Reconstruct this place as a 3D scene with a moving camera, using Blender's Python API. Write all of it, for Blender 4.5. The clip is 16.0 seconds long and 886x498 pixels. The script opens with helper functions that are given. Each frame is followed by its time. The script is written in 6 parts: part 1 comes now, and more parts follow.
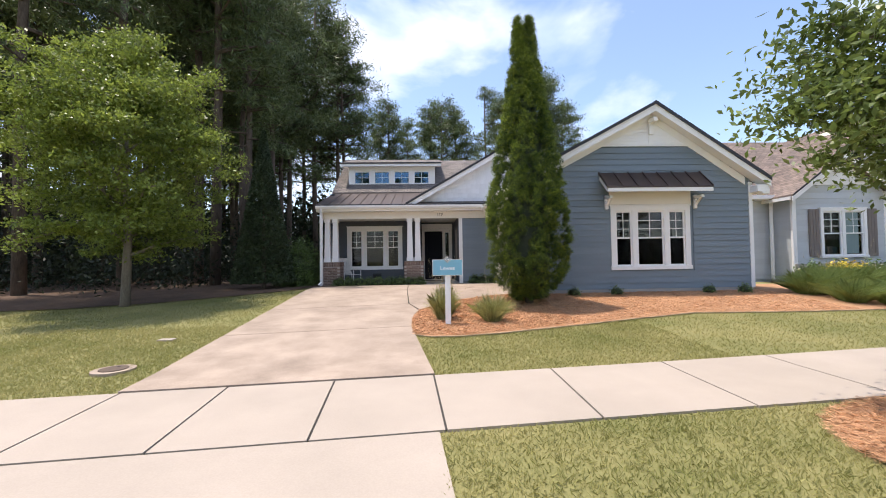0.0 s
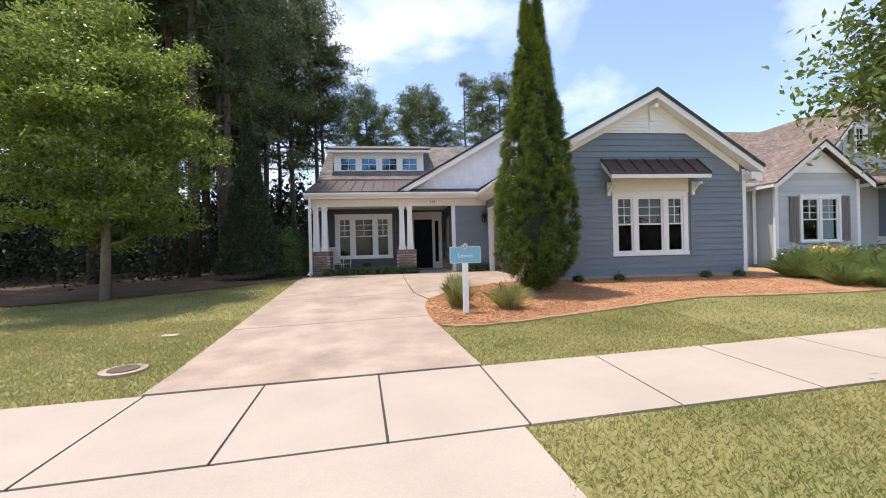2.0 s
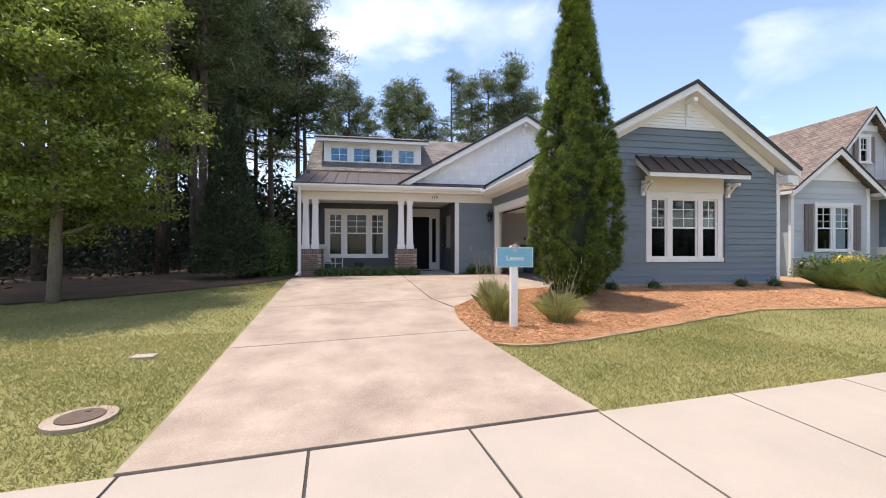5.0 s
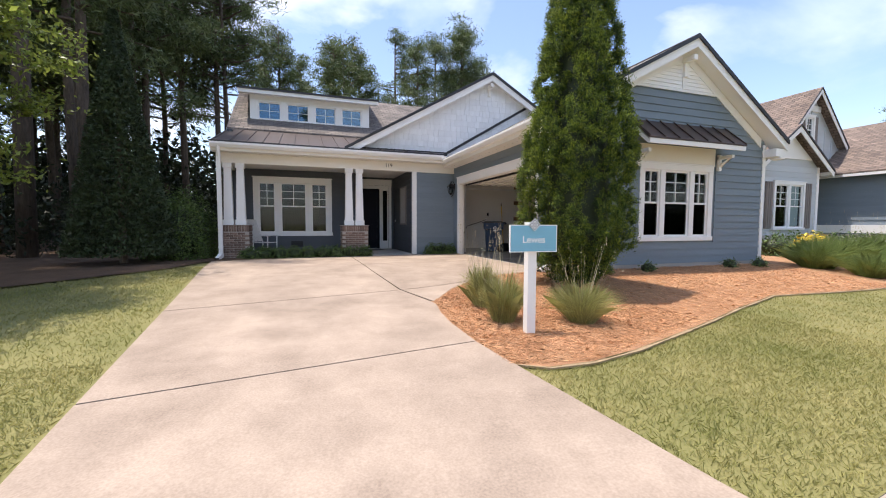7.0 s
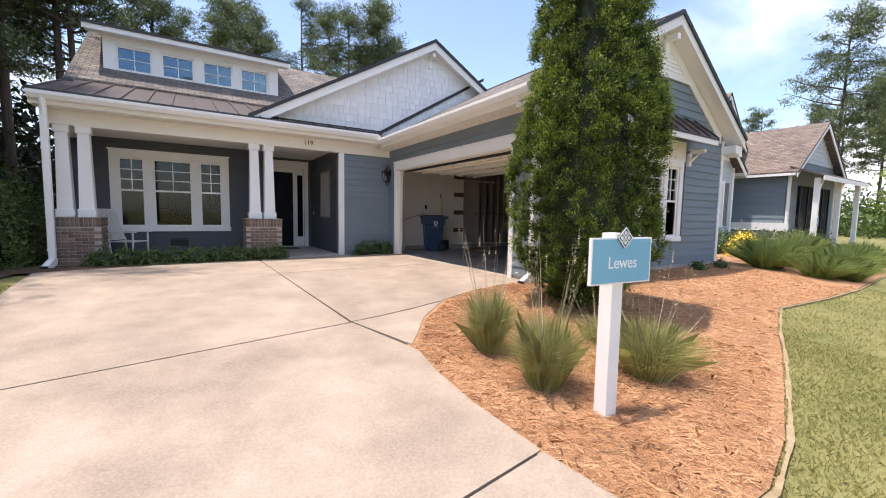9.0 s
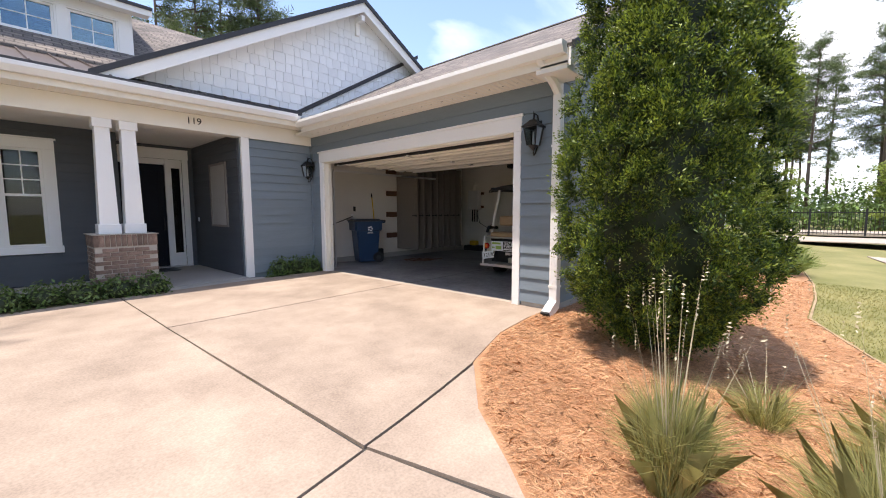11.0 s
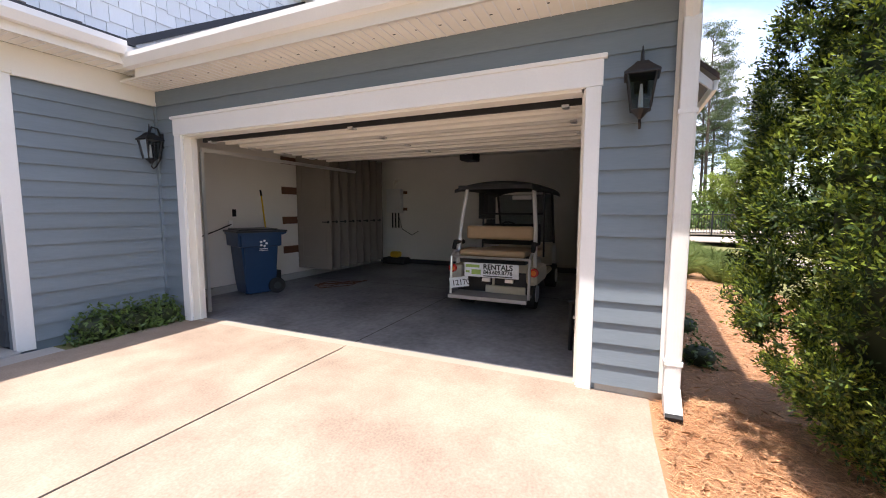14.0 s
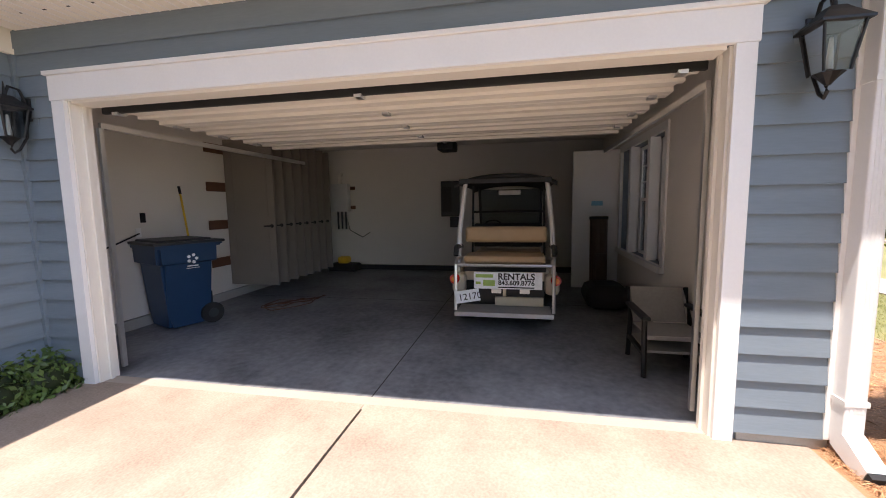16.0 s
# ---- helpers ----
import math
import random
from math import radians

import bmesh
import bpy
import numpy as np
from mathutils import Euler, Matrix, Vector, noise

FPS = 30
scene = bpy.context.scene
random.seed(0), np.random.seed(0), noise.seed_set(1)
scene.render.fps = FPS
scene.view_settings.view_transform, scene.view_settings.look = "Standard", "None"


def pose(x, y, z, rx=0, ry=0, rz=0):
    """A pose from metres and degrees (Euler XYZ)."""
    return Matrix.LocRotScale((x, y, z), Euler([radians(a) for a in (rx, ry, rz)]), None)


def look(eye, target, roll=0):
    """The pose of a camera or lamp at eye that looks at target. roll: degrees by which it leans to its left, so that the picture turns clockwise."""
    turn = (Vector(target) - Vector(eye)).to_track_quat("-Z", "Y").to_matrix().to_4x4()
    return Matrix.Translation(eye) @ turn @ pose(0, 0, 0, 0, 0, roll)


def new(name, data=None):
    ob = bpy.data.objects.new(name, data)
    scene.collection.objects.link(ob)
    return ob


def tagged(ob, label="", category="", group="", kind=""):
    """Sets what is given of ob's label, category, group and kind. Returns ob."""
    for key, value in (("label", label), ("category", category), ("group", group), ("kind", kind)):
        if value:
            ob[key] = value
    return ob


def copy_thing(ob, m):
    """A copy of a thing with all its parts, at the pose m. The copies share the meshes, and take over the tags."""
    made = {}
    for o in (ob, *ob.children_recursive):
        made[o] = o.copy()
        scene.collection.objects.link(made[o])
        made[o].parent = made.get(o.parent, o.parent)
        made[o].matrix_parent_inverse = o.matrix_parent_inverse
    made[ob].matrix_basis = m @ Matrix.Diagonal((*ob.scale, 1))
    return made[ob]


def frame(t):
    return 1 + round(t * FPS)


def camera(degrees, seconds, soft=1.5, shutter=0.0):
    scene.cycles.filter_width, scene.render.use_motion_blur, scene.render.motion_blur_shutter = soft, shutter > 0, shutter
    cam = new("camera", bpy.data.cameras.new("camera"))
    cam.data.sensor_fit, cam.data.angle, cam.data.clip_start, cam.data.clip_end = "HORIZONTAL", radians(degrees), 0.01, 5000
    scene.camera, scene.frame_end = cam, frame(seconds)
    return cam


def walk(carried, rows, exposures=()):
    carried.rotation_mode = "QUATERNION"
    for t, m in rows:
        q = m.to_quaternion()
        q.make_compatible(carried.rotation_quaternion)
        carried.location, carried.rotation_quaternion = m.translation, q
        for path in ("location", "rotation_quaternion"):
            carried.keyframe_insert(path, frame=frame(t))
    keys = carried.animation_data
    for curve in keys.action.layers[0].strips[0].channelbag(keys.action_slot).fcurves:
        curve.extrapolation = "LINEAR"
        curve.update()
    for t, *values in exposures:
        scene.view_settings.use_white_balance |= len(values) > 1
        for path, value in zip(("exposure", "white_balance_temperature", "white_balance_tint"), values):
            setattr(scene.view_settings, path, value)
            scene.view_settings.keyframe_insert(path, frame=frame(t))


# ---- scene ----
cam = camera(95.9, 16.0, soft=1.0)
PATH = [
    (0, (1.636, 1.035, 1.441), (1.717, 3.032, 1.496), -0.9),
    (0.5, (1.431, 1.153, 1.454), (1.563, 3.148, 1.497), -1.3),
    (1, (1.188, 1.22, 1.432), (1.368, 3.212, 1.461), -1.5),
    (1.5, (0.972, 1.238, 1.427), (1.176, 3.228, 1.439), -1.6),
    (2, (0.777, 1.358, 1.421), (0.994, 3.346, 1.419), -1.4),
    (2.5, (0.567, 1.518, 1.417), (0.793, 3.505, 1.414), -1.0),
    (3, (0.322, 1.673, 1.396), (0.557, 3.659, 1.406), -0.4),
    (3.5, (0.162, 1.886, 1.357), (0.418, 3.869, 1.382), -0.0),
    (4, (-0.003, 2.153, 1.375), (0.284, 4.132, 1.402), 0.3),
    (6.5, (-0.438, 4.362, 1.483), (0.107, 6.284, 1.387), -0.3),
    (7, (-0.485, 4.952, 1.447), (0.167, 6.838, 1.326), 0.2),
    (7.5, (-0.524, 5.525, 1.476), (0.247, 7.366, 1.337), 0.5),
    (8, (-0.519, 6.137, 1.529), (0.361, 7.927, 1.377), 0.9),
    (8.5, (-0.548, 6.742, 1.555), (0.43, 8.48, 1.398), 1.0),
    (9, (-0.485, 7.351, 1.583), (0.58, 9.036, 1.415), 1.0),
    (9.5, (-0.452, 7.988, 1.613), (0.697, 9.615, 1.43), 0.7),
    (9.7, (-0.419, 8.219, 1.622), (0.768, 9.819, 1.44), 0.7),
    (12, (-0.13, 11.18, 1.864), (1.532, 12.276, 1.671), -1.2),
    (12.5, (0.184, 11.576, 1.885), (1.901, 12.583, 1.689), -1.4),
    (13, (0.499, 11.976, 1.898), (2.261, 12.9, 1.695), -0.9),
    (13.5, (0.812, 12.374, 1.9), (2.61, 13.228, 1.702), -0.4),
    (14, (1.177, 12.745, 1.906), (2.994, 13.558, 1.714), 0.1),
    (14.5, (1.385, 13.165, 1.92), (3.219, 13.942, 1.731), 0.3),
    (15, (1.555, 13.568, 1.933), (3.404, 14.306, 1.743), 0.0),
    (15.5, (1.715, 13.953, 1.965), (3.597, 14.598, 1.761), -0.6),
    (16, (1.86, 14.238, 1.959), (3.809, 14.633, 1.741), -0.9),
]
walk(cam, [(t, look(eye, target, roll)) for t, eye, target, roll in PATH],
     exposures=[(0, 0.86, 6580, 15), (4, 0.86, 6580, 15), (9.5, 1.04, 6580, 15), (12, 1.26, 6540, 16), (16, 1.6, 6480, 18)])

# ---- world and sun ----
SUN = Vector((-0.25, 0.10, 1.0)).normalized()
world = bpy.data.worlds.new("sky")
scene.world = world
world.use_nodes = True
wn, wl = world.node_tree.nodes, world.node_tree.links
wn.clear()
w_out = wn.new("ShaderNodeOutputWorld")
w_bg = wn.new("ShaderNodeBackground")
w_sky = wn.new("ShaderNodeTexSky")
w_sky.sky_type = "NISHITA"
w_sky.sun_disc = False
w_sky.sun_elevation = math.asin(SUN.z)
w_sky.sun_rotation = math.atan2(SUN.x, SUN.y)
w_tc = wn.new("ShaderNodeTexCoord")
w_map = wn.new("ShaderNodeMapping")
w_map.inputs["Location"].default_value = (0.65, 0.1, 0.35)
w_map.inputs["Scale"].default_value = (1.0, 1.0, 1.9)
w_noise = wn.new("ShaderNodeTexNoise")
w_noise.inputs["Scale"].default_value = 2.1
w_noise.inputs["Detail"].default_value = 9
w_noise.inputs["Roughness"].default_value = 0.52
w_noise.inputs["Distortion"].default_value = 0.25
w_ramp = wn.new("ShaderNodeValToRGB")
w_ramp.color_ramp.elements[0].position = 0.48
w_ramp.color_ramp.elements[1].position = 0.66
w_grey = wn.new("ShaderNodeTexNoise")
w_grey.inputs["Scale"].default_value = 3.0
w_grey.inputs["Detail"].default_value = 5
w_gr = wn.new("ShaderNodeValToRGB")
w_gr.color_ramp.elements[0].position, w_gr.color_ramp.elements[0].color = 0.40, (3.3, 4.0, 5.6, 1)
w_gr.color_ramp.elements[1].position, w_gr.color_ramp.elements[1].color = 0.60, (5.8, 6.0, 6.4, 1)
w_mix = wn.new("ShaderNodeMixRGB")
wl.new(w_tc.outputs["Generated"], w_map.inputs["Vector"])
wl.new(w_map.outputs["Vector"], w_noise.inputs["Vector"])
wl.new(w_map.outputs["Vector"], w_grey.inputs["Vector"])
wl.new(w_noise.outputs["Fac"], w_ramp.inputs["Fac"])
wl.new(w_grey.outputs["Fac"], w_gr.inputs["Fac"])
wl.new(w_ramp.outputs["Color"], w_mix.inputs["Fac"])
wl.new(w_sky.outputs["Color"], w_mix.inputs["Color1"])
wl.new(w_gr.outputs["Color"], w_mix.inputs["Color2"])
wl.new(w_mix.outputs["Color"], w_bg.inputs["Color"])
w_bg.inputs["Strength"].default_value = 0.15
wl.new(w_bg.outputs["Background"], w_out.inputs["Surface"])
sun_data = bpy.data.lights.new("sun", "SUN")
sun_data.energy, sun_data.angle, sun_data.color = 3.0, radians(0.53), (1.0, 0.93, 0.83)
sun = new("sun", sun_data)
sun.matrix_world = look(SUN * 50, (0, 0, 0))


# ---- materials ----
def mat(name, color, rough=0.7, var=0.15, scale=8.0, fine=90.0, bump=0.15, metal=0.0, color2=None, stretch=(1, 1, 1),
        trans=0.0, rand=0.0, island=False, dist=0.01, spec=0.5):
    m = bpy.data.materials.new(name)
    m.use_nodes = True
    n, l = m.node_tree.nodes, m.node_tree.links
    b = n["Principled BSDF"]
    b.inputs["Roughness"].default_value, b.inputs["Metallic"].default_value = rough, metal
    b.inputs["Specular IOR Level"].default_value = spec
    tc, mp = n.new("ShaderNodeTexCoord"), n.new("ShaderNodeMapping")
    mp.inputs["Scale"].default_value = stretch
    l.new(tc.outputs["Object"], mp.inputs["Vector"])
    big, small = n.new("ShaderNodeTexNoise"), n.new("ShaderNodeTexNoise")
    big.inputs["Scale"].default_value, small.inputs["Scale"].default_value = scale, fine
    big.inputs["Detail"].default_value, small.inputs["Detail"].default_value = 7, 3
    big.inputs["Roughness"].default_value = 0.6
    l.new(mp.outputs["Vector"], big.inputs["Vector"])
    l.new(mp.outputs["Vector"], small.inputs["Vector"])
    add = n.new("ShaderNodeMath")
    add.operation = "ADD"
    half = n.new("ShaderNodeMath")
    half.operation = "MULTIPLY"
    half.inputs[1].default_value = 0.5
    l.new(big.outputs["Fac"], add.inputs[0])
    l.new(small.outputs["Fac"], half.inputs[0])
    l.new(half.outputs[0], add.inputs[1])
    ramp = n.new("ShaderNodeValToRGB")
    ramp.color_ramp.elements[0].position, ramp.color_ramp.elements[1].position = 0.45, 1.05
    c = Vector(color)
    d = Vector(color2) if color2 else c * (1 + var)
    c = c * (1 - var) if not color2 else c
    ramp.color_ramp.elements[0].color, ramp.color_ramp.elements[1].color = (*c, 1), (*d, 1)
    l.new(add.outputs[0], ramp.inputs["Fac"])
    last = ramp.outputs["Color"]
    if rand or island:
        src = n.new("ShaderNodeNewGeometry").outputs["Random Per Island"] if island else n.new("ShaderNodeObjectInfo").outputs["Random"]
        mr = n.new("ShaderNodeMapRange")
        mr.inputs["To Min"].default_value, mr.inputs["To Max"].default_value = 1 - rand, 1 + rand
        l.new(src, mr.inputs["Value"])
        mul = n.new("ShaderNodeVectorMath")
        mul.operation = "SCALE"
        l.new(last, mul.inputs[0])
        l.new(mr.outputs[0], mul.inputs["Scale"])
        last = mul.outputs[0]
    l.new(last, b.inputs["Base Color"])
    if bump:
        bp = n.new("ShaderNodeBump")
        bp.inputs["Strength"].default_value, bp.inputs["Distance"].default_value = bump, dist
        l.new(add.outputs[0], bp.inputs["Height"])
        l.new(bp.outputs["Normal"], b.inputs["Normal"])
    if trans:
        t = n.new("ShaderNodeBsdfTranslucent")
        mx = n.new("ShaderNodeMixShader")
        mx.inputs["Fac"].default_value = trans
        l.new(last, t.inputs["Color"])
        l.new(b.outputs[0], mx.inputs[1])
        l.new(t.outputs[0], mx.inputs[2])
        l.new(mx.outputs[0], n["Material Output"].inputs["Surface"])
    return m


def glass(name, tint=(0.9, 0.95, 0.97), ior=1.42, sheen=(1, 1, 1)):
    m = bpy.data.materials.new(name)
    m.use_nodes = True
    n, l = m.node_tree.nodes, m.node_tree.links
    n.clear()
    out = n.new("ShaderNodeOutputMaterial")
    tr, gl, mx, fr = n.new("ShaderNodeBsdfTransparent"), n.new("ShaderNodeBsdfGlossy"), n.new("ShaderNodeMixShader"), n.new("ShaderNodeFresnel")
    tr.inputs["Color"].default_value = (*tint, 1)
    gl.inputs["Roughness"].default_value, gl.inputs["Color"].default_value = 0.01, (*sheen, 1)
    fr.inputs["IOR"].default_value = ior
    l.new(fr.outputs[0], mx.inputs["Fac"])
    l.new(tr.outputs[0], mx.inputs[1])
    l.new(gl.outputs[0], mx.inputs[2])
    l.new(mx.outputs[0], out.inputs["Surface"])
    return m


M_CONC = mat("concrete", (0.215, 0.165, 0.125), 0.85, scale=1.3, fine=60, bump=0.08, color2=(0.455, 0.362, 0.282))
M_WALK = mat("pale_concrete", (0.34, 0.29, 0.235), 0.85, scale=0.8, fine=70, bump=0.06, color2=(0.43, 0.365, 0.30))
M_PORCH = mat("porch_concrete", (0.36, 0.345, 0.32), 0.8, scale=1.2, fine=60, bump=0.06, color2=(0.46, 0.44, 0.41))
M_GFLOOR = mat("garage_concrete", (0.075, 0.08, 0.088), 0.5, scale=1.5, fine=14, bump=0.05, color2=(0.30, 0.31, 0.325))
M_JOINT = mat("joint_filler", (0.05, 0.045, 0.04), 0.9, bump=0)
M_LAWN = mat("lawn", (0.125, 0.135, 0.036), 0.95, scale=0.7, fine=60, bump=0.2, color2=(0.27, 0.24, 0.095), dist=0.02)
M_BLADE = mat("grass_blade", (0.20, 0.225, 0.05), 0.8, scale=0.7, fine=20, bump=0, color2=(0.47, 0.42, 0.18), trans=0.4, rand=0.15, island=True)
M_WOODS = mat("forest_floor", (0.055, 0.035, 0.02), 0.95, scale=1.5, fine=40, bump=0.6, color2=(0.16, 0.095, 0.055), dist=0.03)
M_STRAW = mat("pine_straw", (0.30, 0.15, 0.075), 0.95, scale=2.0, fine=220, bump=0.5, color2=(0.50, 0.29, 0.155), dist=0.03)
M_NEEDLE = mat("straw_needle", (0.46, 0.23, 0.105), 0.8, scale=1.5, fine=30, bump=0, color2=(0.74, 0.45, 0.25), rand=0.4, island=True)
M_BLUE = mat("blue_grey_lap_siding", (0.165, 0.207, 0.245), 0.6, scale=2.0, fine=30, bump=0.12, color2=(0.205, 0.252, 0.292), stretch=(0.35, 0.35, 3.0), rand=0.04)
M_PALE = mat("pale_grey_lap_siding", (0.52, 0.55, 0.57), 0.65, scale=2.0, fine=30, bump=0.1, var=0.06, stretch=(0.4, 0.4, 3.0), rand=0.04)
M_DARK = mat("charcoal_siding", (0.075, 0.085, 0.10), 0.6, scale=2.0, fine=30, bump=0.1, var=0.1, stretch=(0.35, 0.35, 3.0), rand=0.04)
M_WHITE = mat("white_trim_paint", (0.88, 0.875, 0.86), 0.5, var=0.03, scale=1.5, fine=60, bump=0.04)
M_CREAM = mat("cream_trim_paint", (0.86, 0.825, 0.75), 0.5, var=0.03, scale=1.5, fine=60, bump=0.04)
M_SHAKE = mat("white_shake", (0.83, 0.85, 0.87), 0.65, var=0.04, scale=3, fine=50, bump=0.2, stretch=(3, 3, 0.4), rand=0.05)
M_BRICK = mat("grey_red_brick", (0.095, 0.062, 0.05), 0.9, scale=14, fine=80, bump=0.35, color2=(0.28, 0.20, 0.165), rand=0.35)
M_MORTAR = mat("mortar", (0.42, 0.39, 0.35), 0.95, scale=10, fine=90, bump=0.3)
M_METALROOF = mat("bronze_metal_roof", (0.13, 0.105, 0.095), 0.42, var=0.12, scale=1.5, fine=40, bump=0.03, metal=0.35)
M_AWNING = mat("dark_bronze_metal", (0.085, 0.06, 0.052), 0.4, var=0.12, scale=2, fine=40, bump=0.03, metal=0.35)
M_EDGE = mat("dark_drip_edge", (0.03, 0.03, 0.035), 0.5, bump=0)
M_BLACK = mat("black_metal", (0.018, 0.018, 0.02), 0.45, var=0.2, bump=0.03, metal=0.3)
M_RUBBER = mat("black_rubber", (0.02, 0.02, 0.021), 0.8, var=0.2, bump=0.1)
M_DOORDARK = mat("navy_black_door", (0.009, 0.011, 0.018), 0.6, var=0.1, bump=0.02, spec=0.15)
M_DRYWALL = mat("garage_drywall", (0.78, 0.75, 0.70), 0.85, var=0.03, scale=1.2, fine=50, bump=0.03)
M_REDBROWN = mat("dark_red_brown", (0.13, 0.06, 0.035), 0.8, bump=0.05)
M_TAUPE = mat("taupe_door_paint", (0.215, 0.19, 0.165), 0.5, var=0.06, scale=2, bump=0.03)
M_BIN = mat("navy_plastic", (0.012, 0.045, 0.11), 0.38, var=0.12, scale=5, bump=0.05)
M_BINLID = mat("dark_grey_plastic", (0.03, 0.033, 0.038), 0.45, var=0.12, bump=0.05)
M_CART = mat("ivory_cart_body", (0.62, 0.55, 0.42), 0.35, var=0.04, bump=0.01)
M_VINYL = mat("tan_vinyl", (0.40, 0.28, 0.16), 0.5, var=0.08, scale=6, fine=120, bump=0.1)
M_CHROME = mat("brushed_aluminium", (0.72, 0.72, 0.72), 0.3, var=0.06, bump=0.02, metal=0.9)
M_SILVER = mat("silver_paint", (0.66, 0.66, 0.66), 0.4, var=0.05, bump=0.02)
M_RED = mat("red_lens", (0.55, 0.02, 0.015), 0.25, bump=0)
M_AMBER = mat("orange_lens", (0.85, 0.22, 0.03), 0.25, bump=0)
M_SIGNBLUE = mat("sign_blue", (0.20, 0.47, 0.62), 0.45, var=0.03, bump=0.01)
M_INK = mat("white_lettering", (0.85, 0.87, 0.88), 0.5, bump=0)
M_INKB = mat("black_lettering", (0.015, 0.015, 0.015), 0.5, bump=0)
M_LIME = mat("lime_ink", (0.35, 0.50, 0.12), 0.5, bump=0)
M_YELLOW = mat("yellow_plastic", (0.75, 0.48, 0.03), 0.5, bump=0.02)
M_BARK = mat("pine_bark", (0.05, 0.038, 0.03), 0.95, scale=5, fine=25, bump=0.9, color2=(0.17, 0.13, 0.10), stretch=(1, 1, 0.25), dist=0.04)
M_BARKG = mat("grey_bark", (0.14, 0.115, 0.09), 0.95, scale=6, fine=40, bump=0.5, color2=(0.30, 0.26, 0.21), stretch=(1, 1, 0.3), dist=0.02)
M_OAKLEAF = mat("young_tree_leaf", (0.06, 0.105, 0.017), 0.4, scale=0.9, fine=8, bump=0, color2=(0.35, 0.42, 0.085), trans=0.45, rand=0.4, island=True)
M_MAGLEAF = mat("glossy_tree_leaf", (0.07, 0.115, 0.028), 0.3, scale=1.2, fine=8, bump=0, color2=(0.23, 0.29, 0.075), trans=0.35, rand=0.4, island=True)
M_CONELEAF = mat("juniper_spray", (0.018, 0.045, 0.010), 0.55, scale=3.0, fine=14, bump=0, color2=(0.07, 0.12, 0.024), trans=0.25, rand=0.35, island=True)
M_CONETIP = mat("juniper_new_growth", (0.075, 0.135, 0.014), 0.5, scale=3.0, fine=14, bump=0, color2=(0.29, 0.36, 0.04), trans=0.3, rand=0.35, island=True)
M_PINELEAF = mat("pine_needles", (0.05, 0.08, 0.03), 0.5, scale=0.5, fine=4, bump=0, color2=(0.175, 0.225, 0.085), trans=0.25, rand=0.35, island=True)
# Leaf colour taken down to near-black to stand for deep shade.
M_SHADELEAF = mat("shade_dark_leaf", (0.008, 0.014, 0.006), 0.6, scale=0.5, fine=6, bump=0, color2=(0.035, 0.05, 0.018), trans=0.2, rand=0.4, island=True)
M_EVERGREEN = mat("dark_evergreen_spray", (0.018, 0.035, 0.014), 0.6, scale=1.2, fine=8, bump=0, color2=(0.07, 0.105, 0.04), trans=0.15, rand=0.35, island=True)
M_HEDGE = mat("hedge_leaf", (0.045, 0.095, 0.02), 0.4, scale=2, fine=12, bump=0, color2=(0.16, 0.235, 0.06), trans=0.2, rand=0.4, island=True)
M_REED = mat("ornamental_grass_blade", (0.26, 0.28, 0.08), 0.7, scale=2, fine=10, bump=0, color2=(0.56, 0.52, 0.22), trans=0.3, rand=0.35, island=True)
M_TALL = mat("tall_green_grass", (0.12, 0.19, 0.045), 0.7, scale=2, fine=10, bump=0, color2=(0.34, 0.40, 0.12), trans=0.3, rand=0.3, island=True)
M_STALK = mat("dry_grass_stalk", (0.50, 0.43, 0.28), 0.8, scale=2, fine=10, bump=0, color2=(0.62, 0.55, 0.38), rand=0.2, island=True)
M_THATCH = mat("dry_thatch", (0.24, 0.17, 0.09), 0.95, scale=6, fine=80, bump=0.6, color2=(0.44, 0.34, 0.21), dist=0.02)
M_YELLEAF = mat("yellow_flower", (0.70, 0.52, 0.04), 0.6, scale=3, fine=10, bump=0, rand=0.2, island=True)
# Near-black that paints the darkness of unlit rooms behind the glass.
M_UNLIT = mat("unlit_room_black", (0.02, 0.022, 0.025), 0.9, bump=0)
M_DRAPE = mat("teal_grey_drape", (0.20, 0.27, 0.27), 0.9, bump=0.1, stretch=(8, 8, 0.2))
M_SCREEN = glass("insect_screen", (0.5, 0.5, 0.5), 1.05)
M_SHUTTER = mat("taupe_shutter", (0.21, 0.18, 0.165), 0.6, var=0.06, bump=0.05)
M_IRON = mat("iron_cover", (0.10, 0.07, 0.05), 0.8, var=0.3, scale=20, bump=0.3)
M_ASPHALT = mat("asphalt", (0.05, 0.05, 0.052), 0.9, scale=2, fine=120, bump=0.4)
M_ROCKER = mat("white_rocker_paint", (0.70, 0.70, 0.68), 0.5, var=0.04, bump=0.03)
M_WEAVE = mat("grey_sling_weave", (0.34, 0.34, 0.33), 0.8, var=0.1, scale=30, fine=200, bump=0.3)
M_DKBROWN = mat("dark_brown_leather", (0.06, 0.035, 0.022), 0.6, bump=0.1)
M_GLASS = glass("window_glass", (0.58, 0.62, 0.63))
# Blue sky reflection is put into the tint and sheen of these panes.
M_SKYGLASS = glass("sky_tinted_coated_glass", (0.45, 0.62, 0.75), 2.4, (0.42, 0.64, 0.82))


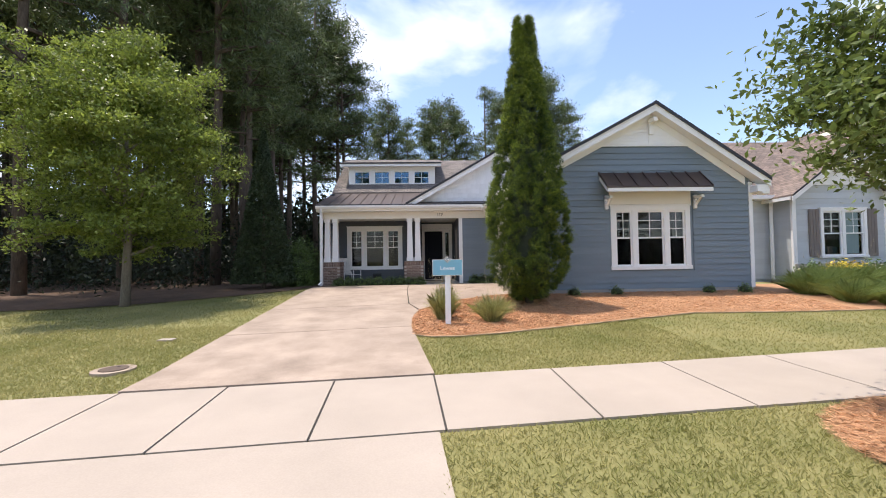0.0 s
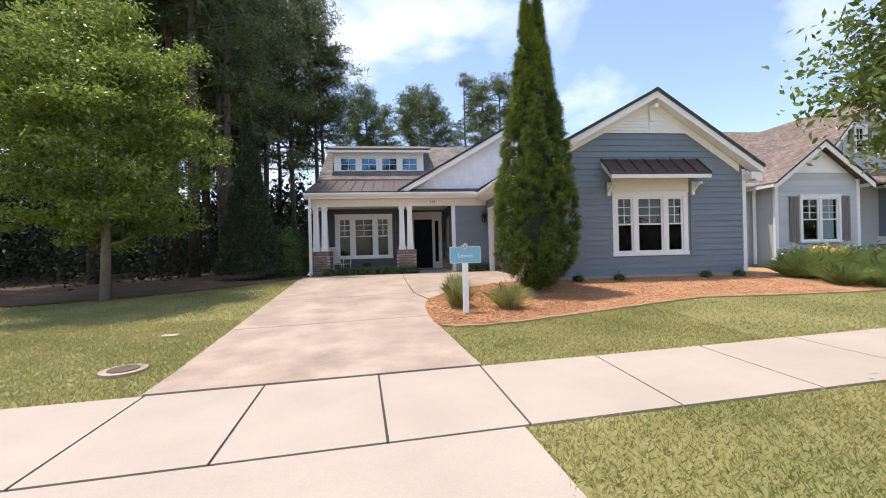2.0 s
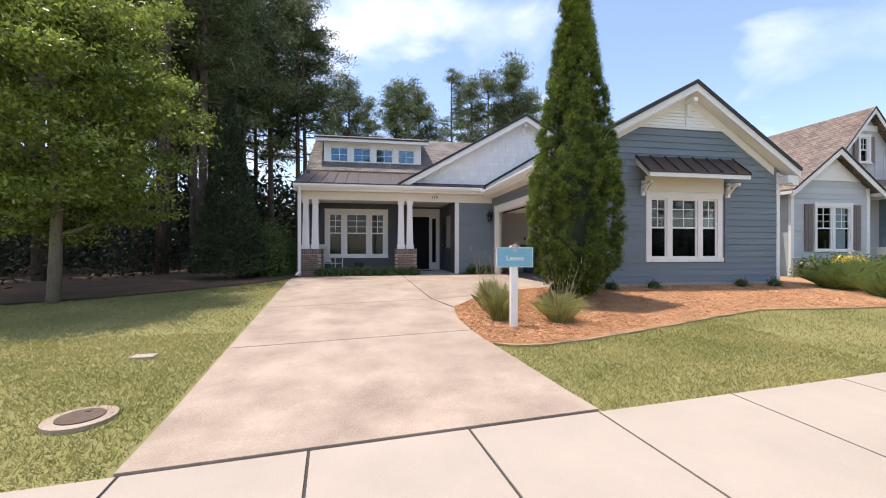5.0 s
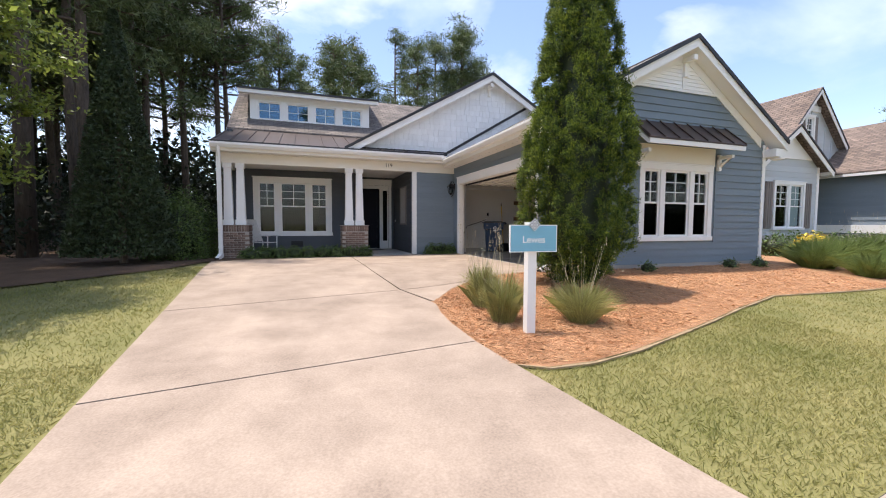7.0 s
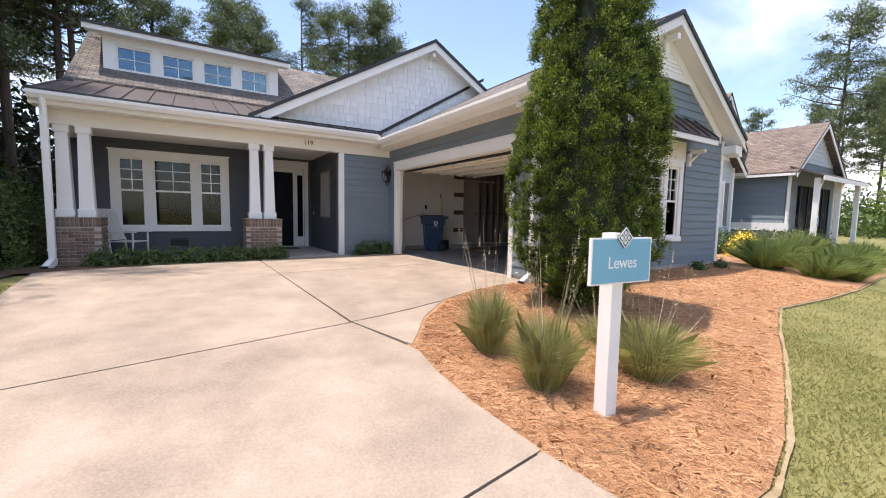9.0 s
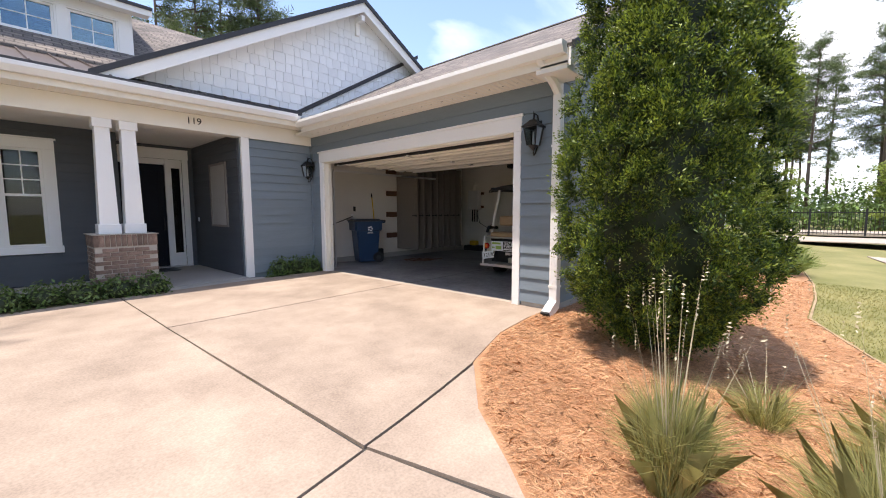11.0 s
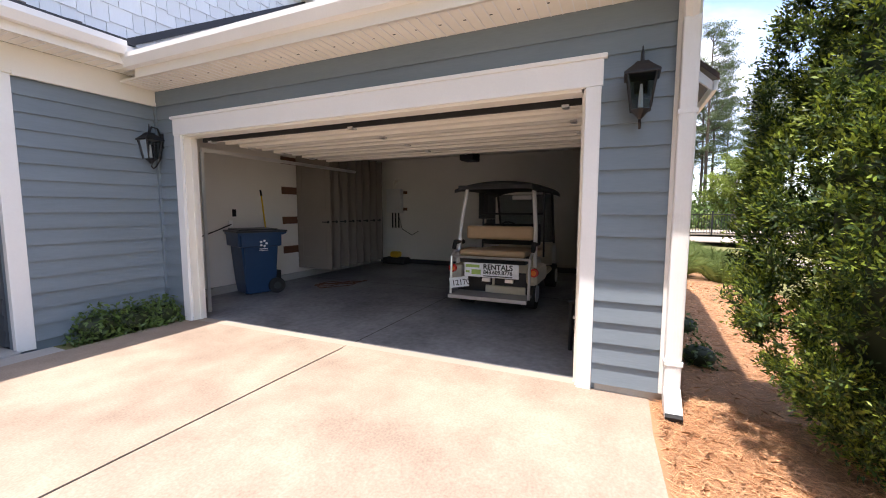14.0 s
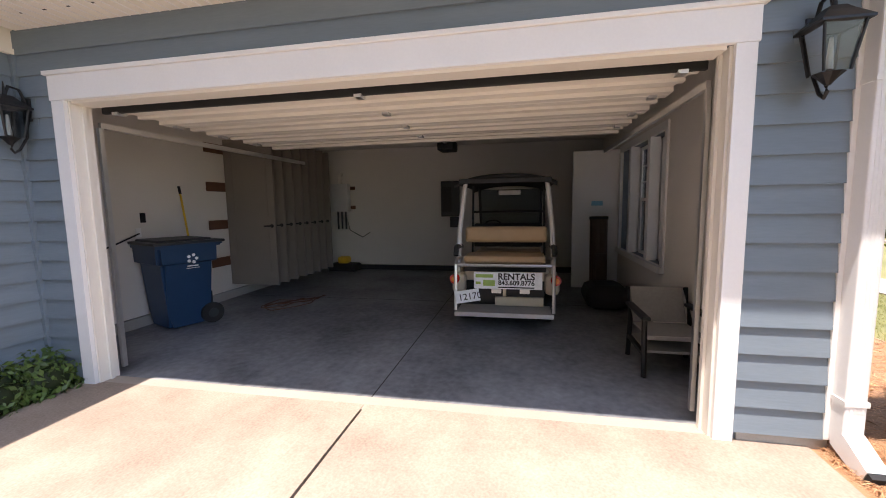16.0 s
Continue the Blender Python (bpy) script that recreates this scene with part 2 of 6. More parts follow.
def shingle_mat(name, a, b):
    m = mat(name, a, 0.95, scale=1.2, fine=160, bump=0.0, color2=b)
    n, l = m.node_tree.nodes, m.node_tree.links
    bsdf = n["Principled BSDF"]
    tc = n.new("ShaderNodeTexCoord")
    br = n.new("ShaderNodeTexBrick")
    br.inputs["Scale"].default_value = 1.0
    br.inputs["Brick Width"].default_value, br.inputs["Row Height"].default_value = 0.28, 0.14
    br.inputs["Mortar Size"].default_value = 0.012
    br.inputs["Color1"].default_value, br.inputs["Color2"].default_value, br.inputs["Mortar"].default_value = (1.25, 1.2, 1.15, 1), (0.7, 0.7, 0.72, 1), (0.35, 0.35, 0.35, 1)
    l.new(tc.outputs["UV"], br.inputs["Vector"])
    mul = n.new("ShaderNodeMixRGB")
    mul.blend_type = "MULTIPLY"
    mul.inputs["Fac"].default_value = 1.0
    src = bsdf.inputs["Base Color"].links[0].from_socket
    l.new(src, mul.inputs["Color1"])
    l.new(br.outputs["Color"], mul.inputs["Color2"])
    l.new(mul.outputs[0], bsdf.inputs["Base Color"])
    bp = n.new("ShaderNodeBump")
    bp.inputs["Strength"].default_value, bp.inputs["Distance"].default_value = 0.6, 0.012
    l.new(br.outputs["Color"], bp.inputs["Height"])
    l.new(bp.outputs["Normal"], bsdf.inputs["Normal"])
    return m


M_SHINGLE = shingle_mat("grey_asphalt_shingle", (0.13, 0.118, 0.108), (0.25, 0.225, 0.205))
M_SHINGLE2 = shingle_mat("brown_asphalt_shingle", (0.15, 0.115, 0.095), (0.27, 0.215, 0.18))


# ---- building blocks ----
def mesh_of(name, bm):
    me = bpy.data.meshes.new(name)
    bm.to_mesh(me)
    bm.free()
    return me


def part(name, bm, material, parent=None, label="", smooth=False):
    me = bm if isinstance(bm, bpy.types.Mesh) else mesh_of(name, bm)
    if not me.materials:
        me.materials.append(material)
    if smooth:
        me.shade_smooth()
    ob = new(name, me)
    if parent:
        ob.parent = parent
    return tagged(ob, label)


def thing(name, label, category, at=(0, 0, 0), rz=0.0, group="", kind=""):
    ob = new(name)
    ob.matrix_basis = pose(*at, 0, 0, rz)
    ob.empty_display_size = 0.2
    return tagged(ob, label, category, group, kind)


def add_box(bm, lo, hi, bevel=0.0, m=None):
    lo, hi = Vector(lo), Vector(hi)
    got = bmesh.ops.create_cube(bm, size=1.0, matrix=Matrix.Translation((lo + hi) / 2) @ Matrix.Diagonal((*(hi - lo), 1)))
    vs = got["verts"]
    if bevel:
        es = list({e for v in vs for e in v.link_edges})
        got = bmesh.ops.bevel(bm, geom=es, offset=bevel, segments=2, affect="EDGES", profile=0.5)
        vs = got["verts"]
    if m:
        bmesh.ops.transform(bm, matrix=m, verts=list(vs))
    return bm


def box(lo, hi, bevel=0.0, m=None):
    return add_box(bmesh.new(), lo, hi, bevel, m)


def boxes(*pairs, bevel=0.0):
    bm = bmesh.new()
    for lo, hi in pairs:
        add_box(bm, lo, hi, bevel)
    return bm


def prism(points, vec, bm=None):
    """A flat outline pushed along vec."""
    bm = bm or bmesh.new()
    a = [bm.verts.new(p) for p in points]
    b = [bm.verts.new(Vector(p) + Vector(vec)) for p in points]
    n = len(a)
    bm.faces.new(a)
    bm.faces.new(b[::-1])
    for i in range(n):
        bm.faces.new((a[i], b[i], b[(i + 1) % n], a[(i + 1) % n]))
    bmesh.ops.recalc_face_normals(bm, faces=bm.faces)
    return bm


def tube(points, r, seg=8, bm=None, r2=None):
    """A round bar along points, from radius r to r2."""
    bm = bm or bmesh.new()
    pts = [Vector(p) for p in points]
    r2 = r if r2 is None else r2
    rings = []
    for i, p in enumerate(pts):
        d = (pts[min(i + 1, len(pts) - 1)] - pts[max(i - 1, 0)]).normalized()
        u = d.cross((0, 0, 1)) if abs(d.z) < 0.95 else d.cross((0, 1, 0))
        u.normalize()
        v = d.cross(u)
        rr = r + (r2 - r) * i / max(1, len(pts) - 1)
        rings.append([bm.verts.new(p + rr * (math.cos(a) * u + math.sin(a) * v)) for a in (2 * math.pi * k / seg for k in range(seg))])
    for a, b in zip(rings, rings[1:]):
        for k in range(seg):
            bm.faces.new((a[k], a[(k + 1) % seg], b[(k + 1) % seg], b[k]))
    bm.faces.new(rings[0][::-1])
    bm.faces.new(rings[-1])
    return bm


def disc(center, axis, r, depth, seg=24, bm=None):
    c, a = Vector(center), Vector(axis).normalized()
    return tube([c - a * depth / 2, c + a * depth / 2], r, seg, bm)


def uv_plane(me, scale=1.0):
    """Roof shingles run along the level direction of each face."""
    uv = me.uv_layers.new(name="UVMap")
    for p in me.polygons:
        nrm = p.normal
        u = Vector((0, 0, 1)).cross(nrm)
        u = u.normalized() if u.length > 1e-4 else Vector((1, 0, 0))
        v = nrm.cross(u)
        for li in p.loop_indices:
            co = me.vertices[me.loops[li].vertex_index].co
            uv.data[li].uv = (co.dot(u) * scale, co.dot(v) * scale)


def slab(name, corners, thick, material, parent, label=""):
    """A sloping roof plane: corners of its top, thickness downwards."""
    me = mesh_of(name, prism(corners, (0, 0, -thick)))
    uv_plane(me)
    return part(name, me, material, parent, label)


def fast_mesh(name, verts, faces, material):
    me = bpy.data.meshes.new(name)
    verts, faces = np.asarray(verts, np.float32), np.asarray(faces, np.int32)
    k = faces.shape[1]
    me.vertices.add(len(verts))
    me.vertices.foreach_set("co", verts.ravel())
    me.loops.add(faces.size)
    me.loops.foreach_set("vertex_index", faces.ravel())
    me.polygons.add(len(faces))
    me.polygons.foreach_set("loop_start", np.arange(0, faces.size, k, dtype=np.int32))
    me.update(calc_edges=True)
    me.materials.append(material)
    return me


def leaves(name, centers, size, material, rng, aspect=0.5, up=0.3, normals=None, spread=1.0, along=None):
    """Many small pointed leaves, each a diamond of its own."""
    n = len(centers)
    nrm = rng.normal(size=(n, 3)) * spread
    if normals is not None:
        nrm += normals
    nrm[:, 2] += up
    nrm /= np.linalg.norm(nrm, axis=1)[:, None]
    d = np.cross(nrm, rng.normal(size=(n, 3)))
    if along is not None:
        d = along + rng.normal(size=(n, 3)) * 0.42
        nrm = np.cross(d, rng.normal(size=(n, 3)))
        nrm /= np.linalg.norm(nrm, axis=1)[:, None]
    d /= np.linalg.norm(d, axis=1)[:, None]
    w = np.cross(nrm, d)
    s = (size * rng.uniform(0.6, 1.35, n))[:, None]
    c = np.asarray(centers)
    v = np.stack([c - d * s * 0.5, c + w * s * aspect * 0.5 + nrm * s * 0.06, c + d * s * 0.5, c - w * s * aspect * 0.5 + nrm * s * 0.06], 1)
    return fast_mesh(name, v.reshape(-1, 3), np.arange(4 * n).reshape(n, 4), material)


def blades(name, base, tip, width, material, rng, bend=None):
    """Thin upright blades from base to tip, bent in the middle."""
    base, tip = np.asarray(base, float), np.asarray(tip, float)
    n = len(base)
    d = tip - base
    side = np.cross(d, rng.normal(size=(n, 3)))
    side /= np.linalg.norm(side, axis=1)[:, None] + 1e-9
    w = side * (width * rng.uniform(0.6, 1.3, n))[:, None]
    mid = base + d * 0.55 + (0 if bend is None else bend)
    v = np.stack([base - w, base + w, mid + w * 0.8, tip, mid - w * 0.8], 1)
    return fast_mesh(name, v.reshape(-1, 3), np.arange(5 * n).reshape(n, 5), material)


def smooth(a, b, x):
    u = min(1.0, max(0.0, (x - a) / (b - a)))
    return u * u * (3 - 2 * u)


# ---- ground ----
def height(x, y):
    z = min(0.40, max(0.0, 0.043 * (y - 6.3)))
    if x > 1.2:
        k = smooth(1.2, 4.4, x) * smooth(9.5, 12.9, y)
        z += (0.41 - z) * k
    if y > 14 and x > -3.2:
        z += (0.405 - z) * smooth(14, 18, y)
    return z


def in_drive(x, y):
    left = -1.83 - 0.092 * (y - 5.67)
    right = 1.72 - 0.135 * (y - 6.0)
    return left < x < right


def drape(points, lift=0.0):
    return [(x, y, height(x, y) + lift) for x, y in points]


def sheet(name, outline, lift, material, step=0.5, depth=0.0):
    """A ground sheet inside an outline that follows the lie of the land."""
    xs, ys = [p[0] for p in outline], [p[1] for p in outline]
    bm = bmesh.new()
    bm.faces.new([bm.verts.new((x, y, 0)) for x, y in outline])
    for axis, lo, hi in ((0, min(xs), max(xs)), (1, min(ys), max(ys))):
        k = math.floor(lo / step) * step + step
        while k < hi:
            co, no = ((k, 0, 0), (1, 0, 0)) if axis == 0 else ((0, k, 0), (0, 1, 0))
            bmesh.ops.bisect_plane(bm, geom=bm.verts[:] + bm.edges[:] + bm.faces[:], plane_co=co, plane_no=no)
            k += step
    if depth:
        got = bmesh.ops.extrude_face_region(bm, geom=bm.faces[:])
        for v in got["geom"]:
            if isinstance(v, bmesh.types.BMVert):
                v.co.z -= depth
    for v in bm.verts:
        v.co.z += height(v.co.x, v.co.y) + lift
    bmesh.ops.recalc_face_normals(bm, faces=bm.faces)
    if not depth and bm.faces and sum(f.normal.z for f in bm.faces) < 0:
        bmesh.ops.reverse_faces(bm, faces=bm.faces)
    return part(name, bm, material, smooth=depth == 0)


def ground():
    n = 260
    g = np.concatenate([np.linspace(-600, -30, 24), np.linspace(-29, 30, n), np.linspace(31, 600, 24)])
    gy = np.concatenate([np.linspace(-600, -12, 24), np.linspace(-11, 40, n), np.linspace(41, 600, 24)])
    verts = [(x, y, height(x, y) - 0.012 + (0.004 * noise.noise((x * 0.5, y * 0.5, 0)) if abs(x) < 40 else 0)) for y in gy for x in g]
    w = len(g)
    faces = [(j * w + i, j * w + i + 1, (j + 1) * w + i + 1, (j + 1) * w + i) for j in range(len(gy) - 1) for i in range(w - 1)]
    me = fast_mesh("ground", verts, faces, M_LAWN)
    me.shade_smooth()
    return tagged(part("ground", me, M_LAWN), "mown green and straw-coloured front lawn", "lawn", kind="structure")


ground()
FAR = lambda x: 5.87 + 0.108 * x
NEAR = lambda x: 4.25 + 0.104 * x


WOODS = [(-60, 10.8), (-12, 11.9), (-8.3, 12.3), (-6.3, 13.2), (-4.6, 14.6), (-3.5, 15.7), (-3.12, 17.1), (-3.2, 18.3), (-3.2, 40), (-60, 60)]


def paving():
    drive = tagged(thing("driveway", "", ""), "sunlit warm beige concrete driveway with dark joints", "driveway", kind="structure")

    def panel(name, pts, material=M_CONC, lift=0.03, parent=drive):
        ob = sheet(name, pts, lift, material, 0.5, 0.06)
        ob.parent = parent
        return ob
    L = lambda y: -1.83 - 0.092 * (y - 5.67)
    R = lambda y: 1.72 - 0.135 * (y - 6.0)
    g = 0.011
    J1 = lambda x: 8.82 + 0.14 * x
    J2 = lambda x: 11.76 + 0.17 * x
    jx = lambda y: 0.91 - 0.012 * (y - 15.5)
    panel("panel", [(L(FAR(-1.9)) , FAR(-1.9) + g), (R(6.06), FAR(1.7) + g), (R(9.07), J1(1.32) - g), (L(8.55), J1(-2.15) - g)])
    panel("panel", [(L(8.55), J1(-2.15) + g), (1.31, J1(1.31) + g), (1.29, 9.7), (1.33, 10.3), (1.42, 10.75), (1.40, 10.9), (1.13, J2(1.13) - g), (L(11.3), J2(-2.4) - g)])
    panel("panel", [(L(11.3), J2(-2.4) + g), (1.11, J2(1.11) + g), (jx(15.5) - g, 15.5), (jx(17.9) - g, 17.9), (-0.4, 17.75), (-2.55, 17.3), (L(17.2), 17.2)])
    panel("panel", [(1.15, J2(1.15) + g), (1.44, 10.98), (1.62, 11.2), (2.0, 11.72), (2.57, 12.20)])
    panel("panel", [(1.145, J2(1.15) + 3 * g), (2.59, 12.235), (2.7, 12.27), (3.4, 12.46), (4.05, 12.5), (4.62, 12.5), (4.62, 15.42), (jx(15.5) + g, 15.42)])
    panel("panel", [(jx(15.5) + g, 15.44), (4.62, 15.44), (4.62, 18.1), (3.5, 18.05), (2.2, 18.0), (jx(17.9) + g, 17.9)])
    fill = sheet("joint_filler", [(-1.85, 5.72), (1.70, 6.08), (1.31, 9.0), (1.29, 10.3), (1.40, 10.98), (1.98, 11.75), (2.68, 12.26), (4.6, 12.5), (4.6, 18.05), (0.8, 17.85), (-2.5, 17.28), (-2.88, 17.2)], 0.004, M_JOINT, 0.5)
    fill.parent = drive
    side = tagged(thing("sidewalk", "", ""), "pale concrete sidewalk slabs with tooled joints", "sidewalk", kind="structure")
    xs = [-14.3, -12.6, -10.9, -9.2, -7.5, -5.8, -4.1, -1.80, -0.68, 0.51, 1.70, 3.22, 4.79, 6.4, 8.45, 10.1, 11.8, 13.5, 15.2, 17, 19, 21]
    for a, b in zip(xs, xs[1:]):
        sk = lambda v: v + (0.15 if v < 1 else 0.08 if v < 2 else -0.03)
        panel("slab", [(sk(a) + g, NEAR(sk(a))), (sk(b) - g, NEAR(sk(b))), (b - g, FAR(b) - g), (a + g, FAR(a) - g)], M_WALK, 0.014, side)
    fill = sheet("joint_filler", [(-14, NEAR(-14) + 0.02), (20.5, NEAR(20.5) + 0.02), (20.5, FAR(20.5)), (-14, FAR(-14))], 0.002, M_JOINT, 0.7)
    fill.parent = side
    apron = tagged(thing("apron", "", ""), "sunlit pale concrete driveway apron", "driveway apron", kind="structure")
    panel("slab", [(-2.6, -1.5), (2.2, -1.5), (1.82, 3.0), (1.72, NEAR(1.72) - 2 * g), (-1.74, NEAR(-1.74) - 2 * g), (-1.9, 3.0)], M_WALK, 0.01, apron)
    road = part("road", box((-300, -9, -0.25), (300, -1.55, -0.02)), M_ASPHALT)
    tagged(road, "dark asphalt residential street", "road", kind="structure")
    kerb = part("kerb", boxes(((-300, -1.72, -0.2), (-2.62, -1.5, 0.09)), ((2.22, -1.72, -0.2), (300, -1.5, 0.09)), bevel=0.02), M_WALK)
    tagged(kerb, "pale concrete kerb along the street", "kerb", kind="structure")
    walkw = part("porch_floor", boxes(((-2.98, 18.35, 0.1), (3.05, 22.0, 0.44)), ((1.55, 17.95, 0.1), (3.3, 18.34, 0.425))), M_PORCH)
    tagged(walkw, "smooth grey concrete porch floor", "porch floor", kind="structure")
    bed = sheet("mulch_bed", [(1.27, 9.0), (1.24, 9.7), (1.28, 10.3), (1.38, 10.98), (1.58, 11.21), (1.96, 11.75), (2.68, 12.29), (3.38, 12.51), (4.05, 12.55), (4.62, 12.55), (4.62, 12.6), (11.6, 12.6),
                              (11.6, 14.6), (24, 14.6), (24, 10.6), (11.5, 9.75), (9.5, 9.75), (7.6, 9.85), (6.0, 9.35), (4.9, 8.95), (3.9, 8.62), (2.9, 8.3), (2.2, 8.15), (1.7, 8.15), (1.38, 8.3)], 0.02, M_STRAW, 0.35)
    tagged(bed, "orange-brown pine straw mulch bed", "mulch bed", kind="structure")
    edge = [(1.34, 8.34), (1.7, 8.12), (2.2, 8.11), (2.9, 8.26), (3.9, 8.58), (4.9, 8.91), (6.0, 9.31), (7.6, 9.81), (9.5, 9.71), (11.5, 9.71), (24, 10.55)]
    bm = bmesh.new()
    for a, b in zip(edge, edge[1:]):
        for k in range(4):
            p, q = Vector(a).lerp(Vector(b), k / 4), Vector(a).lerp(Vector(b), (k + 1) / 4)
            n2 = Vector((a[1] - b[1], b[0] - a[0])).normalized() * (0.026 + 0.010 * math.sin(7 * p.x))
            prism([(*v, height(v.x, v.y) + 0.004) for v in (p - n2 * 0.4, q - n2 * 0.4, q + n2 * 0.8, p + n2 * 0.8)], (0, 0, 0.018), bm)
    tagged(part("bed_edging", bm, M_THATCH), "pale dry thatch edge between mulch bed and lawn", "edging", kind="structure")
    ring = sheet("tree_ring", [(6.3 + 1.55 * math.cos(a), 3.7 + 1.1 * math.sin(a)) for a in (k * math.pi / 14 for k in range(28))], 0.02, M_STRAW, 0.4)
    tagged(ring, "orange pine straw ring under a street tree", "mulch bed", kind="structure")
    pl = sheet("porch_bed", [(-3.7, 17.2), (-2.9, 17.15), (-2.5, 17.36), (-0.4, 17.8), (1.54, 17.93), (1.54, 18.34), (-3.2, 18.34), (-3.7, 18.3)], 0.03, M_WOODS, 0.4)
    tagged(pl, "dark mulch planting strip before the porch", "mulch bed", kind="structure")
    woods = sheet("woodland_floor", WOODS, 0.02, M_WOODS, 1.5)
    tagged(woods, "shaded leaf litter and pine straw under the trees", "forest floor", kind="structure")


paving()


# ---- the house ----
def lap_siding(parent, p0, p1, z0, z1, material, out, course=0.172, holes=(), top=None, name="siding_board"):
    """Lap boards on the face from p0 to p1; holes are (from, to, low, high) along it; top(u) is the height of a sloping top."""
    p0, p1, out = Vector((*p0, 0)), Vector((*p1, 0)), Vector((*out, 0))
    length, d = (p1 - p0).length, (p1 - p0).normalized()
    z = z0
    while z < z1 - 0.01:
        zt = min(z + course, z1)
        cuts = [(0.0, length)]
        if top:
            us = [length * k / 200 for k in range(201)]
            ok = [u for u in us if top(u) > z + course * 0.5]
            cuts = [(min(ok), max(ok))] if ok else []
        for a, b, lo, hi in holes:
            if zt > lo + 0.03 and z < hi - 0.03:
                cuts = [seg for s, e in cuts for seg in ((s, min(e, a)), (max(s, b), e)) if seg[1] - seg[0] > 0.02]
        for s, e in cuts:
            bm = bmesh.new()
            prof = [(0.002, z), (0.036, z), (0.013, zt + 0.012), (0.002, zt + 0.012)]
            prism([p0 + d * s + out * o + Vector((0, 0, h)) for o, h in prof], d * (e - s), bm)
            part(name, bm, material, parent)
        z = zt


def wall(name, lo, hi, material, label, holes=()):
    """A thick wall along x or y with openings cut through it; holes are (from, to, low, high)."""
    ax = 0 if hi[0] - lo[0] > hi[1] - lo[1] else 1
    bm = bmesh.new()
    us = sorted({lo[ax], hi[ax], *(v for h in holes for v in h[:2])})
    for a, b in zip(us, us[1:]):
        spans = [(lo[2], hi[2])]
        for h in holes:
            if h[0] <= a and b <= h[1]:
                spans = [s for q in spans for s in ((q[0], min(q[1], h[2])), (max(q[0], h[3]), q[1])) if s[1] - s[0] > 1e-4]
        for s in spans:
            l3, h3 = [lo[0], lo[1], s[0]], [hi[0], hi[1], s[1]]
            l3[ax], h3[ax] = a, b
            add_box(bm, l3, h3)
    return tagged(part(name, bm, material), label, "wall", kind="structure")


def sash_window(name, label, x0, x1, y, z0, z1, units, trim=0.12, grid=(3, 2), upper=0.5, sill=True, out=-1, rail=True, pane_mat=None, group="", screens=False):
    """A row of hung sashes in the plane y, looking towards out * y. units: shares of the width."""
    w = thing(name, label, "window", (x0, y, z0), kind="structure", group=group)
    W, H = x1 - x0, z1 - z0
    o = out
    f = lambda a, b, c, d, e, g: (((a, min(o * c, o * d), e), (b, max(o * c, o * d), g)))
    cas = [f(0, W, -0.02, 0.045, H - trim, H), f(-0.03, W + 0.03, -0.02, 0.055, H - 0.0, H + 0.035)]
    if sill:
        cas += [f(-0.02, W + 0.02, -0.02, 0.07, 0, trim * 0.75)]
    part("casing", boxes(*cas, bevel=0.006), M_WHITE, w)
    total = sum(units)
    inner = W - trim * (len(units) + 1)
    x = 0.0
    for u in units + [None]:
        part("mullion", boxes(f(x, x + trim, -0.02, 0.04, trim * 0.75, H - trim)), M_WHITE, w)
        x += trim
        if u is None:
            break
        uw = inner * u / total
        lo, hi = trim * 0.75, H - trim
        mid = lo + (hi - lo) * (1 - upper)
        s = 0.045
        fr = [f(x, x + s, -0.06, 0.0, lo, hi), f(x + uw - s, x + uw, -0.06, 0.0, lo, hi), f(x + s, x + uw - s, -0.06, 0.0, lo, lo + s), f(x + s, x + uw - s, -0.06, 0.0, hi - s, hi)]
        if rail:
            fr += [f(x + s, x + uw - s, -0.06, 0.005, mid - s / 2, mid + s / 2)]
        sash = part("sash", boxes(*fr), M_WHITE, w)
        bars = []
        glo = mid + s / 2 if rail else lo + s
        for k in range(1, grid[0]):
            gx = x + s + (uw - 2 * s) * k / grid[0]
            bars.append(f(gx - 0.009, gx + 0.009, -0.05, -0.022, glo, hi - s))
        for k in range(1, grid[1]):
            gz = glo + (hi - s - glo) * k / grid[1]
            bars.append(f(x + s, x + uw - s, -0.048, -0.024, gz - 0.009, gz + 0.009))
        if bars:
            part("glazing_bars", boxes(*bars), M_WHITE, sash)
        for a, b in (((lo + s, mid - s / 2), (mid + s / 2, hi - s)) if rail else ((lo + s, hi - s),)):
            p = part("pane", boxes(f(x + s, x + uw - s, -0.040, -0.034, a, b)), pane_mat or M_GLASS, w)
            p.visible_shadow = False
        if screens:
            q = part("insect_screen", boxes(f(x + s, x + uw - s, -0.016, -0.013, lo + s, mid - s / 2)), M_SCREEN, sash, "dark mesh insect screen")
            q.visible_shadow = False
        x += uw
    return w


GX, GY = 4.6, 12.42          # garage wall and front gable wall
WX1 = 11.20                  # far wall of the garage wing
LEFTW = 19.2                 # inner wall of the garage
FLOOR = 0.43


def gable_top(u):
    d = GX + u - 8.21
    return 5.56 - (0.635 if d > 0 else 0.517) * abs(d)


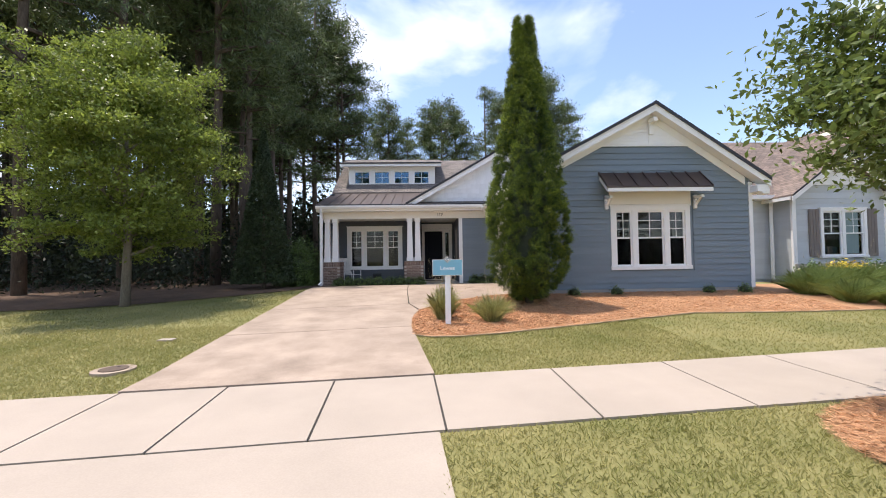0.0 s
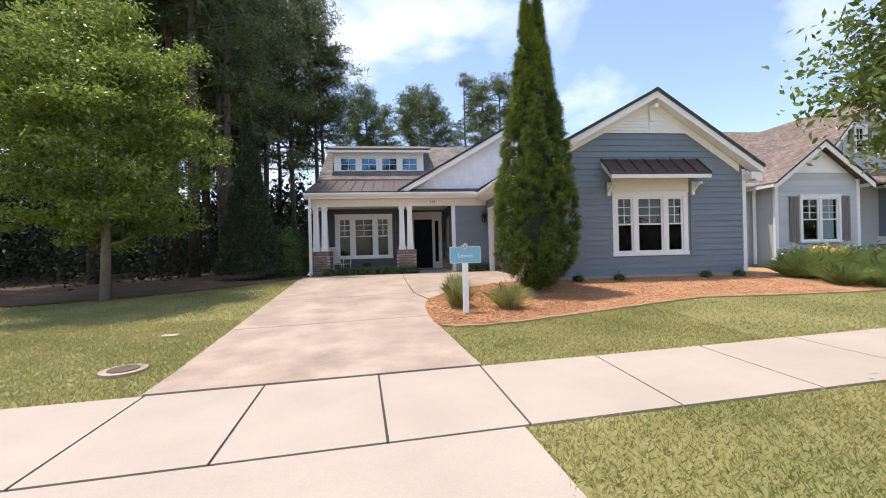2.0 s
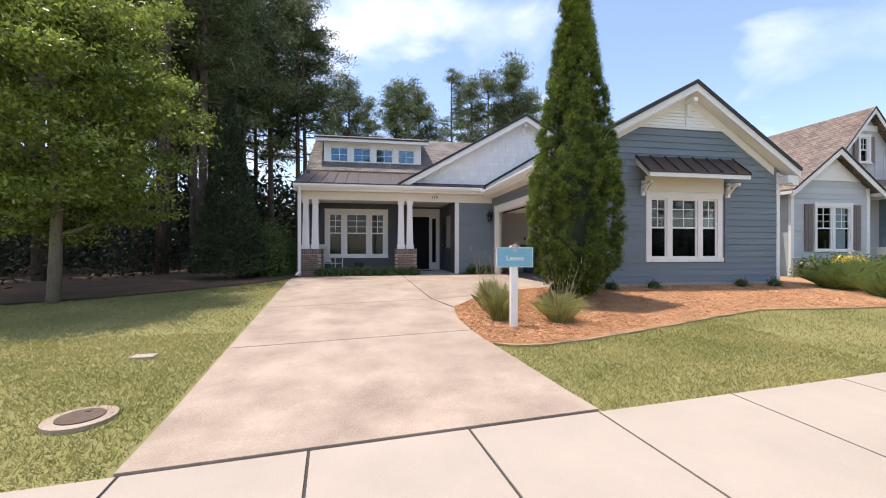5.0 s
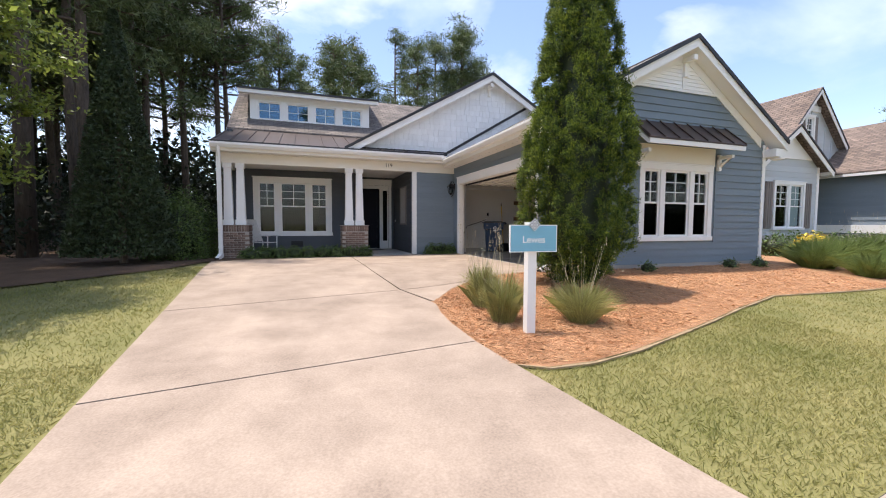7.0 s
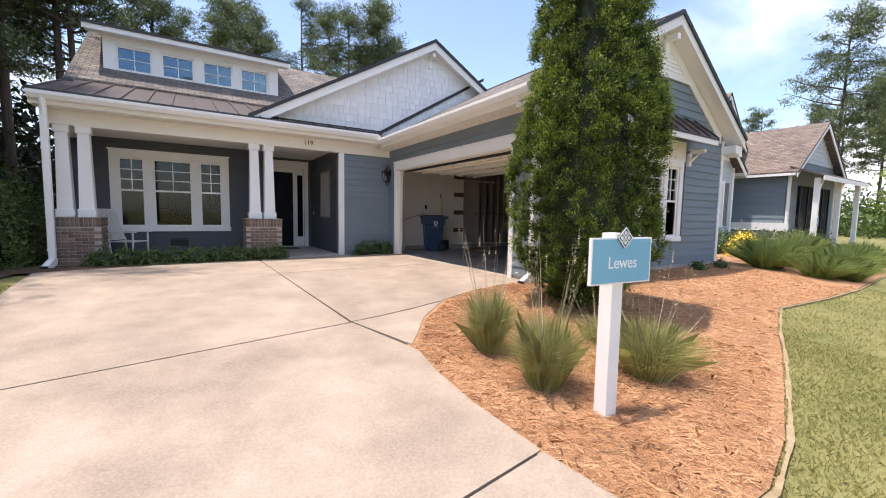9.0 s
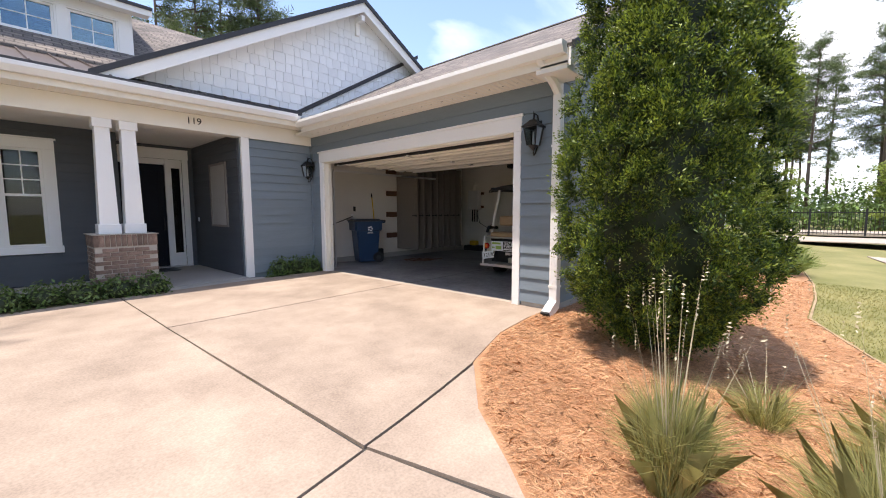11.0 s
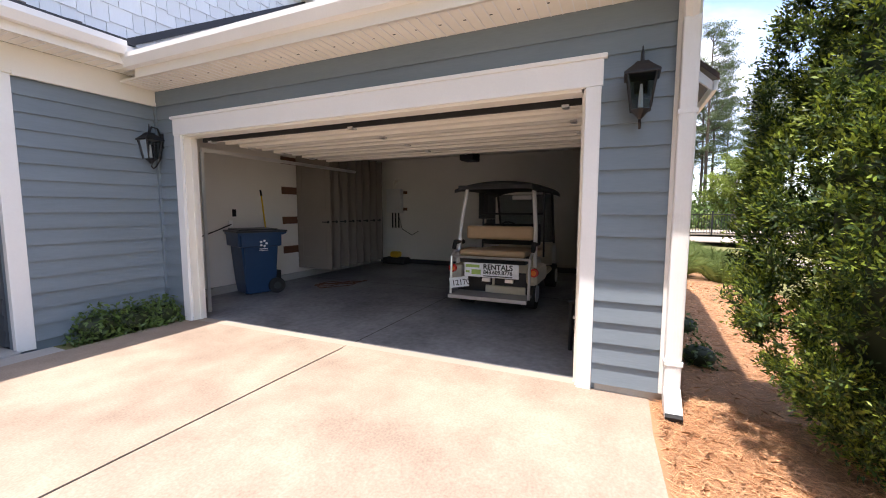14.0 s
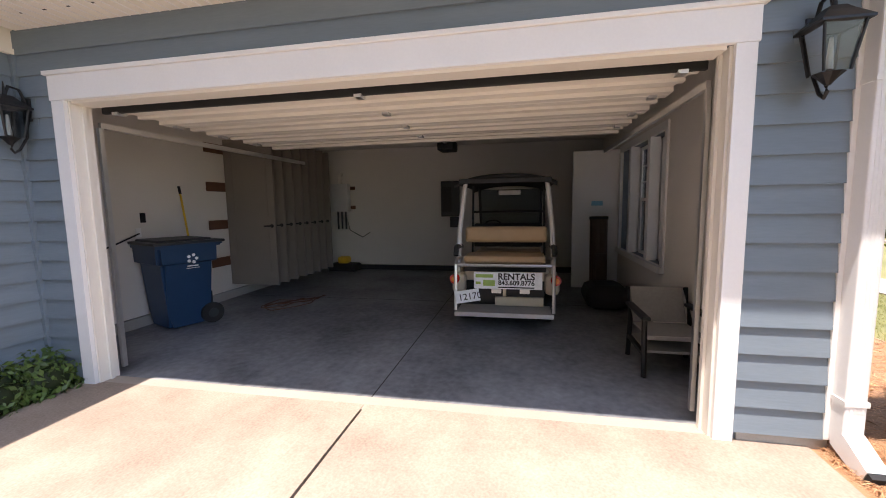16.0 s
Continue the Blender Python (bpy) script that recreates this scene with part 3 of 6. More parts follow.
def house():
    # garage wing walls
    w = wall("wall_garage", (GX, GY, 0.2), (GX + 0.16, LEFTW + 0.15, 3.55), M_BLUE, "blue-grey lap siding wall round the garage opening", [(13.04, 17.94, 0.2, 2.88)])
    lap_siding(w, (GX, GY + 0.02), (GX, 18.45), 0.50, 3.46, M_BLUE, (-1, 0), holes=[(12.93 - GY - 0.02, 18.06 - GY - 0.02, 0, 3.09)])
    part("foundation", boxes(((GX - 0.012, GY - 0.012, 0.2), (GX + 0.1, 12.9, 0.50))), M_PORCH, w)
    fr = wall("wall_front", (GX + 0.161, GY, 0.2), (WX1, GY + 0.16, 3.62), M_BLUE, "blue-grey lap siding front gable wall", [(7.08, 9.23, 1.18, 2.80)])
    lap_siding(fr, (GX + 0.06, GY), (WX1, GY), 0.52, 4.69, M_BLUE, (0, -1), holes=[(6.94 - GX, 9.37 - GX, 1.07, 2.95)], top=gable_top)
    tri = prism([(GX, GY + 0.001, 3.621), (WX1, GY + 0.001, 3.621), (WX1, GY + 0.001, 3.66), (8.21, GY + 0.001, 5.56), (GX, GY + 0.001, 3.70)], (0, 0.15, 0))
    part("gable_panel", tri, M_BLUE, fr)
    part("foundation", boxes(((GX - 0.01, GY - 0.02, 0.2), (WX1, GY + 0.05, 0.52))), M_PORCH, fr)
    for x in (GX - 0.036, WX1 - 0.075):
        part("corner_board", box((x, GY - 0.046, 0.5), (x + 0.11, GY + 0.02, 3.6), 0.004), M_WHITE, fr)
    # louvred white gable top
    lou = thing("gable_louver", "white slatted gable panel with a centre board", "gable panel", (8.21, GY, 4.69), kind="structure")
    part("base_board", box((-1.46, -0.05, -0.02), (1.40, -0.003, 0.04)), M_WHITE, lou)
    z = 0.05
    while z < 0.80:
        h = (0.86 - z) / 0.6
        part("slat", prism([(-h, -0.025, z), (-h, -0.045, z), (-h, -0.03, z + 0.085), (-h, -0.012, z + 0.085)], (2 * h, 0, 0)), M_WHITE, lou)
        z += 0.088
    part("backing", prism([(-1.46, -0.012, 0.0), (1.40, -0.012, 0.0), (0, -0.012, 0.86)], (0, 0.008, 0)), M_WHITE, lou)
    part("centre_board", box((-0.05, -0.06, 0.04), (0.05, -0.02, 0.82)), M_WHITE, lou)
    wall("wall_east", (WX1 - 0.16, GY + 0.161, 0.2), (WX1, 24.0, 3.6), M_BLUE, "plain grey siding side wall")
    # roof of the wing
    roof = thing("garage_roof", "grey shingle gable roof with white rakes and gutters", "roof", kind="structure")
    RX, RZ, EX0, EX1, EZ, FY, BY = 8.21, 5.86, 4.12, 11.52, 3.66, 12.02, 24.5
    slab("shingles", [(EX0, FY, EZ), (RX, FY, RZ), (RX, BY, RZ), (EX0, BY, EZ)], 0.05, M_SHINGLE, roof)
    slab("shingles", [(RX + 0.001, FY, RZ), (EX1, FY, EZ), (EX1, BY, EZ), (RX + 0.001, BY, RZ)], 0.05, M_SHINGLE, roof)
    part("ridge_cap", prism([(RX - 0.15, FY, RZ - 0.06), (RX, FY, RZ + 0.035), (RX + 0.15, FY, RZ - 0.06)], (0, BY - FY, 0)), M_SHINGLE, roof)
    for s, ex in ((-1, EX0), (1, EX1)):
        part("rake_board", prism([(ex, FY + 0.01, EZ - 0.05), (RX, FY + 0.01, RZ - 0.05), (RX, FY + 0.01, RZ - 0.27), (ex, FY + 0.01, EZ - 0.25)], (0, 0.03, 0)), M_WHITE, roof)
        part("drip_edge", prism([(ex, FY - 0.03, EZ + 0.02), (RX, FY - 0.03, RZ + 0.02), (RX, FY - 0.03, RZ - 0.075), (ex, FY - 0.03, EZ - 0.075)], (0, 0.035, 0)), M_EDGE, roof)
        part("rake_soffit", prism([(ex, FY + 0.041, EZ - 0.19), (RX, FY + 0.041, RZ - 0.19), (RX, FY + 0.041, RZ - 0.21), (ex, FY + 0.041, EZ - 0.21)], (0, GY - FY - 0.045, 0)), M_WHITE, roof)
        part("frieze_board", prism([(ex + s * -0.5, GY - 0.048, EZ + 0.30 - 0.21), (RX, GY - 0.048, RZ - 0.21), (RX, GY - 0.048, RZ - 0.44), (ex + s * -0.5, GY - 0.048, EZ + 0.30 - 0.44)], (0, 0.046, 0)), M_WHITE, roof)
    part("soffit", box((EX0 + 0.02, GY - 0.3, 3.44), (GX - 0.002, 18.35, 3.465)), M_CREAM, roof)
    part("soffit", box((WX1 + 0.002, GY - 0.3, 3.44), (EX1 - 0.02, 24, 3.465)), M_CREAM, roof)
    part("soffit_beads", boxes(*[((EX0 + 0.035, 12.15 + 0.09 * k, 3.434), (GX - 0.04, 12.158 + 0.09 * k, 3.4395)) for k in range(68)]), M_WHITE, roof)
    part("vent_holes", boxes(*[((EX0 + 0.22, 12.2 + 0.22 * k, 3.437), (EX0 + 0.232, 12.225 + 0.22 * k, 3.4396)) for k in range(27)]), M_EDGE, roof)
    part("fascia", box((EX0, FY + 0.05, 3.44), (EX0 + 0.03, 18.0, 3.63)), M_CREAM, roof)
    part("gutter", prism([(EX0 - 0.001, 12.08, 3.67), (EX0 - 0.13, 12.08, 3.67), (EX0 - 0.13, 12.08, 3.62), (EX0 - 0.085, 12.08, 3.54), (EX0 - 0.001, 12.08, 3.54)], (0, 5.98, 0)), M_WHITE, roof, "white metal gutter")
    part("frieze_board", box((GX - 0.035, GY + 0.02, 3.26), (GX - 0.023, 18.4, 3.44)), M_BLUE, roof)
    part("eave_return", boxes(((WX1 - 0.05, FY + 0.06, 3.26), (EX1 - 0.01, GY + 0.15, 3.47)), ((WX1 + 0.1, FY + 0.05, 3.20), (WX1 + 0.3, FY + 0.3, 3.26)), bevel=0.01), M_WHITE, roof)
    part("eave_return", boxes(((EX0 + 0.01, FY + 0.06, 3.39), (GX + 0.02, GY + 0.06, 3.475)), bevel=0.01), M_WHITE, roof)
    part("gable_bracket", boxes(((RX - 0.06, FY + 0.05, 5.32), (RX + 0.06, GY - 0.04, 5.44)), ((RX - 0.06, GY - 0.12, 5.0), (RX + 0.06, GY - 0.04, 5.33)), bevel=0.01), M_WHITE, roof)
    # middle gable with shakes
    mg = thing("shake_gable", "white shake-shingled cross gable with white rake trim", "gable", kind="structure")
    MX, MZ, MY = 5.92, 6.68, 18.45
    x0, z0 = 1.0, 3.88
    sl = (MZ - z0) / (MX - x0)
    part("gable_wall", prism([(x0, MY, z0), (8.6, MY, z0), (8.6, MY, MZ - sl * (8.6 - MX)), (MX, MY, MZ)], (0, 0.12, 0)), M_SHAKE, mg)
    for s, ex in ((-1, x0 - 0.25), (1, 8.9)):
        ez = MZ - sl * abs(ex - MX)
        part("rake_board", prism([(ex, MY - 0.34, ez + 0.10), (MX, MY - 0.34, MZ + 0.10), (MX, MY - 0.34, MZ - 0.13), (ex, MY - 0.34, ez - 0.13)], (0, 0.03, 0)), M_WHITE, mg)
        part("rake_soffit", prism([(ex, MY - 0.31, ez + 0.02), (MX, MY - 0.31, MZ + 0.02), (MX, MY - 0.31, MZ), (ex, MY - 0.31, ez)], (0, 0.305, 0)), M_WHITE, mg)
        part("drip_edge", prism([(ex, MY - 0.38, ez + 0.175), (MX, MY - 0.38, MZ + 0.175), (MX, MY - 0.38, MZ + 0.08), (ex, MY - 0.38, ez + 0.08)], (0, 0.035, 0)), M_EDGE, mg)
        slab("shingles", [(ex, MY - 0.35, ez + 0.16), (MX - 0.001 * s, MY - 0.35, MZ + 0.16), (MX - 0.001 * s, 26, MZ + 0.16), (ex, 26, ez + 0.16)], 0.05, M_SHINGLE, mg)
    part("flashing", prism([(4.1, MY - 0.05, 3.80), (8.0, MY - 0.05, 6.10), (8.0, MY - 0.05, 6.20), (4.1, MY - 0.05, 3.90)], (0, 0.045, 0)), M_EDGE, mg)
    part("flashing", box((1.1, MY - 0.06, 3.86), (4.3, MY - 0.003, 3.99)), M_EDGE, mg)
    part("gable_bracket", boxes(((MX - 0.05, MY - 0.3, MZ - 0.32), (MX + 0.05, MY - 0.005, MZ - 0.2)), ((MX - 0.05, MY - 0.08, MZ - 0.6), (MX + 0.05, MY - 0.005, MZ - 0.32)), bevel=0.008), M_WHITE, mg)
    # porch roof, main roof and dormer
    pr = thing("porch_roof", "bronze standing-seam metal porch roof", "roof", kind="structure")
    slab("metal_sheet", [(-3.02, 18.02, 3.84), (4.15, 18.02, 3.84), (4.15, 21.2, 4.86), (-3.02, 21.2, 4.86)], 0.04, M_METALROOF, pr)
    for k in range(16):
        x = -2.95 + 0.44 * k
        if x < 4.1:
            part("seam", prism([(x - 0.012, 18.03, 3.842), (x + 0.012, 18.03, 3.842), (x + 0.012, 18.03, 3.88), (x - 0.012, 18.03, 3.88)], (0, 3.15, 1.01)), M_METALROOF, pr)
    part("eave_edge", box((-3.03, 18.0, 3.80), (4.15, 18.03, 3.855)), M_EDGE, pr)
    part("gutter", prism([(-3.0, 18.01, 3.79), (-3.0, 17.89, 3.79), (-3.0, 17.89, 3.73), (-3.0, 17.94, 3.65), (-3.0, 18.01, 3.65)], (7.0, 0, 0)), M_WHITE, pr, "white metal gutter")
    part("fascia", box((-3.0, 18.02, 3.56), (4.13, 18.05, 3.79)), M_CREAM, pr)
    part("soffit", box((-3.0, 18.06, 3.56), (4.58, 18.39, 3.585)), M_CREAM, pr)
    part("soffit_beads", boxes(*[((-2.95 + 0.09 * k, 18.065, 3.554), (-2.942 + 0.09 * k, 18.385, 3.5595)) for k in range(82)]), M_WHITE, pr)
    part("beam", box((-2.93, 18.40, 3.27), (4.598, 18.44, 3.56)), M_CREAM, pr)
    part("beam", box((-2.93, 18.445, 3.27), (3.05, 18.66, 3.56)), M_CREAM, pr)
    part("beam", box((-2.93, 18.665, 3.27), (-2.7, 20.25, 3.56)), M_CREAM, pr)
    part("crown_strip", box((3.2, 18.385, 3.255), (4.598, 18.455, 3.30)), M_CREAM, pr)
    part("end_panel", prism([(-2.93, 18.1, 3.57), (-2.93, 24.9, 3.57), (-2.93, 24.9, 7.2), (-2.93, 21.2, 4.75), (-2.93, 18.1, 3.8)], (0.1, 0, 0)), M_SHAKE, pr)
    ceil = part("ceiling", boxes(((-2.7, 18.67, 3.36), (3.05, 22.0, 3.42))), M_CREAM)
    tagged(ceil, "painted porch ceiling boards", "ceiling", kind="structure")
    mr = thing("main_roof", "grey-brown asphalt shingle main roof", "roof", kind="structure")
    slab("shingles", [(-3.05, 21.1, 4.89), (7.5, 21.1, 4.89), (7.5, 24.9, 7.42), (-3.05, 24.9, 7.42)], 0.05, M_SHINGLE, mr)
    slab("shingles", [(-3.05, 24.901, 7.42), (7.5, 24.901, 7.42), (7.5, 33, 2.6), (-3.05, 33, 2.6)], 0.05, M_SHINGLE, mr)
    part("rake_board", prism([(-3.06, 21.1, 4.86), (-3.06, 24.9, 7.39), (-3.06, 24.9, 7.2), (-3.06, 21.1, 4.67)], (0.02, 0, 0)), M_WHITE, mr)
    dm = thing("dormer", "white shed dormer with four small square windows", "dormer", kind="structure")
    DY = 21.95
    for lo, hi in (((-2.38, DY, 5.02), (2.12, DY + 0.12, 5.45)), ((-2.38, DY, 6.18), (2.12, DY + 0.12, 6.36))):
        part("face_board", box(lo, hi), M_WHITE, dm)
    for x, w in ((-2.38, 0.24), (-1.25, 0.145), (-0.215, 0.145), (0.82, 0.145), (1.855, 0.265)):
        part("post", box((x, DY, 5.451), (x + w, DY + 0.12, 6.179)), M_WHITE, dm)
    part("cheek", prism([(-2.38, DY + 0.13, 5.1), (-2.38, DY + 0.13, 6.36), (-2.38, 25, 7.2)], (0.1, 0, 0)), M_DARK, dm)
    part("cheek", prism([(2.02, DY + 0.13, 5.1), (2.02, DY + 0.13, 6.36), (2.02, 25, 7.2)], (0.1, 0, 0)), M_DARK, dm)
    slab("shingles", [(-2.75, DY - 0.38, 6.50), (2.45, DY - 0.38, 6.50), (2.45, 25, 7.50), (-2.75, 25, 7.50)], 0.05, M_SHINGLE, dm)
    part("fascia", box((-2.74, DY - 0.36, 6.32), (2.44, DY - 0.32, 6.45)), M_WHITE, dm)
    part("soffit", box((-2.72, DY - 0.31, 6.36), (2.42, DY - 0.002, 6.385)), M_WHITE, dm)
    part("drip_edge", box((-2.75, DY - 0.40, 6.45), (2.45, DY - 0.365, 6.515)), M_EDGE, dm)
    part("flashing", box((-2.4, DY - 0.06, 4.93), (2.14, DY - 0.005, 5.02)), M_EDGE, dm)
    # Added sheet, coloured as the dark inside of the dormer.
    part("backing", box((-2.2, DY + 0.55, 5.05), (2.0, DY + 0.6, 6.3)), M_UNLIT, dm)
    for k in range(4):
        x = -2.12 + 1.035 * k
        sash_window("dormer_window", "small white four-pane dormer window", x - 0.03, x + 0.88, DY + 0.06, 5.44, 6.19, [1], 0.05, (2, 2), rail=False, pane_mat=M_SKYGLASS, group="dormer windows")
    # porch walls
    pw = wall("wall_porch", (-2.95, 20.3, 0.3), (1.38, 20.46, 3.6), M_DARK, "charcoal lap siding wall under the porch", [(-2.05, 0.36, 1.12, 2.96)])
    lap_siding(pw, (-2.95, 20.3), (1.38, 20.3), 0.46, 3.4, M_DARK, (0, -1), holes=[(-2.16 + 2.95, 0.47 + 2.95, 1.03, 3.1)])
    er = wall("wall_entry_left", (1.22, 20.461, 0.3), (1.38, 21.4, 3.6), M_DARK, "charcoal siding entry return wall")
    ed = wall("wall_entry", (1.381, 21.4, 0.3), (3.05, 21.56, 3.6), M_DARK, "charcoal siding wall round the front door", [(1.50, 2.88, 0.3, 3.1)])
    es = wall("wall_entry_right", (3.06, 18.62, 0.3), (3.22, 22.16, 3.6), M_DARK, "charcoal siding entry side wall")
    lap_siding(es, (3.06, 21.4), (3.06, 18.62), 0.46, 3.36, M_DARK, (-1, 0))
    cw = wall("wall_corner", (3.06, 18.46, 0.3), (4.598, 18.61, 3.56), M_BLUE, "blue-grey lap siding wall beside the garage")
    lap_siding(cw, (3.2, 18.46), (4.58, 18.46), 0.50, 3.27, M_BLUE, (0, -1))
    part("corner_board", box((3.045, 18.425, 0.42), (3.20, 18.50, 3.27), 0.004), M_WHITE, cw)
    part("inside_corner", box((4.55, 18.40, 0.5), (4.60, 18.46, 3.27)), M_BLUE, cw)
    bw = wall("wall_back", (-2.95, 28.0, 0.2), (WX1, 28.15, 3.2), M_DARK, "plain rear wall")
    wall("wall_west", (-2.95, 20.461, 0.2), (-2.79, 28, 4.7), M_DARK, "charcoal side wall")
    # Added near-black sheet in place of the unlit room's depth.
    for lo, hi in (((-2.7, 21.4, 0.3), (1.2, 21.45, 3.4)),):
        tagged(part("room_backing", box(lo, hi), M_UNLIT), "near-black sheet standing for the unlit room behind the window", "wall", kind="structure")


house()
sash_window("window_1", "white triple hung window with gridded upper sashes", 6.975, 9.335, GY, 1.07, 2.93, [0.72, 1.18, 0.72], 0.145, (2, 3), 0.49, screens=True)
sash_window("window_2", "white triple porch window with gridded upper sashes", -2.16, 0.47, 20.3, 1.03, 3.08, [0.72, 1.15, 0.72], 0.17, (2, 3), 0.47)


def awning():
    a = thing("window_awning", "dark bronze metal awning on white brackets over the window", "awning", (8.16, GY, 2.93), kind="structure")
    part("frieze_panel", box((-1.22, -0.05, 0.04), (1.20, -0.003, 0.44)), M_CREAM, a)
    x0, x1, yf, zt, zf = -1.52, 1.52, -0.60, 0.97, 0.47
    part("metal_sheet", prism([(x0, -0.03, zt), (x1, -0.03, zt), (x1, yf, zf), (x0, yf, zf)], (0, 0, -0.035)), M_AWNING, a)
    for k in range(8):
        x = x0 + 0.02 + (x1 - x0 - 0.04) * k / 7
        part("seam", prism([(x - 0.012, -0.04, zt + 0.002), (x + 0.012, -0.04, zt + 0.002), (x + 0.012, -0.04, zt + 0.035), (x - 0.012, -0.04, zt + 0.035)], (0, yf + 0.04, zf - zt)), M_AWNING, a)
    part("front_fascia", box((x0 + 0.02, yf + 0.01, zf - 0.14), (x1 - 0.02, yf + 0.05, zf - 0.035)), M_WHITE, a)
    for x in (x0 + 0.02, x1 - 0.06):
        part("side_board", prism([(x, -0.03, zt - 0.04), (x, yf + 0.06, zf - 0.04), (x, yf + 0.06, zf - 0.14), (x, -0.03, zt - 0.2)], (0.04, 0, 0)), M_WHITE, a)
    for x in (-1.36, 1.27):
        part("bracket", boxes(((x, -0.11, -0.1), (x + 0.09, -0.03, 0.30)), ((x, -0.42, 0.18), (x + 0.09, -0.03, 0.26)), bevel=0.008), M_WHITE, a)
        part("brace", prism([(x + 0.01, -0.1, -0.02), (x + 0.01, -0.1, 0.06), (x + 0.01, -0.38, 0.20), (x + 0.01, -0.32, 0.18)], (0.07, 0, 0)), M_WHITE, a)


awning()


def garage_opening():
    t = thing("garage_trim", "white garage door casing with a capped head board", "door trim", kind="structure")
    part("jamb_casing", box((GX - 0.040, 12.93, 0.41), (GX - 0.003, 13.045, 2.86), 0.004), M_WHITE, t)
    part("jamb_casing", box((GX - 0.040, 17.935, 0.41), (GX - 0.003, 18.06, 2.86), 0.004), M_WHITE, t)
    part("head_board", box((GX - 0.045, 12.92, 2.861), (GX - 0.003, 18.07, 3.06), 0.004), M_WHITE, t)
    part("head_cap", box((GX - 0.065, 12.895, 3.061), (GX - 0.003, 18.095, 3.095), 0.006), M_WHITE, t)
    part("jamb_liner", box((GX - 0.002, 13.042, 0.43), (GX + 0.17, 13.06, 2.86)), M_CREAM, t)
    part("jamb_liner", box((GX - 0.002, 17.92, 0.43), (GX + 0.17, 17.938, 2.86)), M_CREAM, t)
    part("door_stop", box((GX + 0.08, 13.061, 0.43), (GX + 0.11, 13.08, 2.85)), M_CREAM, t)
    part("door_stop", box((GX + 0.08, 17.90, 0.43), (GX + 0.11, 17.919, 2.85)), M_CREAM, t)
    part("head_liner", box((GX - 0.002, 13.076, 2.84), (GX + 0.17, 17.904, 2.878)), M_CREAM, t)
    d = thing("garage_door", "open white sectional overhead garage door", "garage door", kind="structure")
    for k in range(4):
        x0 = 4.86 + 0.62 * k
        z0 = 2.83
        s = part("door_panel", boxes(((x0, 13.1, z0 + 0.02), (x0 + 0.6, 17.86, z0 + 0.06)), ((x0, 13.1, z0 - 0.02), (x0 + 0.09, 17.86, z0 + 0.019)), ((x0 + 0.28, 13.1, z0 - 0.01), (x0 + 0.34, 17.86, z0 + 0.019)),
                                     ((x0 + 0.51, 13.1, z0 - 0.02), (x0 + 0.6, 17.86, z0 + 0.019)), bevel=0.004), M_CREAM, d)
        for y in (13.2, 15.45, 17.7):
            part("hinge", box((x0 - 0.05, y, z0 - 0.045), (x0 + 0.04, y + 0.06, z0 - 0.021)), M_CHROME, s)
    part("bottom_seal", box((4.82, 13.08, 2.80), (4.858, 17.88, 2.86), 0.008), M_RUBBER, d)
    for y in (13.06, 17.90):
        part("track", boxes(((4.82, y, 2.68), (8.2, y + 0.03, 2.73)), ((4.80, y, 0.5), (4.84, y + 0.03, 2.68))), M_CHROME, d)
    part("torsion_bar", tube([(4.90, 13.05, 2.97), (4.90, 17.93, 2.97)], 0.02), M_BLACK, d)
    o = thing("door_opener", "black ceiling-mounted garage door opener", "door opener", (8.6, 15.5, 2.86))
    part("motor_housing", box((-0.2, -0.14, 0), (0.2, 0.14, 0.16), 0.02), M_BLACK, o)
    part("rail", box((-3.4, -0.02, 0.10), (-0.2, 0.02, 0.14)), M_CHROME, o)
    part("hanger", box((-0.02, -0.1, 0.16), (0.02, 0.1, 0.46)), M_CHROME, o)
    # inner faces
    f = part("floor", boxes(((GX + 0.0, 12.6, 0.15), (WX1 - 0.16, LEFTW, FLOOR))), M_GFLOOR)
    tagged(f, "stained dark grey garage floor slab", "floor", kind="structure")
    part("sill_strip", box((GX - 0.05, 13.05, 0.2), (GX + 0.15, 17.93, FLOOR + 0.004)), M_WALK, f)
    part("floor_joint", box((4.76, 15.425, 0.43), (11.0, 15.435, 0.4315)), M_JOINT, f)
    part("floor_joint", box((8.0, 12.62, 0.43), (8.01, 19.18, 0.4315)), M_JOINT, f)
    c = part("ceiling_garage", box((GX + 0.161, 12.581, 3.30), (WX1 - 0.161, LEFTW, 3.36)), M_DRYWALL)
    tagged(c, "plain drywall garage ceiling", "ceiling", kind="structure")
    wl_ = wall("wall_garage_left", (GX + 0.161, LEFTW, 0.3), (WX1 - 0.161, LEFTW + 0.12, 3.3), M_DRYWALL, "off-white drywall with brown hinge brackets")
    wb = wall("wall_garage_back", (WX1 - 0.20, 12.581, 0.3), (WX1 - 0.161, LEFTW, 3.3), M_DRYWALL, "off-white garage rear wall")
    wr = wall("wall_garage_right", (GX + 0.161, 12.581, 0.3), (WX1 - 0.201, 12.60, 3.3), M_DRYWALL, "off-white garage wall with a triple window", [(7.08, 9.23, 1.18, 2.80)])
    part("window_liner", boxes(((6.98, 12.601, 1.10), (9.33, 12.66, 1.18)), ((6.98, 12.601, 2.80), (9.33, 12.625, 2.90)), ((6.98, 12.601, 1.181), (7.08, 12.625, 2.799)), ((9.23, 12.601, 1.181), (9.33, 12.625, 2.799))), M_WHITE, wr)
    for x in (7.61, 8.56):
        part("window_liner", box((x, 12.50, 1.181), (x + 0.12, 12.625, 2.799)), M_WHITE, wr)
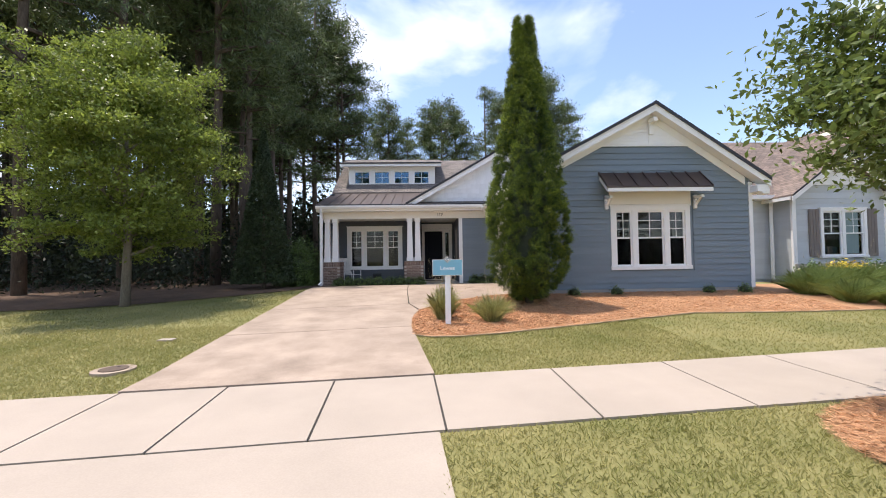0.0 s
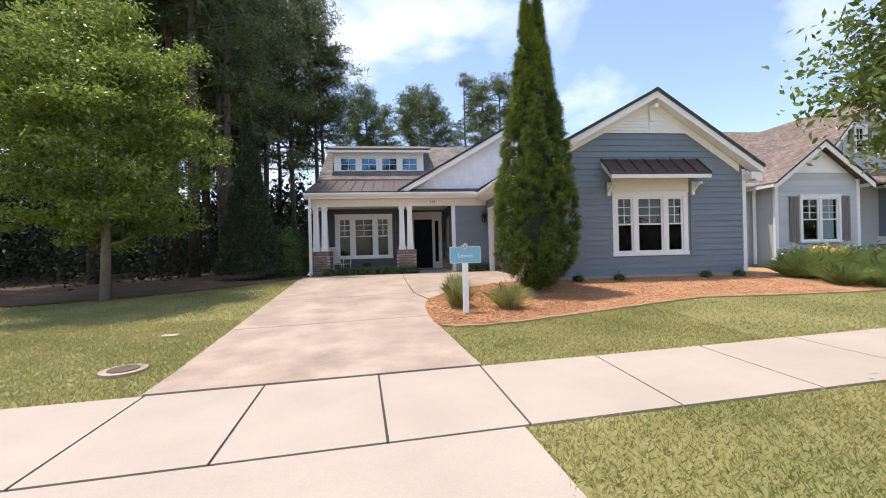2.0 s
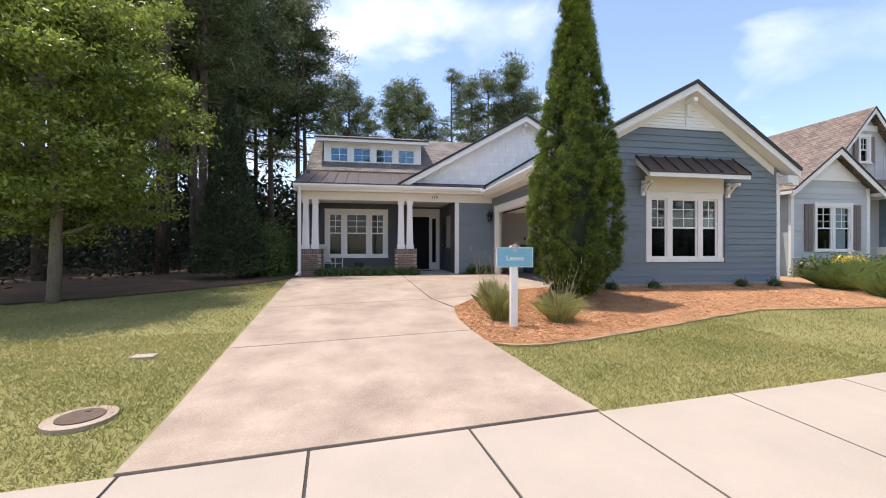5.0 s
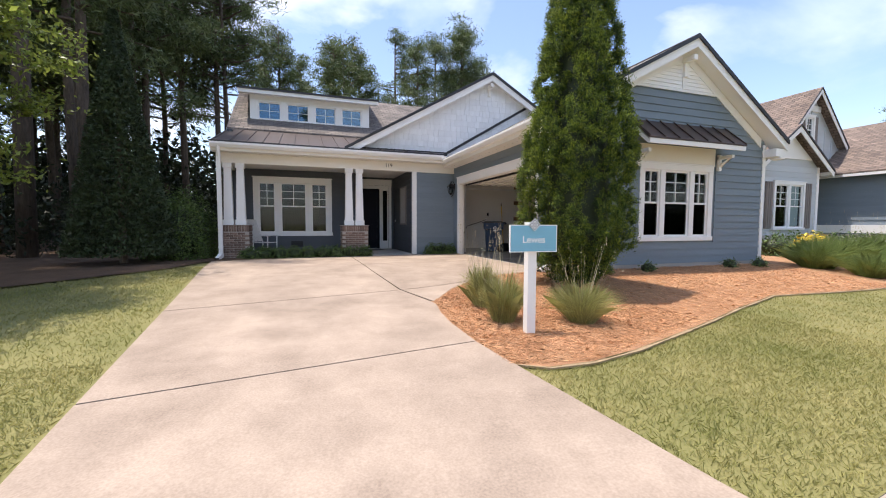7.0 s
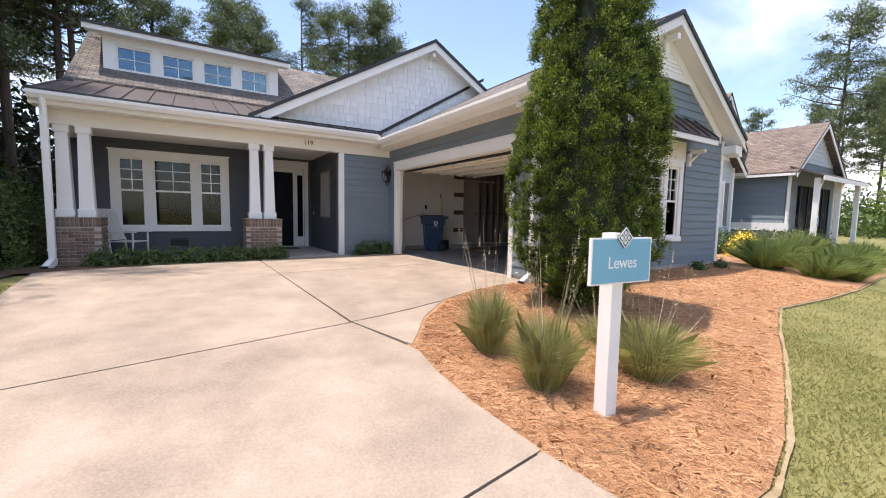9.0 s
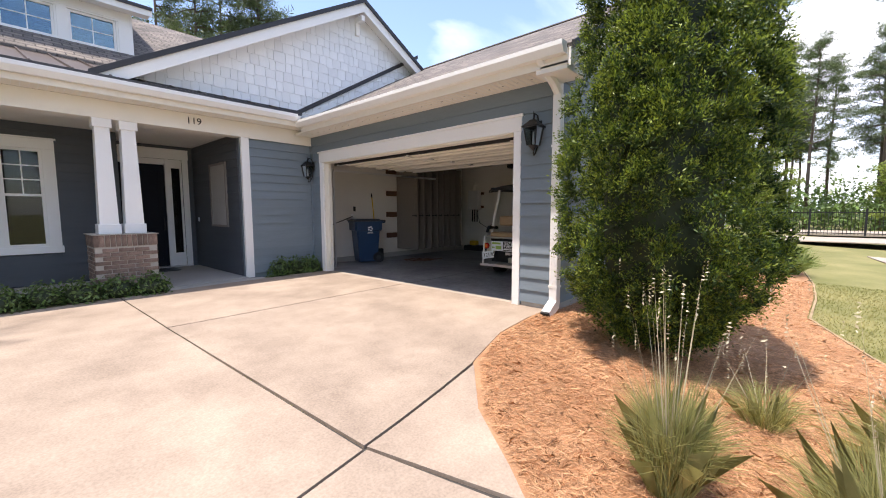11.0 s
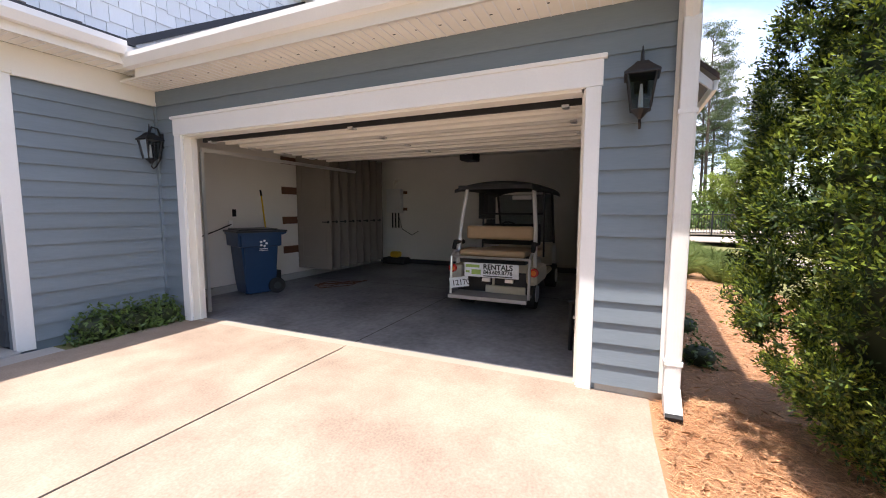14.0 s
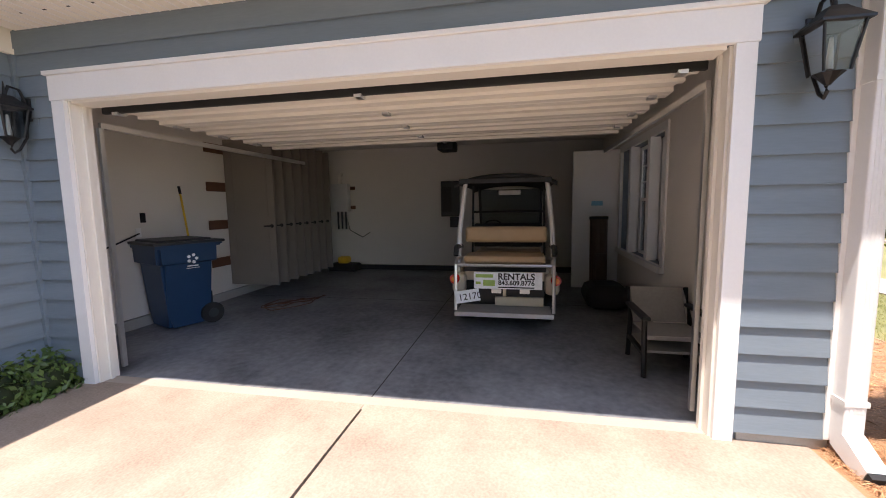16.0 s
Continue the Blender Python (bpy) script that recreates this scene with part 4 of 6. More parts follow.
    part("wall_base", box((4.77, LEFTW - 0.06, FLOOR), (10.95, LEFTW - 0.001, 0.56)), M_PORCH, wl_)
    part("wall_base", box((WX1 - 0.24, 12.7, FLOOR), (WX1 - 0.201, 19.1, 0.55)), M_EDGE, wb)
    # Brown hinge brackets of the wall-hung sample doors.
    for z in (1.0, 1.62, 2.24, 2.86):
        part("hinge_bracket", box((7.42, LEFTW - 0.014, z), (7.83, LEFTW - 0.002, z + 0.15)), M_REDBROWN, wl_)
    part("inner_face", box((GX + 0.161, 12.601, 0.43), (GX + 0.19, 13.0, 3.3)), M_DRYWALL, wr)
    part("inner_face", box((GX + 0.161, 17.98, 0.43), (GX + 0.19, 19.19, 3.3)), M_DRYWALL, wl_)
    part("inner_face", box((GX + 0.161, 13.0, 2.9), (GX + 0.19, 17.98, 3.3)), M_DRYWALL, wl_)


garage_opening()


# ---- trees ----
def limb(bm, p, d, length, r, rng, wander=0.25, n=5):
    pts = [Vector(p)]
    d = Vector(d).normalized()
    for k in range(n):
        d = (d + Vector(rng.normal(size=3) * wander)).normalized()
        pts.append(pts[-1] + d * length / n)
    tube(pts, r, 6, bm, r * 0.3)
    return pts


def cone_tree():
    rng = np.random.default_rng(3)
    x, y = 4.20, 11.06
    t = thing("juniper_tree", "tall dense columnar green juniper in a mulch bed", "tree", (x, y, height(x, y)))
    H = 7.35
    part("trunk", tube([(0, 0, -0.05), (0, 0.02, 2), (0, 0, 5.5)], 0.11, 8, None, 0.03), M_BARK, t)
    hs, rs = (0, 0.3, 0.8, 1.5, 2.5, 3.5, 4.4, 5.4, 6.3, 7.0, H), (0.22, 0.50, 0.82, 0.91, 0.82, 0.69, 0.54, 0.36, 0.19, 0.06, 0.01)
    radius = lambda h: float(np.interp(h, hs, rs))
    spots, axes = [], []

    def tuft(h, a, r, lift):
        c = np.array([r * math.cos(a), r * math.sin(a), h])
        if h > 5.2:
            c[0] += (0.13 if math.sin(a + 0.6) > -0.2 else -0.15) * (h - 5.2) / 2.0
        d = np.array([math.cos(a), math.sin(a), lift]) + rng.normal(size=3) * 0.25
        spots.append(c)
        axes.append(d / np.linalg.norm(d))
    # upright flame-shaped branches, then the recessed skin between them
    for k in range(135):
        h0 = -0.15 + 6.7 * rng.uniform(0, 1) ** 1.25
        a0, ln = k * 2.39996 + rng.uniform(-0.3, 0.3), rng.uniform(0.9, 1.7)
        for q in range(19):
            u = rng.uniform(0, 1) ** 0.9
            h = h0 + ln * u
            if 0.12 < h < H:
                half = 0.17 * (1 - u) ** 0.7 + 0.02
                r = radius(h) * (0.92 + 0.20 * math.sin(math.pi * min(1, u * 1.1)) + rng.normal() * 0.03)
                tuft(h, a0 + rng.normal() * half * 0.6 / max(0.12, radius(h)), r, 0.7 + 0.9 * u)
    for k in range(1300):
        h = 0.15 + (H - 0.25) * rng.uniform(0, 1) ** 1.2
        tuft(h, rng.uniform(0, 6.283), radius(h) * rng.uniform(0.62, 0.82), 0.8)
    spots, axes = np.array(spots), np.array(axes)

    def sprays(m, lo, hi, spread, size, aspect, material, name):
        d = np.repeat(axes, m, 0) + rng.normal(size=(len(axes) * m, 3)) * spread
        d /= np.linalg.norm(d, axis=1)[:, None]
        reach = (rng.uniform(lo, hi, len(d)) * np.repeat(rng.uniform(0.75, 1.25, len(axes)), m))[:, None]
        part(name, leaves(name, np.repeat(spots, m, 0) + d * reach, size, material, rng, aspect, 0.3, None, 1.0, d), material, t)
    # Inner sprays coloured dark for shade in the gaps; tips are yellower new growth.
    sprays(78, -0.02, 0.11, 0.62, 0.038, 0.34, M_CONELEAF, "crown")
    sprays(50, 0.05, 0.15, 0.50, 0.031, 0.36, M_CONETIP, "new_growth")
    # Smooth near-black core; its colour stands for shade between the sprays.
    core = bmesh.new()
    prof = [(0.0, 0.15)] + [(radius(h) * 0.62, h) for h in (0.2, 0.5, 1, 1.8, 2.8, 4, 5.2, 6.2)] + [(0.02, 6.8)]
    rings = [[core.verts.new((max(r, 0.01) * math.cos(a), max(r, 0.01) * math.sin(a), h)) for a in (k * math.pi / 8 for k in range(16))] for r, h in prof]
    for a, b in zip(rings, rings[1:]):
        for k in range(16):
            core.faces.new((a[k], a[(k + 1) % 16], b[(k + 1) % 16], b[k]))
    part("inner_foliage", core, M_SHADELEAF, t, smooth=True)


cone_tree()


def broad_tree(name, label, x, y, H, crown_r, z_low, leaf_mat, seed, leaf=0.11, count=220, per=150, trunk_r=0.13, clump=0.26, flat=0.55):
    rng = np.random.default_rng(seed)
    z0 = height(x, y)
    t = thing(name, label, "tree", (x, y, z0))
    bm = bmesh.new()
    tube([(0, 0, -0.1), (0.05, 0.03, H * 0.25), (-0.04, 0.05, H * 0.5), (0.03, 0, H * 0.92)], trunk_r, 10, bm, 0.03)
    ends = []
    for k in range(26):
        h = z_low + (H * 0.85 - z_low) * (k + rng.uniform(0, 1)) / 26
        a = k * 2.4 + rng.uniform(-0.4, 0.4)
        u = (h - z_low) / (H - z_low)
        ln = crown_r * (0.55 + 0.6 * math.sin(math.pi * min(1, u * 0.8 + 0.2))) * rng.uniform(0.65, 0.95)
        pts = limb(bm, (0, 0, h), (math.cos(a), math.sin(a), 0.35 + 0.5 * u), ln, 0.05 * (1.2 - u), rng, 0.18)
        ends += pts[2:]
    part("trunk", bm, M_BARKG, t, smooth=True)
    cs = []
    zc, hz = (H + z_low) / 2, (H - z_low) / 2
    for k in range(count):
        if k < len(ends):
            c = np.array(ends[k])
        else:
            v = rng.normal(size=3)
            v /= np.linalg.norm(v)
            rad = rng.uniform(0.55, 1.0)
            taper = 1.0 - 0.35 * max(0, v[2])
            c = np.array([v[0] * crown_r * rad * taper, v[1] * crown_r * rad * taper, zc + v[2] * hz * rad * 1.02])
            c[:2] *= 1 + 0.12 * math.sin(3.1 * math.atan2(v[1], v[0]) + 2 * v[2])
        s = rng.uniform(0.2, 0.5) * crown_r * clump
        m = per
        cs.append(c + rng.normal(size=(m, 3)) * np.array([s, s, s * flat]))
    cs = np.concatenate(cs)
    cs[:, 2] = np.maximum(cs[:, 2], z_low * 0.75)
    part("crown", leaves("crown", cs, leaf, leaf_mat, rng, 0.45, 0.6), leaf_mat, t)
    return t


broad_tree("young_tree", "young light-green shade tree with a grey trunk", -6.93, 12.75, 7.8, 2.75, 1.25, M_OAKLEAF, 5, 0.105, 430, 210, clump=0.24, flat=0.36)
broad_tree("street_tree", "glossy-leaved green street tree in a straw ring", 6.6, 3.95, 4.7, 1.75, 1.75, M_MAGLEAF, 8, 0.085, 300, 130, trunk_r=0.08)

PINES = []


def pine(label, H, seed, bare, crown_r, needle=0.34):
    rng = np.random.default_rng(seed)
    t = thing("pine_tree", label, "tree", (0, 0, -500), group="pines")
    bm = bmesh.new()
    w = rng.uniform(-0.25, 0.25, 4)
    tube([(0, 0, -0.3), (w[0], w[1], H * 0.4), (w[2], w[3], H * 0.75), (w[2], w[3], H)], 0.20 * H / 20, 8, bm, 0.04)
    cs = []
    for k in range(40):
        u = (k + rng.uniform(0, 1)) / 40
        h = H * (bare + (0.99 - bare) * u)
        a = rng.uniform(0, 6.28)
        ln = crown_r * (0.35 + 0.75 * math.sin(math.pi * min(0.98, 0.15 + 0.85 * u) ** 0.9)) * rng.uniform(0.5, 1.1)
        pts = limb(bm, (w[2] * h / H, w[3] * h / H, h), (math.cos(a), math.sin(a), 0.1 + 0.5 * u), ln, 0.06, rng, 0.18, 4)
        for p in pts[2:]:
            c = np.array(p) + rng.normal(size=3) * 0.3
            cs.append(c + rng.normal(size=(105, 3)) * np.array([0.36, 0.36, 0.17]))
    part("trunk", bm, M_BARK, t, smooth=True)
    part("crown", leaves("crown", np.concatenate(cs), needle, M_PINELEAF, rng, 0.15, 0.2), M_PINELEAF, t)
    return t


def woods():
    kinds = [pine("tall dark pine with a bare straight trunk", 21, 21, 0.42, 3.0), pine("tall pine with a long open crown", 24, 22, 0.35, 3.4),
             pine("slender tall pine in the tree line", 19, 23, 0.5, 2.6), pine("broad-crowned pine in the tree line", 17, 24, 0.38, 3.3)]
    rng = np.random.default_rng(7)
    spots = [(-8.4, 20.4, 25, 1), (-10.5, 17.5, 22, 0), (-13, 16.0, 22, 1), (-16, 14.5, 22, 0), (-19, 13.5, 22, 2)]
    for k in range(46):
        y = rng.uniform(19, 44)
        x = rng.uniform(-30, -6.6 if y < 30 else -5.0)
        spots.append((x, y, rng.uniform(18, 25), rng.integers(0, 4)))
    for x in (-3.6, -2.2, -0.4, 1.4, 3.0, 4.6, 6.4, 8.0, 9.6, 11.2, 12.6, 14.0):
        spots.append((x * 1.25 + rng.uniform(-0.8, 0.8), 42 + rng.uniform(-2, 9), rng.uniform(16, 20.5), rng.integers(0, 4)))
    for x, y in ((24, 60), (29, 64), (62, 30), (66, 26)):
        spots.append((x, y, 15, 3))
    # Unseen pines behind the camera path, added to darken the window reflections.
    for k in range(20):
        spots.append((-40 + 5.0 * k + rng.uniform(-1, 1), -30 - rng.uniform(0, 9), rng.uniform(15, 22), rng.integers(0, 4)))
    for k in range(34):
        a = rng.uniform(0, 1)
        spots.append((52 + rng.uniform(-6, 22), -30 + 52 * a + rng.uniform(-3, 3), rng.uniform(16, 22), rng.integers(0, 4)))
    used = set()
    for x, y, h, k in spots:
        base = kinds[int(k)]
        s = h / (21, 24, 19, 17)[int(k)]
        m = pose(x, y, height(x, y), 0, 0, rng.uniform(0, 360)) @ Matrix.Diagonal((s, s, s, 1))
        if int(k) not in used:
            used.add(int(k))
            base.matrix_basis = m
            PINES.append(base)
        else:
            ob = copy_thing(base, pose(0, 0, 0))
            ob.matrix_basis = m
            PINES.append(ob)


woods()


def bush(name, label, category, x, y, rx, ry, h, material, seed, leaf=0.07, n=2600, group=""):
    rng = np.random.default_rng(seed)
    t = thing(name, label, category, (x, y, height(x, y)), group=group)
    v = rng.normal(size=(n, 3))
    v /= np.linalg.norm(v, axis=1)[:, None]
    v[:, 2] = np.abs(v[:, 2])
    rad = rng.uniform(0.72, 1.06, n) * (1 + 0.12 * np.sin(4 * np.arctan2(v[:, 1], v[:, 0]) + seed))
    c = v * rad[:, None] * np.array([rx, ry, h])
    part("foliage", leaves("foliage", c, leaf, material, rng, 0.5, 0.3, v * 0.8), material, t)
    # Near-black inner ball puts the shade behind the leaves into colour.
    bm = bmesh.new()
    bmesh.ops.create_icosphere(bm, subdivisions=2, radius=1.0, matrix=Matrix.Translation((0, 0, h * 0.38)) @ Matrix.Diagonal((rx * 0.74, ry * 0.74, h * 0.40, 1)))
    part("inner_foliage", bm, M_SHADELEAF, t, smooth=True)
    stems = bmesh.new()
    for k in range(5):
        limb(stems, (0, 0, 0), (rng.normal() * 0.4, rng.normal() * 0.4, 1), h * 0.6, 0.015, rng)
    part("stems", stems, M_BARK, t)
    return t


def undergrowth():
    rng = np.random.default_rng(12)
    bush("hedge", "dense rounded dark-green hedge beside the porch", "hedge", -3.98, 18.95, 0.98, 1.1, 1.95, M_HEDGE, 31, 0.065, 16000)
    cs = []
    for k in range(34000):
        h = 6.2 * rng.uniform(0, 1) ** 1.2
        r = 1.2 * (1 - h / 6.5) * rng.uniform(0.7, 1.05)
        a = rng.uniform(0, 6.28)
        cs.append((r * math.cos(a), r * math.sin(a), 0.25 + h))
    t = thing("evergreen_tree", "dark pyramidal evergreen at the edge of the woods", "tree", (-5.0, 17.6, height(-5.0, 17.6)))
    part("trunk", tube([(0, 0, -0.1), (0, 0, 5)], 0.1, 8, None, 0.02), M_BARK, t)
    part("crown", leaves("crown", np.array(cs), 0.12, M_EVERGREEN, rng, 0.32, 0.2), M_EVERGREEN, t)
    # far thicket, uncountable; its near-black leaf colour holds the woodland shade
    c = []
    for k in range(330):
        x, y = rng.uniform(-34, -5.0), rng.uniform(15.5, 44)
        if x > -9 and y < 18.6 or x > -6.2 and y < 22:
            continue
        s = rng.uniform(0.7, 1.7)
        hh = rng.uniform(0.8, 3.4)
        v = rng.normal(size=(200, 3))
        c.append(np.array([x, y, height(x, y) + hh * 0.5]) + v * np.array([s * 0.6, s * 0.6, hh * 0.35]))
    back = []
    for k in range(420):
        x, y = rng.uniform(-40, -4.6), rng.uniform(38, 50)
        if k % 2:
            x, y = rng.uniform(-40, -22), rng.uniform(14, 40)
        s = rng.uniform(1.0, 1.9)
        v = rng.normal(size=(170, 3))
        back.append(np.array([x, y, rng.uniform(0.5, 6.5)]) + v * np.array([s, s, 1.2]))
    ob = part("deep_thicket", leaves("deep_thicket", np.concatenate(back), 0.55, M_SHADELEAF, rng, 0.45, 0.2), M_SHADELEAF)
    tagged(ob, "deep woodland foliage behind the pine trunks, coloured near-black for shade", "undergrowth", kind="stuff")
    ob = part("thicket", leaves("thicket", np.concatenate(c), 0.2, M_SHADELEAF, rng, 0.4, 0.2), M_SHADELEAF)
    tagged(ob, "undergrowth between the pine trunks, coloured near-black for shade", "undergrowth", kind="stuff")
    c = []
    for k in range(260):
        x, y = 46 + rng.uniform(-3, 20), rng.uniform(-34, 24)
        s = rng.uniform(1, 2.4)
        c.append(np.array([x, y, 1.6]) + rng.normal(size=(150, 3)) * np.array([s, s, 1.3]))
    for k in range(160):
        x, y = rng.uniform(-12, 50), 58 + rng.uniform(-2, 10)
        s = rng.uniform(1, 2.4)
        c.append(np.array([x, y, 2.0]) + rng.normal(size=(150, 3)) * np.array([s, s, 1.6]))
    ob = part("far_thicket", leaves("far_thicket", np.concatenate(c), 0.4, M_HEDGE, rng, 0.5, 0.2), M_HEDGE)
    tagged(ob, "far green shrubs below the pines", "undergrowth", kind="stuff")


undergrowth()


# ---- porch ----
def brick_pedestal(x0, x1, y0, y1, z0, z1):
    p = thing("porch_pedestal", "brick porch column pedestal with a soldier-course top", "pedestal", ((x0 + x1) / 2, (y0 + y1) / 2, z0), group="porch pedestals")
    w, d, h = (x1 - x0) / 2, (y1 - y0) / 2, z1 - z0
    part("core", box((-w + 0.012, -d + 0.012, 0), (w - 0.012, d - 0.012, h - 0.01)), M_MORTAR, p)
    me = mesh_of("brick", box((-0.098, -0.045, -0.029), (0.098, 0.045, 0.029), 0.004))
    sol = mesh_of("brick", box((-0.029, -0.045, -0.092), (0.029, 0.045, 0.092), 0.004))
    for r in range(int((h - 0.22) / 0.068)):
        z = 0.035 + 0.068 * r
        off = 0.103 if r % 2 else 0.0
        for side in range(4):
            half, dist = (w, d) if side % 2 == 0 else (d, w)
            k = -half + 0.1 - off
            while k < half - 0.02:
                if -half + 0.09 <= k <= half - 0.09:
                    b = part("brick", me, M_BRICK, p)
                    b.matrix_basis = pose(0, 0, z, 0, 0, 90 * side) @ pose(k, -dist + 0.045 + 0.004 * (side % 2), 0)
                k += 0.207
    for side in range(4):
        half, dist = (w, d) if side % 2 == 0 else (d, w)
        n = int(2 * half / 0.069)
        for k in range(n):
            b = part("brick", sol, M_BRICK, p)
            b.matrix_basis = pose(0, 0, h - 0.105, 0, 0, 90 * side) @ pose(-half + 0.035 + k * (2 * half - 0.07) / max(1, n - 1), -dist + 0.043 + 0.004 * (side % 2), 0)
    part("cap", box((-w - 0.02, -d - 0.02, h - 0.012), (w + 0.02, d + 0.02, h), 0.004), M_MORTAR, p)
    return p


def taper_column(x, y, z0, z1):
    c = thing("porch_column", "tapered white square porch column", "column", (x, y, z0), group="porch columns")
    h = z1 - z0
    bm = bmesh.new()
    a, b = 0.125, 0.095
    vs = [bm.verts.new((sx * r, sy * r, z)) for r, z in ((a, 0.16), (b, h - 0.14)) for sx, sy in ((-1, -1), (1, -1), (1, 1), (-1, 1))]
    for k in range(4):
        bm.faces.new((vs[k], vs[(k + 1) % 4], vs[4 + (k + 1) % 4], vs[4 + k]))
    part("shaft", bm, M_WHITE, c)
    part("plinth", box((-0.15, -0.15, 0), (0.15, 0.15, 0.16), 0.008), M_WHITE, c)
    part("capital", box((-0.125, -0.125, h - 0.14), (0.125, 0.125, h), 0.008), M_WHITE, c)


for cx in (-2.475, 1.075):
    brick_pedestal(cx - 0.42, cx + 0.42, 18.18, 18.98, 0.38, 1.42)
    for s in (-0.17, 0.17):
        taper_column(cx + s, 18.53, 1.42, 3.27)


def front_door():
    d = thing("door_1", "dark navy front door with a white-trimmed sidelight", "door", (1.82, 21.4, 0.44), kind="structure")
    part("door_leaf", box((-0.29, 0.05, 0.03), (0.62, 0.10, 2.46), 0.004), M_DOORDARK, d)
    for z0, z1 in ((0.2, 1.0), (1.15, 2.3)):
        part("door_panel", box((-0.15, 0.035, z0), (0.49, 0.052, z1), 0.008), M_DOORDARK, d)
    part("door_handle", tube([(0.55, 0.04, 0.9), (0.55, -0.02, 0.95), (0.55, -0.02, 1.15), (0.55, 0.04, 1.2)], 0.012), M_BLACK, d)
    part("casing", boxes(((-0.42, -0.045, 0), (-0.29, 0.0, 2.6)), ((0.98, -0.045, 0), (1.10, 0.0, 2.6)), ((-0.43, -0.05, 2.601), (1.11, 0.0, 2.80)), ((-0.43, -0.06, 2.801), (1.11, 0.0, 2.84)), bevel=0.004), M_WHITE, d)
    part("mullion", box((0.62, 0.0, 0.03), (0.72, 0.10, 2.6)), M_WHITE, d)
    part("sidelight_frame", boxes(((0.721, 0.03, 0.03), (0.979, 0.09, 0.34)), ((0.721, 0.03, 2.40), (0.979, 0.09, 2.6)), ((0.721, 0.03, 0.341), (0.76, 0.09, 2.399)), ((0.94, 0.03, 0.341), (0.979, 0.09, 2.399))), M_WHITE, d)
    p = part("pane", box((0.761, 0.055, 0.342), (0.939, 0.06, 2.398)), M_GLASS, d)
    p.visible_shadow = False
    part("head_panel", box((-0.29, 0.02, 2.47), (0.62, 0.09, 2.6)), M_WHITE, d)
    part("threshold", box((-0.4, -0.06, 0.0), (1.1, 0.1, 0.028)), M_CHROME, d)
    mt = part("doormat", box((1.55, 20.6, 0.441), (2.45, 21.2, 0.455)), M_BINLID)
    tagged(mt, "dark flat doormat on the porch floor", "doormat")
    dk = part("hall_backing", box((1.4, 23.0, 0.3), (3.2, 23.05, 3.4)), M_UNLIT)
    tagged(dk, "near-black sheet standing for the unlit hallway behind the door", "wall", kind="structure")


front_door()


def wall_frame():
    f = thing("wall_plaque", "weathered grey framed panel hung on the entry wall", "wall panel", (3.03, 19.75, 1.45))
    part("panel", box((-0.012, -0.5, 0.04), (0.0, 0.4, 1.35)), M_PORCH, f)
    part("frame", boxes(((-0.03, -0.53, 0), (0.005, -0.48, 1.4)), ((-0.03, 0.38, 0), (0.005, 0.43, 1.4)), ((-0.03, -0.48, 0), (0.005, 0.38, 0.05)), ((-0.03, -0.48, 1.35), (0.005, 0.38, 1.4))), M_TAUPE, f)
    b = thing("door_bell", "small white door bell on the siding", "door bell", (3.03, 21.1, 1.55))
    part("plate", box((-0.015, -0.025, 0), (0.005, 0.025, 0.1), 0.004), M_WHITE, b)


wall_frame()


def text(name, body, size, material, parent, m, extrude=0.003, bold=0.0):
    cu = bpy.data.curves.new(name, "FONT")
    cu.body, cu.size, cu.extrude, cu.align_x, cu.align_y, cu.offset = body, size, extrude, "CENTER", "CENTER", bold
    tmp = bpy.data.objects.new(name, cu)
    me = bpy.data.meshes.new_from_object(tmp)
    bpy.data.objects.remove(tmp)
    me.materials.clear()
    me.materials.append(material)
    ob = new(name, me)
    ob.parent = parent
    ob.matrix_basis = m
    return ob


num = thing("house_number", "dark metal house number 119 on the porch beam", "house number", (2.22, 18.397, 3.43))
for k, ch in enumerate("119"):
    text("digit", ch, 0.17, M_BLACK, num, pose(-0.085 + 0.085 * k, -0.004, 0, 90, 0, 0), 0.004)


